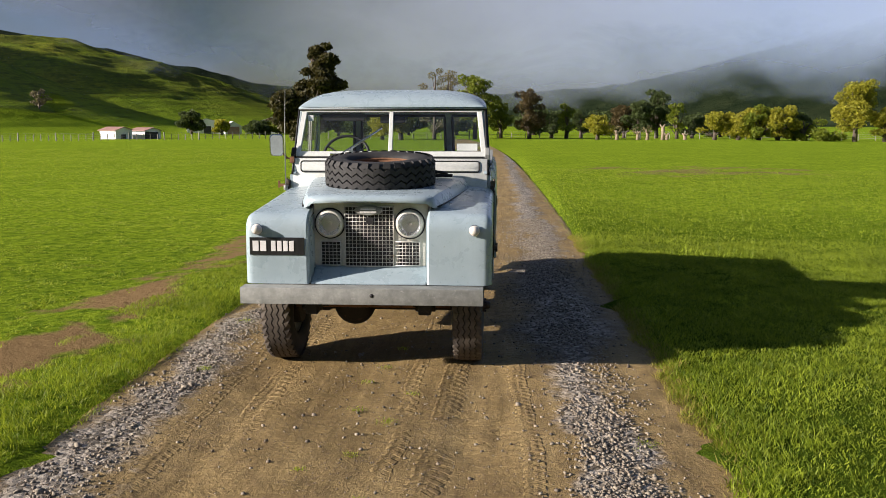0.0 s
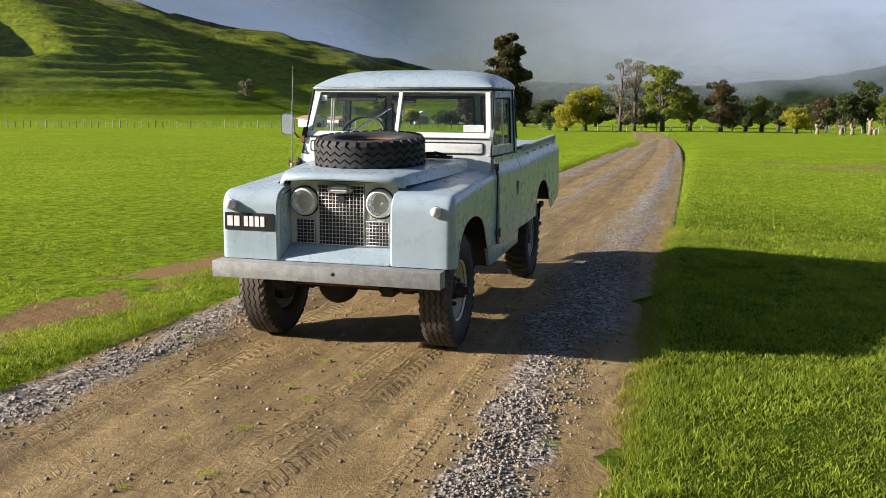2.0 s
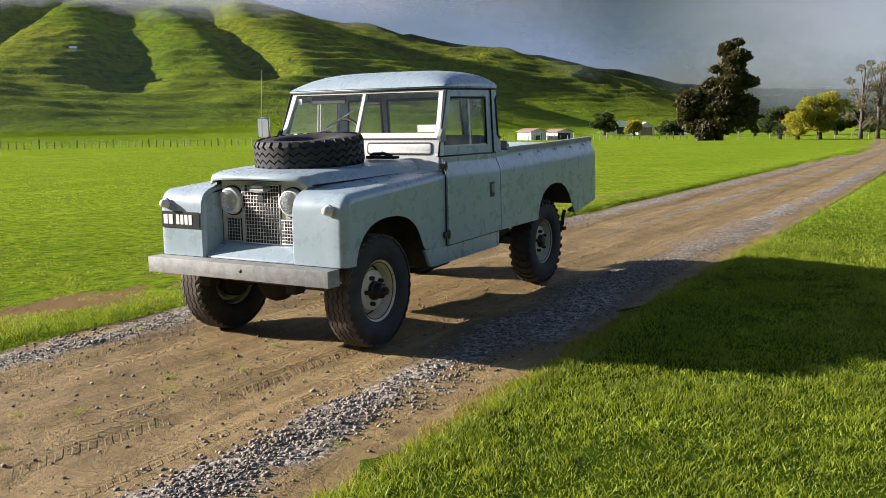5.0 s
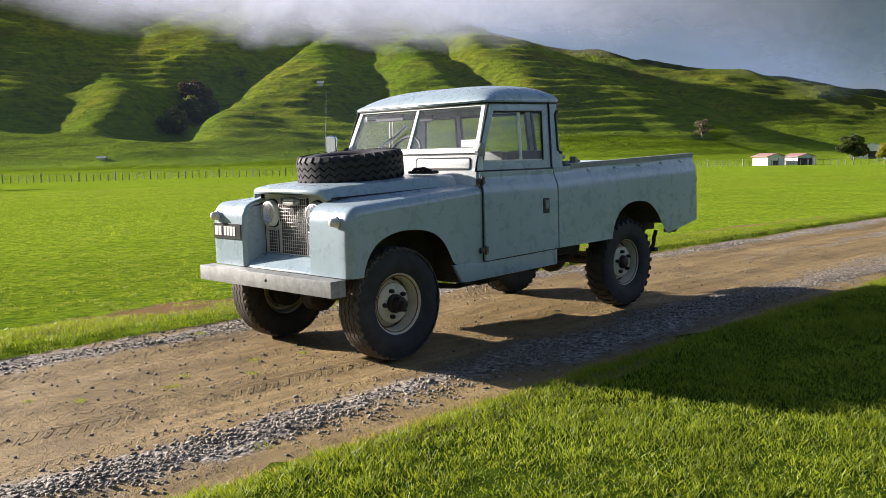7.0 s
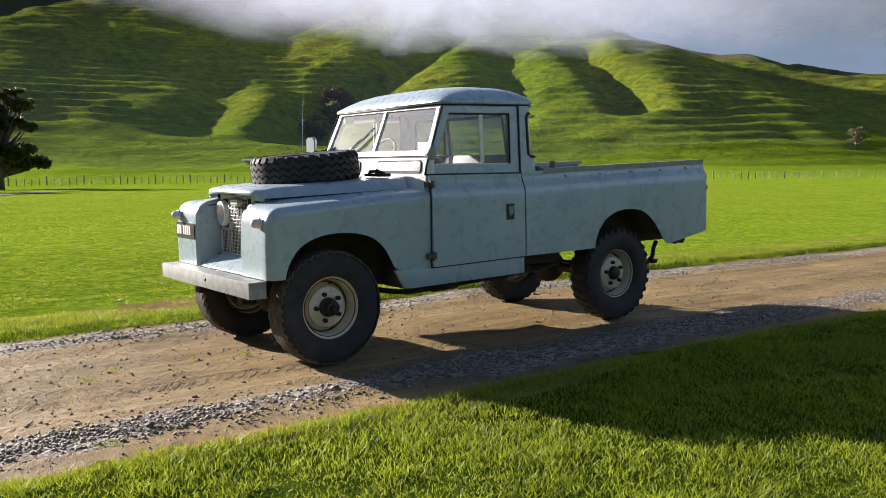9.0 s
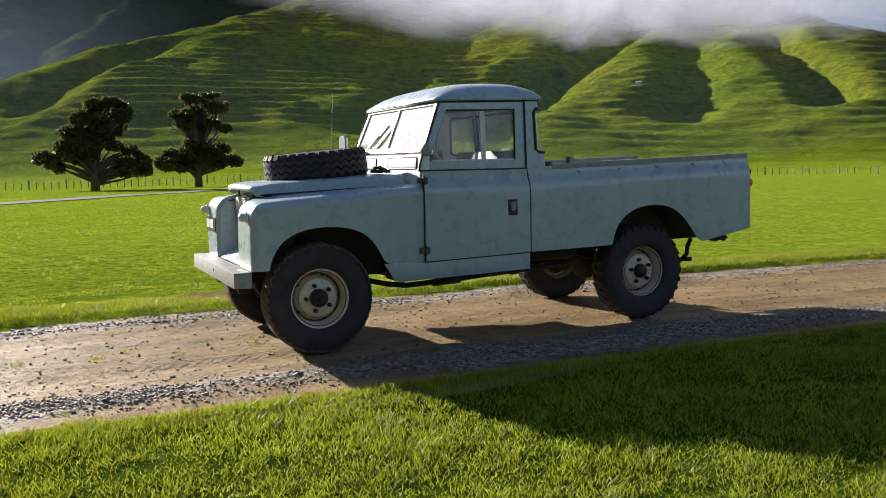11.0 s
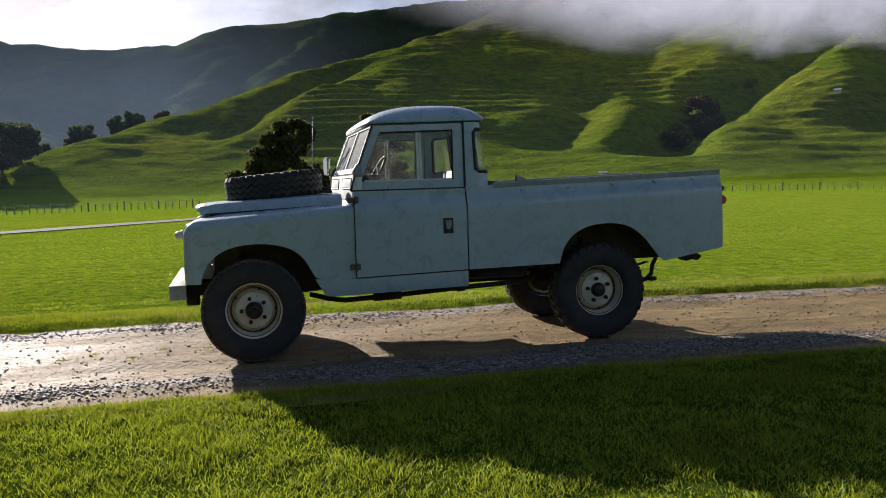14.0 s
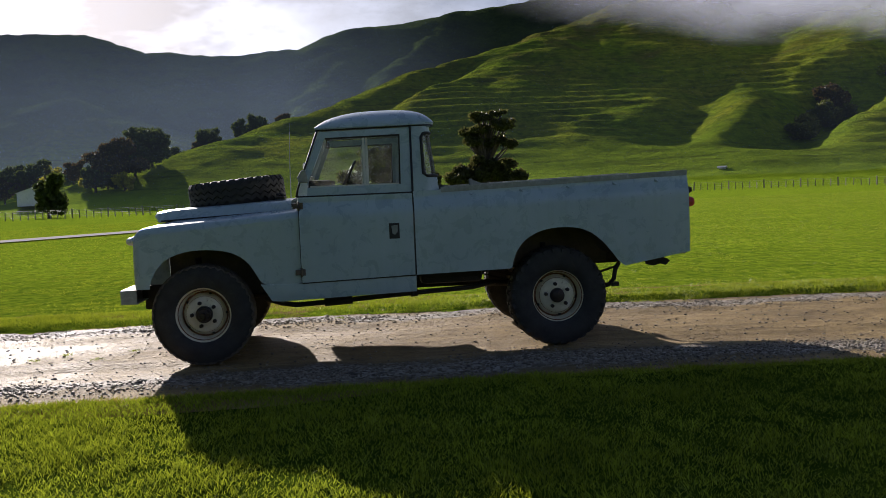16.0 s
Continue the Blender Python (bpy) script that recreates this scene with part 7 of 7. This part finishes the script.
for i, (az, r, wd, ht, kind, tp) in enumerate(ROW_LEFT + ROW_RIGHT + ROW_BACK):
    label, mat = WORDS[kind]
    low = 0.25 * ht if tp > 0.25 else 0.12 * ht
    nb = 16 if wd < 7 else 24
    tree("tree", bearing(az, r), lumps(nb, wd, low, ht - wd * 0.14, 400 + i, (0.10, 0.19), tp), 0.22 + wd * 0.015, mat, label, 400 + i, (0.12 if kind == "twig" else 0.17) if r < 200 else 0.32, 300 if r < 200 else 190, group="trees round the paddock")

# pollarded pale trunks by the far fence
for az, h in ((6.4, 1.2), (7.7, 1.1), (8.3, 1.3), (9.25, 2.2), (9.5, 0.8), (10.6, 0.7)):
    x, y = bearing(az, 150)
    z = land_at(x, y)
    root = tagged(empty("tree_stump", (x, y, z)), "pale lopped tree trunk with cut limbs", "stump", "lopped trunks")
    bm = BM()
    tube(bm, [(0, 0, -0.2), (0.05, 0, h * 0.5), (0.0, 0.1, h)], [0.36, 0.26, 0.30], 8)
    for k in range(3):
        a = k * 2.1 + az
        tube(bm, [(0, 0, h * 0.85), (0.5 * math.cos(a), 0.5 * math.sin(a), h + 0.35)], [0.17, 0.11], 6)
    part("trunk", bm, M_paletrunk, root)
    if 1.0 < h < 1.4:
        leaf_cloud("twigs", [(0, 0, h + 0.4, 0.9, 0.9, 0.7)], 60, 0.2, M_twig, root, int(az * 10))

# dark trees on the low ridge and by the farm to the west
WEST = [(-93.4, 318, 7, 7), (-95.3, 312, 9, 10), (-96.2, 310, 8, 9), (-98.2, 305, 9, 9), (-99.0, 302, 6, 6), (-100.2, 298, 7, 7), (-101.6, 250, 13, 12), (-102.6, 240, 9, 9), (-103.6, 235, 13, 13), (-104.9, 230, 7, 7), (-107.3, 165, 7, 8), (-109, 260, 12, 11), (-111, 260, 12, 10), (-113, 255, 13, 11), (-115, 255, 13, 12), (-106.0, 300, 9, 9)]
for i, (az, r, wd, ht) in enumerate(WEST):
    wd, ht = wd * 0.92, ht * 0.9
    tree("tree", bearing(az, r), shatter(lumps(10, wd, ht * 0.28, ht - wd * 0.12, 600 + i, (0.2, 0.3), 0.3), 3, i, 0.72), 0.3, M_darkleaf if i % 4 else M_brownleaf, "dark tree silhouetted on the low ridge", 600 + i, 0.48, 80, group="trees on the western ridge")


# mixed hedge trees round the long shed
for i, (az, r, wd, ht, kind) in enumerate(((-103.2, 225, 6, 5, "willow"), (-104.2, 232, 6, 4, "darkleaf"), (-105.2, 238, 5, 4.5, "willow"), (-106.2, 262, 7, 7, "brownleaf"), (-107.4, 264, 6, 7.5, "willow"), (-108.6, 266, 7, 8, "brownleaf"), (-110, 262, 7, 7, "leafy"), (-111.5, 262, 7, 7, "willow"))):
    tree("tree", bearing(az, r), shatter(lumps(9, wd, 0.25 * ht, ht - wd * 0.12, 700 + i, (0.18, 0.28), 0.3), 3, 50 + i, 0.62), 0.2, WORDS[kind][1], "hedge tree beside the long shed", 700 + i, 0.4, 90, group="hedge round the shed")


# ---- fences ----
def build_fence(label, az0, az1, r0, r1, step, height=1.15):
    f = tagged(empty("fence"), label, "fence")
    length = radians(abs(az1 - az0)) * (r0 + r1) / 2
    n = int(length / step)
    bm = BM()
    prism(bm, [(-0.06, -0.05), (0.05, -0.06), (0.06, 0.05), (-0.05, 0.06)], "z", -0.3, 1.0, 0.0)
    me = bpy.data.meshes.new("post")
    bm.to_mesh(me)
    bm.free()
    me.materials.append(M_post)
    rng = random.Random(int(az0 * 7))
    line = []
    for i in range(n + 1):
        t = i / n
        x, y = bearing(az0 + (az1 - az0) * t, r0 + (r1 - r0) * t)
        z = land_at(x, y)
        line.append((x, y, z))
        o = new("post", me)
        o.parent = f
        k = 1.25 if i % 5 == 0 else rng.uniform(0.9, 1.02)
        o.matrix_world = Matrix.LocRotScale((x, y, z), Euler((rng.uniform(-0.05, 0.05), rng.uniform(-0.05, 0.05), rng.uniform(0, 1.5))), (1.5 if i % 5 == 0 else 1.0, 1.5 if i % 5 == 0 else 1.0, height * k))
    for hz in (0.3, 0.6, 0.9, 1.1):
        bm = BM()
        tube(bm, [(x, y, z + hz * height) for x, y, z in line[::3] + [line[-1]]], 0.012, 3, caps=False)
        part("wire", bm, M_galv, f)
    return f


build_fence("long wooden post and wire fence along the foot of the hills", -112, -15, 140, 182, 1.15, 1.2)
build_fence("post and wire fence across the end of the paddock", -12, 27, 168, 162, 2.6)


# ---- farm buildings ----
def shed(at, turn, w, d, h, rise, roof_mat, label, doors=(), windows=()):
    x, y = at
    root = tagged(empty("shed", (0, 0, 0)), label, "shed")
    bm = BM()
    prism(bm, [(-w / 2, -0.3), (w / 2, -0.3), (w / 2, h), (0, h + rise), (-w / 2, h)], "y", -d / 2, d / 2)
    part("wall", bm, M_housewhite, root)
    for s in (-1, 1):
        bm = BM()
        e = 0.35
        q = [(s * (w / 2 + e), h - e * rise / (w / 2)), (0, h + rise), (0, h + rise + 0.10), (s * (w / 2 + e), h + 0.10 - e * rise / (w / 2))]
        prism(bm, q, "y", -d / 2 - 0.3, d / 2 + 0.3)
        part("roof", bm, roof_mat, root, "corrugated iron roof slope")
    for a, b, top, mat in doors:
        bm = BM()
        box(bm, a, b, -d / 2 - 0.05, -d / 2 + 0.05, -0.2, top)
        part("door", bm, mat, root)
    for a, b, z0, z1 in windows:
        bm = BM()
        box(bm, w / 2 - 0.05, w / 2 + 0.05, a, b, z0, z1)
        win = part("window", bm, M_dark, root)
    root.matrix_world = pose(x, y, land_at(x, y), 0, 0, turn)
    return root


shed(bearing(-24.6, 200), 62, 4.2, 5.0, 1.9, 0.6, M_roofred, "white gabled farm shed with a red iron roof", ((-0.8, 0.4, 1.0, M_dark),), ((-2.2, -1.2, 0.2, 1.5), (1.4, 2.4, 0.2, 1.5)))
shed(bearing(-22.9, 203), 62, 4.2, 4.8, 1.8, 0.55, M_roofred, "white open-fronted shed with a red iron roof", ((-2.2, 1.4, 1.5, M_dark),), ((-1.8, -0.8, 0.2, 1.4),))
shed(bearing(-19.0, 262), 20, 11.0, 7.5, 2.4, 1.6, M_roofgrey, "pale low farmhouse with a grey roof", ((-1.0, 1.0, 2.0, M_dark),), ((-2, -0.6, 0.8, 2.0),))
shed(bearing(-17.5, 258), 25, 4.5, 5.0, 2.2, 1.3, M_housewhite, "small white garage with a red door", ((-1.6, 1.6, 2.1, M_roofred),))
shed(bearing(-15.0, 275), 15, 13.0, 8.0, 2.6, 2.2, M_roofgrey, "grey-roofed farmhouse among hedges", (), ((-2, -0.6, 0.8, 2.0),))
shed(bearing(-13.2, 280), 15, 12.0, 8.0, 2.4, 1.5, M_roofgrey, "long low farm building", ((-3, 3, 2.2, M_dark),))
shed(bearing(-108.2, 232), -72, 8.0, 20.0, 2.8, 1.4, M_roofgrey, "long shed with a shining iron roof among trees", ())
shed(bearing(-65.6, 192), -40, 0.6, 1.3, 0.35, 0.14, M_roofgrey, "low white stock shelter at the foot of the spur", ())
shed(on_slope(-52.3, 4.5), -40, 1.2, 1.4, 0.8, 0.3, M_roofgrey, "small hut high on the spur", ())


# ---- low cloud lying on the hills ----
def cloud_material(name, density, scale, stretch, bright):
    m, nt, b = material(name)
    nt.nodes.remove(b)
    out = nt.nodes["Material Output"]
    uv = nt.nodes.new("ShaderNodeUVMap")
    uv.uv_map = "UVMap"
    sep = nt.nodes.new("ShaderNodeSeparateXYZ")
    link(nt, uv.outputs["UV"], sep.inputs[0])
    v = coords(nt, "Object", (1, 1, stretch))
    n1 = noise_tex(nt, v, scale, 8, 0.56, 0.5)
    n2 = noise_tex(nt, v, scale * 0.33, 4, 0.5)
    edge = mathn(nt, "ADD", sep.outputs["Y"], mathn(nt, "MULTIPLY", mathn(nt, "SUBTRACT", n1, 0.5), 0.34))
    rise = ramp(nt, edge, [(0.04, 0.0), (0.24, 1.0)])
    thin = ramp(nt, mathn(nt, "SUBTRACT", sep.outputs["Y"], mathn(nt, "MULTIPLY", mathn(nt, "SUBTRACT", n2, 0.5), 1.3)), [(0.55, 1.0), (1.0, 0.35)])
    ends = mathn(nt, "MULTIPLY", ramp(nt, sep.outputs["X"], [(0.0, 0.0), (0.14, 1.0)]), ramp(nt, sep.outputs["X"], [(0.9, 1.0), (1.0, 0.0)]))
    fac = mathn(nt, "MULTIPLY", mathn(nt, "MULTIPLY", mathn(nt, "MULTIPLY", rise, thin), ends), density)
    tr = nt.nodes.new("ShaderNodeBsdfTransparent")
    di = nt.nodes.new("ShaderNodeBsdfDiffuse")
    tl = nt.nodes.new("ShaderNodeBsdfTranslucent")
    shade = mixc(nt, ramp(nt, n1, [(0.3, 0.0), (0.7, 1.0)]), tuple(c * 0.72 for c in bright), bright)
    # duller tint away from the sun: lit and unlit cloud put into the colour
    shade = mixc(nt, ramp(nt, sep.outputs["X"], [(0.42, 0.0), (0.60, 1.0)]), shade, (0.37, 0.46, 0.68))
    link(nt, shade, di.inputs["Color"])
    link(nt, shade, tl.inputs["Color"])
    half = nt.nodes.new("ShaderNodeMixShader")
    half.inputs["Fac"].default_value = 0.5
    link(nt, di.outputs[0], half.inputs[1])
    link(nt, tl.outputs[0], half.inputs[2])
    mx = nt.nodes.new("ShaderNodeMixShader")
    link(nt, fac, mx.inputs["Fac"])
    link(nt, tr.outputs[0], mx.inputs[1])
    link(nt, half.outputs[0], mx.inputs[2])
    link(nt, mx.outputs[0], out.inputs["Surface"])
    return m


CLOUD_FOOT = [(-80, 9.4, 326), (-75, 8.4, 326), (-65, 6.9, 326), (-55, 6.0, 326), (-46, 5.5, 326), (-40, 5.5, 326), (-35, 4.6, 326), (-30, 4.4, 326), (-24, 3.4, 326), (-18, 1.4, 326), (-12, -0.8, 326), (-5, -1.0, 326), (5, -0.4, 326), (15, 0.6, 326), (25, 1.2, 326), (40, 2.4, 326), (80, 4, 326)]


def cloud_sheet(name, mat, label, foot, scale, top, lift=0.0):
    az = np.arange(foot[0][0], foot[-1][0] + 0.1, 1.0)
    A = np.array(foot)
    el0 = np.interp(az, A[:, 0], A[:, 1]) + lift
    rr = np.interp(az, A[:, 0], A[:, 2]) * scale
    vs = np.linspace(0, 1, 14)
    V, U = [], []
    for v in vs:
        el = np.radians(el0 + (top - el0) * v)
        V.append(np.stack([EYE[0] + rr * np.sin(np.radians(az)), EYE[1] + rr * np.cos(np.radians(az)), EYE[2] + rr * np.tan(el)], -1))
        U.append(np.stack([(az - az[0]) / (az[-1] - az[0]), np.full_like(az, v)], -1))
    V, U = np.array(V), np.array(U).reshape(-1, 2)
    n, m = V.shape[:2]
    i, j = np.meshgrid(np.arange(n - 1), np.arange(m - 1), indexing="ij")
    F = np.stack([i * m + j, i * m + j + 1, (i + 1) * m + j + 1, (i + 1) * m + j], -1).reshape(-1, 4)
    me = array_mesh(name, V.reshape(-1, 3), F)
    lay = me.uv_layers.new(name="UVMap")
    lay.data.foreach_set("uv", U[F.ravel()].astype(np.float32).ravel())
    ob = link_mesh(name, me, mat, smooth=True)
    ob.visible_shadow = False
    return tagged(ob, label, "cloud", kind="structure")


cloud_sheet("backdrop_cloud", cloud_material("low_cloud", 1.0, 0.013, 2.0, (0.74, 0.78, 0.94)), "ragged grey morning cloud lying on the hilltops", CLOUD_FOOT, 1.0, 26)
cloud_sheet("backdrop_cloud", cloud_material("low_cloud_wisps", 0.65, 0.022, 1.6, (0.70, 0.74, 0.90)), "thin wisps of mist in front of the hills", CLOUD_FOOT, 0.93, 22, 0.5)
HAZE_FOOT = [(-135, -1.0, 470), (-105, -1.0, 470), (-88, -1.0, 470), (-80, -1.0, 470)]


# blue translucent sheet colour stands in for the pale veil of hazy air
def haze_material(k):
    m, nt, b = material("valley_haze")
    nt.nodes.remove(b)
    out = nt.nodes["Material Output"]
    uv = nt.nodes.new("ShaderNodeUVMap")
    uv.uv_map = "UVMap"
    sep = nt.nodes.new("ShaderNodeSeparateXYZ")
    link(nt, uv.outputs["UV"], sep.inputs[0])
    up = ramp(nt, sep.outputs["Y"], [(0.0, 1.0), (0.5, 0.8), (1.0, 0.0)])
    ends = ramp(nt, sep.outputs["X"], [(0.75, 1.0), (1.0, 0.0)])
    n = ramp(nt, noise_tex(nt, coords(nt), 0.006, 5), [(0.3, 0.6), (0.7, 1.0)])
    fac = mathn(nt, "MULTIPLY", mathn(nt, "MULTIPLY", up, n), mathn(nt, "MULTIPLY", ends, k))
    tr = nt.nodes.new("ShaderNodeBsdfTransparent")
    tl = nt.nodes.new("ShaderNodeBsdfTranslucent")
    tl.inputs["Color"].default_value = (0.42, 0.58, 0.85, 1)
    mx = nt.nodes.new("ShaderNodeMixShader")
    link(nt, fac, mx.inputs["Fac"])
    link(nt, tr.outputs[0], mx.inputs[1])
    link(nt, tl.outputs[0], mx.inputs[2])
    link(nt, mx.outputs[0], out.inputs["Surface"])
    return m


cloud_sheet("backdrop_haze", haze_material(0.075), "added translucent blue sheet standing in for haze before the far range", HAZE_FOOT, 1.0, 13)
# added sheet that lightens the dark slopes of the near hills
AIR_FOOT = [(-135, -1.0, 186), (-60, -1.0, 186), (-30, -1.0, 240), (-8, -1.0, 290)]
cloud_sheet("backdrop_haze", haze_material(0.009), "added translucent sheet lightening the near hills as haze would", AIR_FOOT, 1.0, 12)
cloud_sheet("backdrop_haze", haze_material(0.003), "added faint translucent sheet standing in for haze in the western valley", HAZE_FOOT, 0.45, 10)


# ---- pale stony farm path across the western paddock ----
def build_path():
    pts = [(-26, -22), (-33, -14.4), (-39, -10.2), (-46, -6.5), (-56, -0.5), (-68, 6.7), (-84, 15), (-98, 22)]
    rows_v, n = [], 7
    for i, (x, y) in enumerate(pts):
        a, b = pts[max(i - 1, 0)], pts[min(i + 1, len(pts) - 1)]
        d = Vector((b[0] - a[0], b[1] - a[1])).normalized()
        rows_v.append([(x - d.y * w, y + d.x * w) for w in np.linspace(-1.5, 1.5, n)])
    bm = BM()
    fine = []
    for A, B in zip(rows_v, rows_v[1:]):
        for t in np.linspace(0, 1, 8, endpoint=False):
            fine.append([(p[0] + (q[0] - p[0]) * t, p[1] + (q[1] - p[1]) * t) for p, q in zip(A, B)])
    fine.append(rows_v[-1])
    grid(bm, [[(x, y, land_at(x, y) + 0.05) for x, y in r] for r in fine])
    ob = part("path", bm, M_path, None, smooth=True)
    return tagged(ob, "pale stony farm path crossing the paddock", "path", kind="structure")


M_path = surface("pale_path_gravel", (0.13, 0.12, 0.10), (0.22, 0.21, 0.19), 0.95, 0, 0.6, 9, 0.4, 0.02, spec=0.05)
build_path()
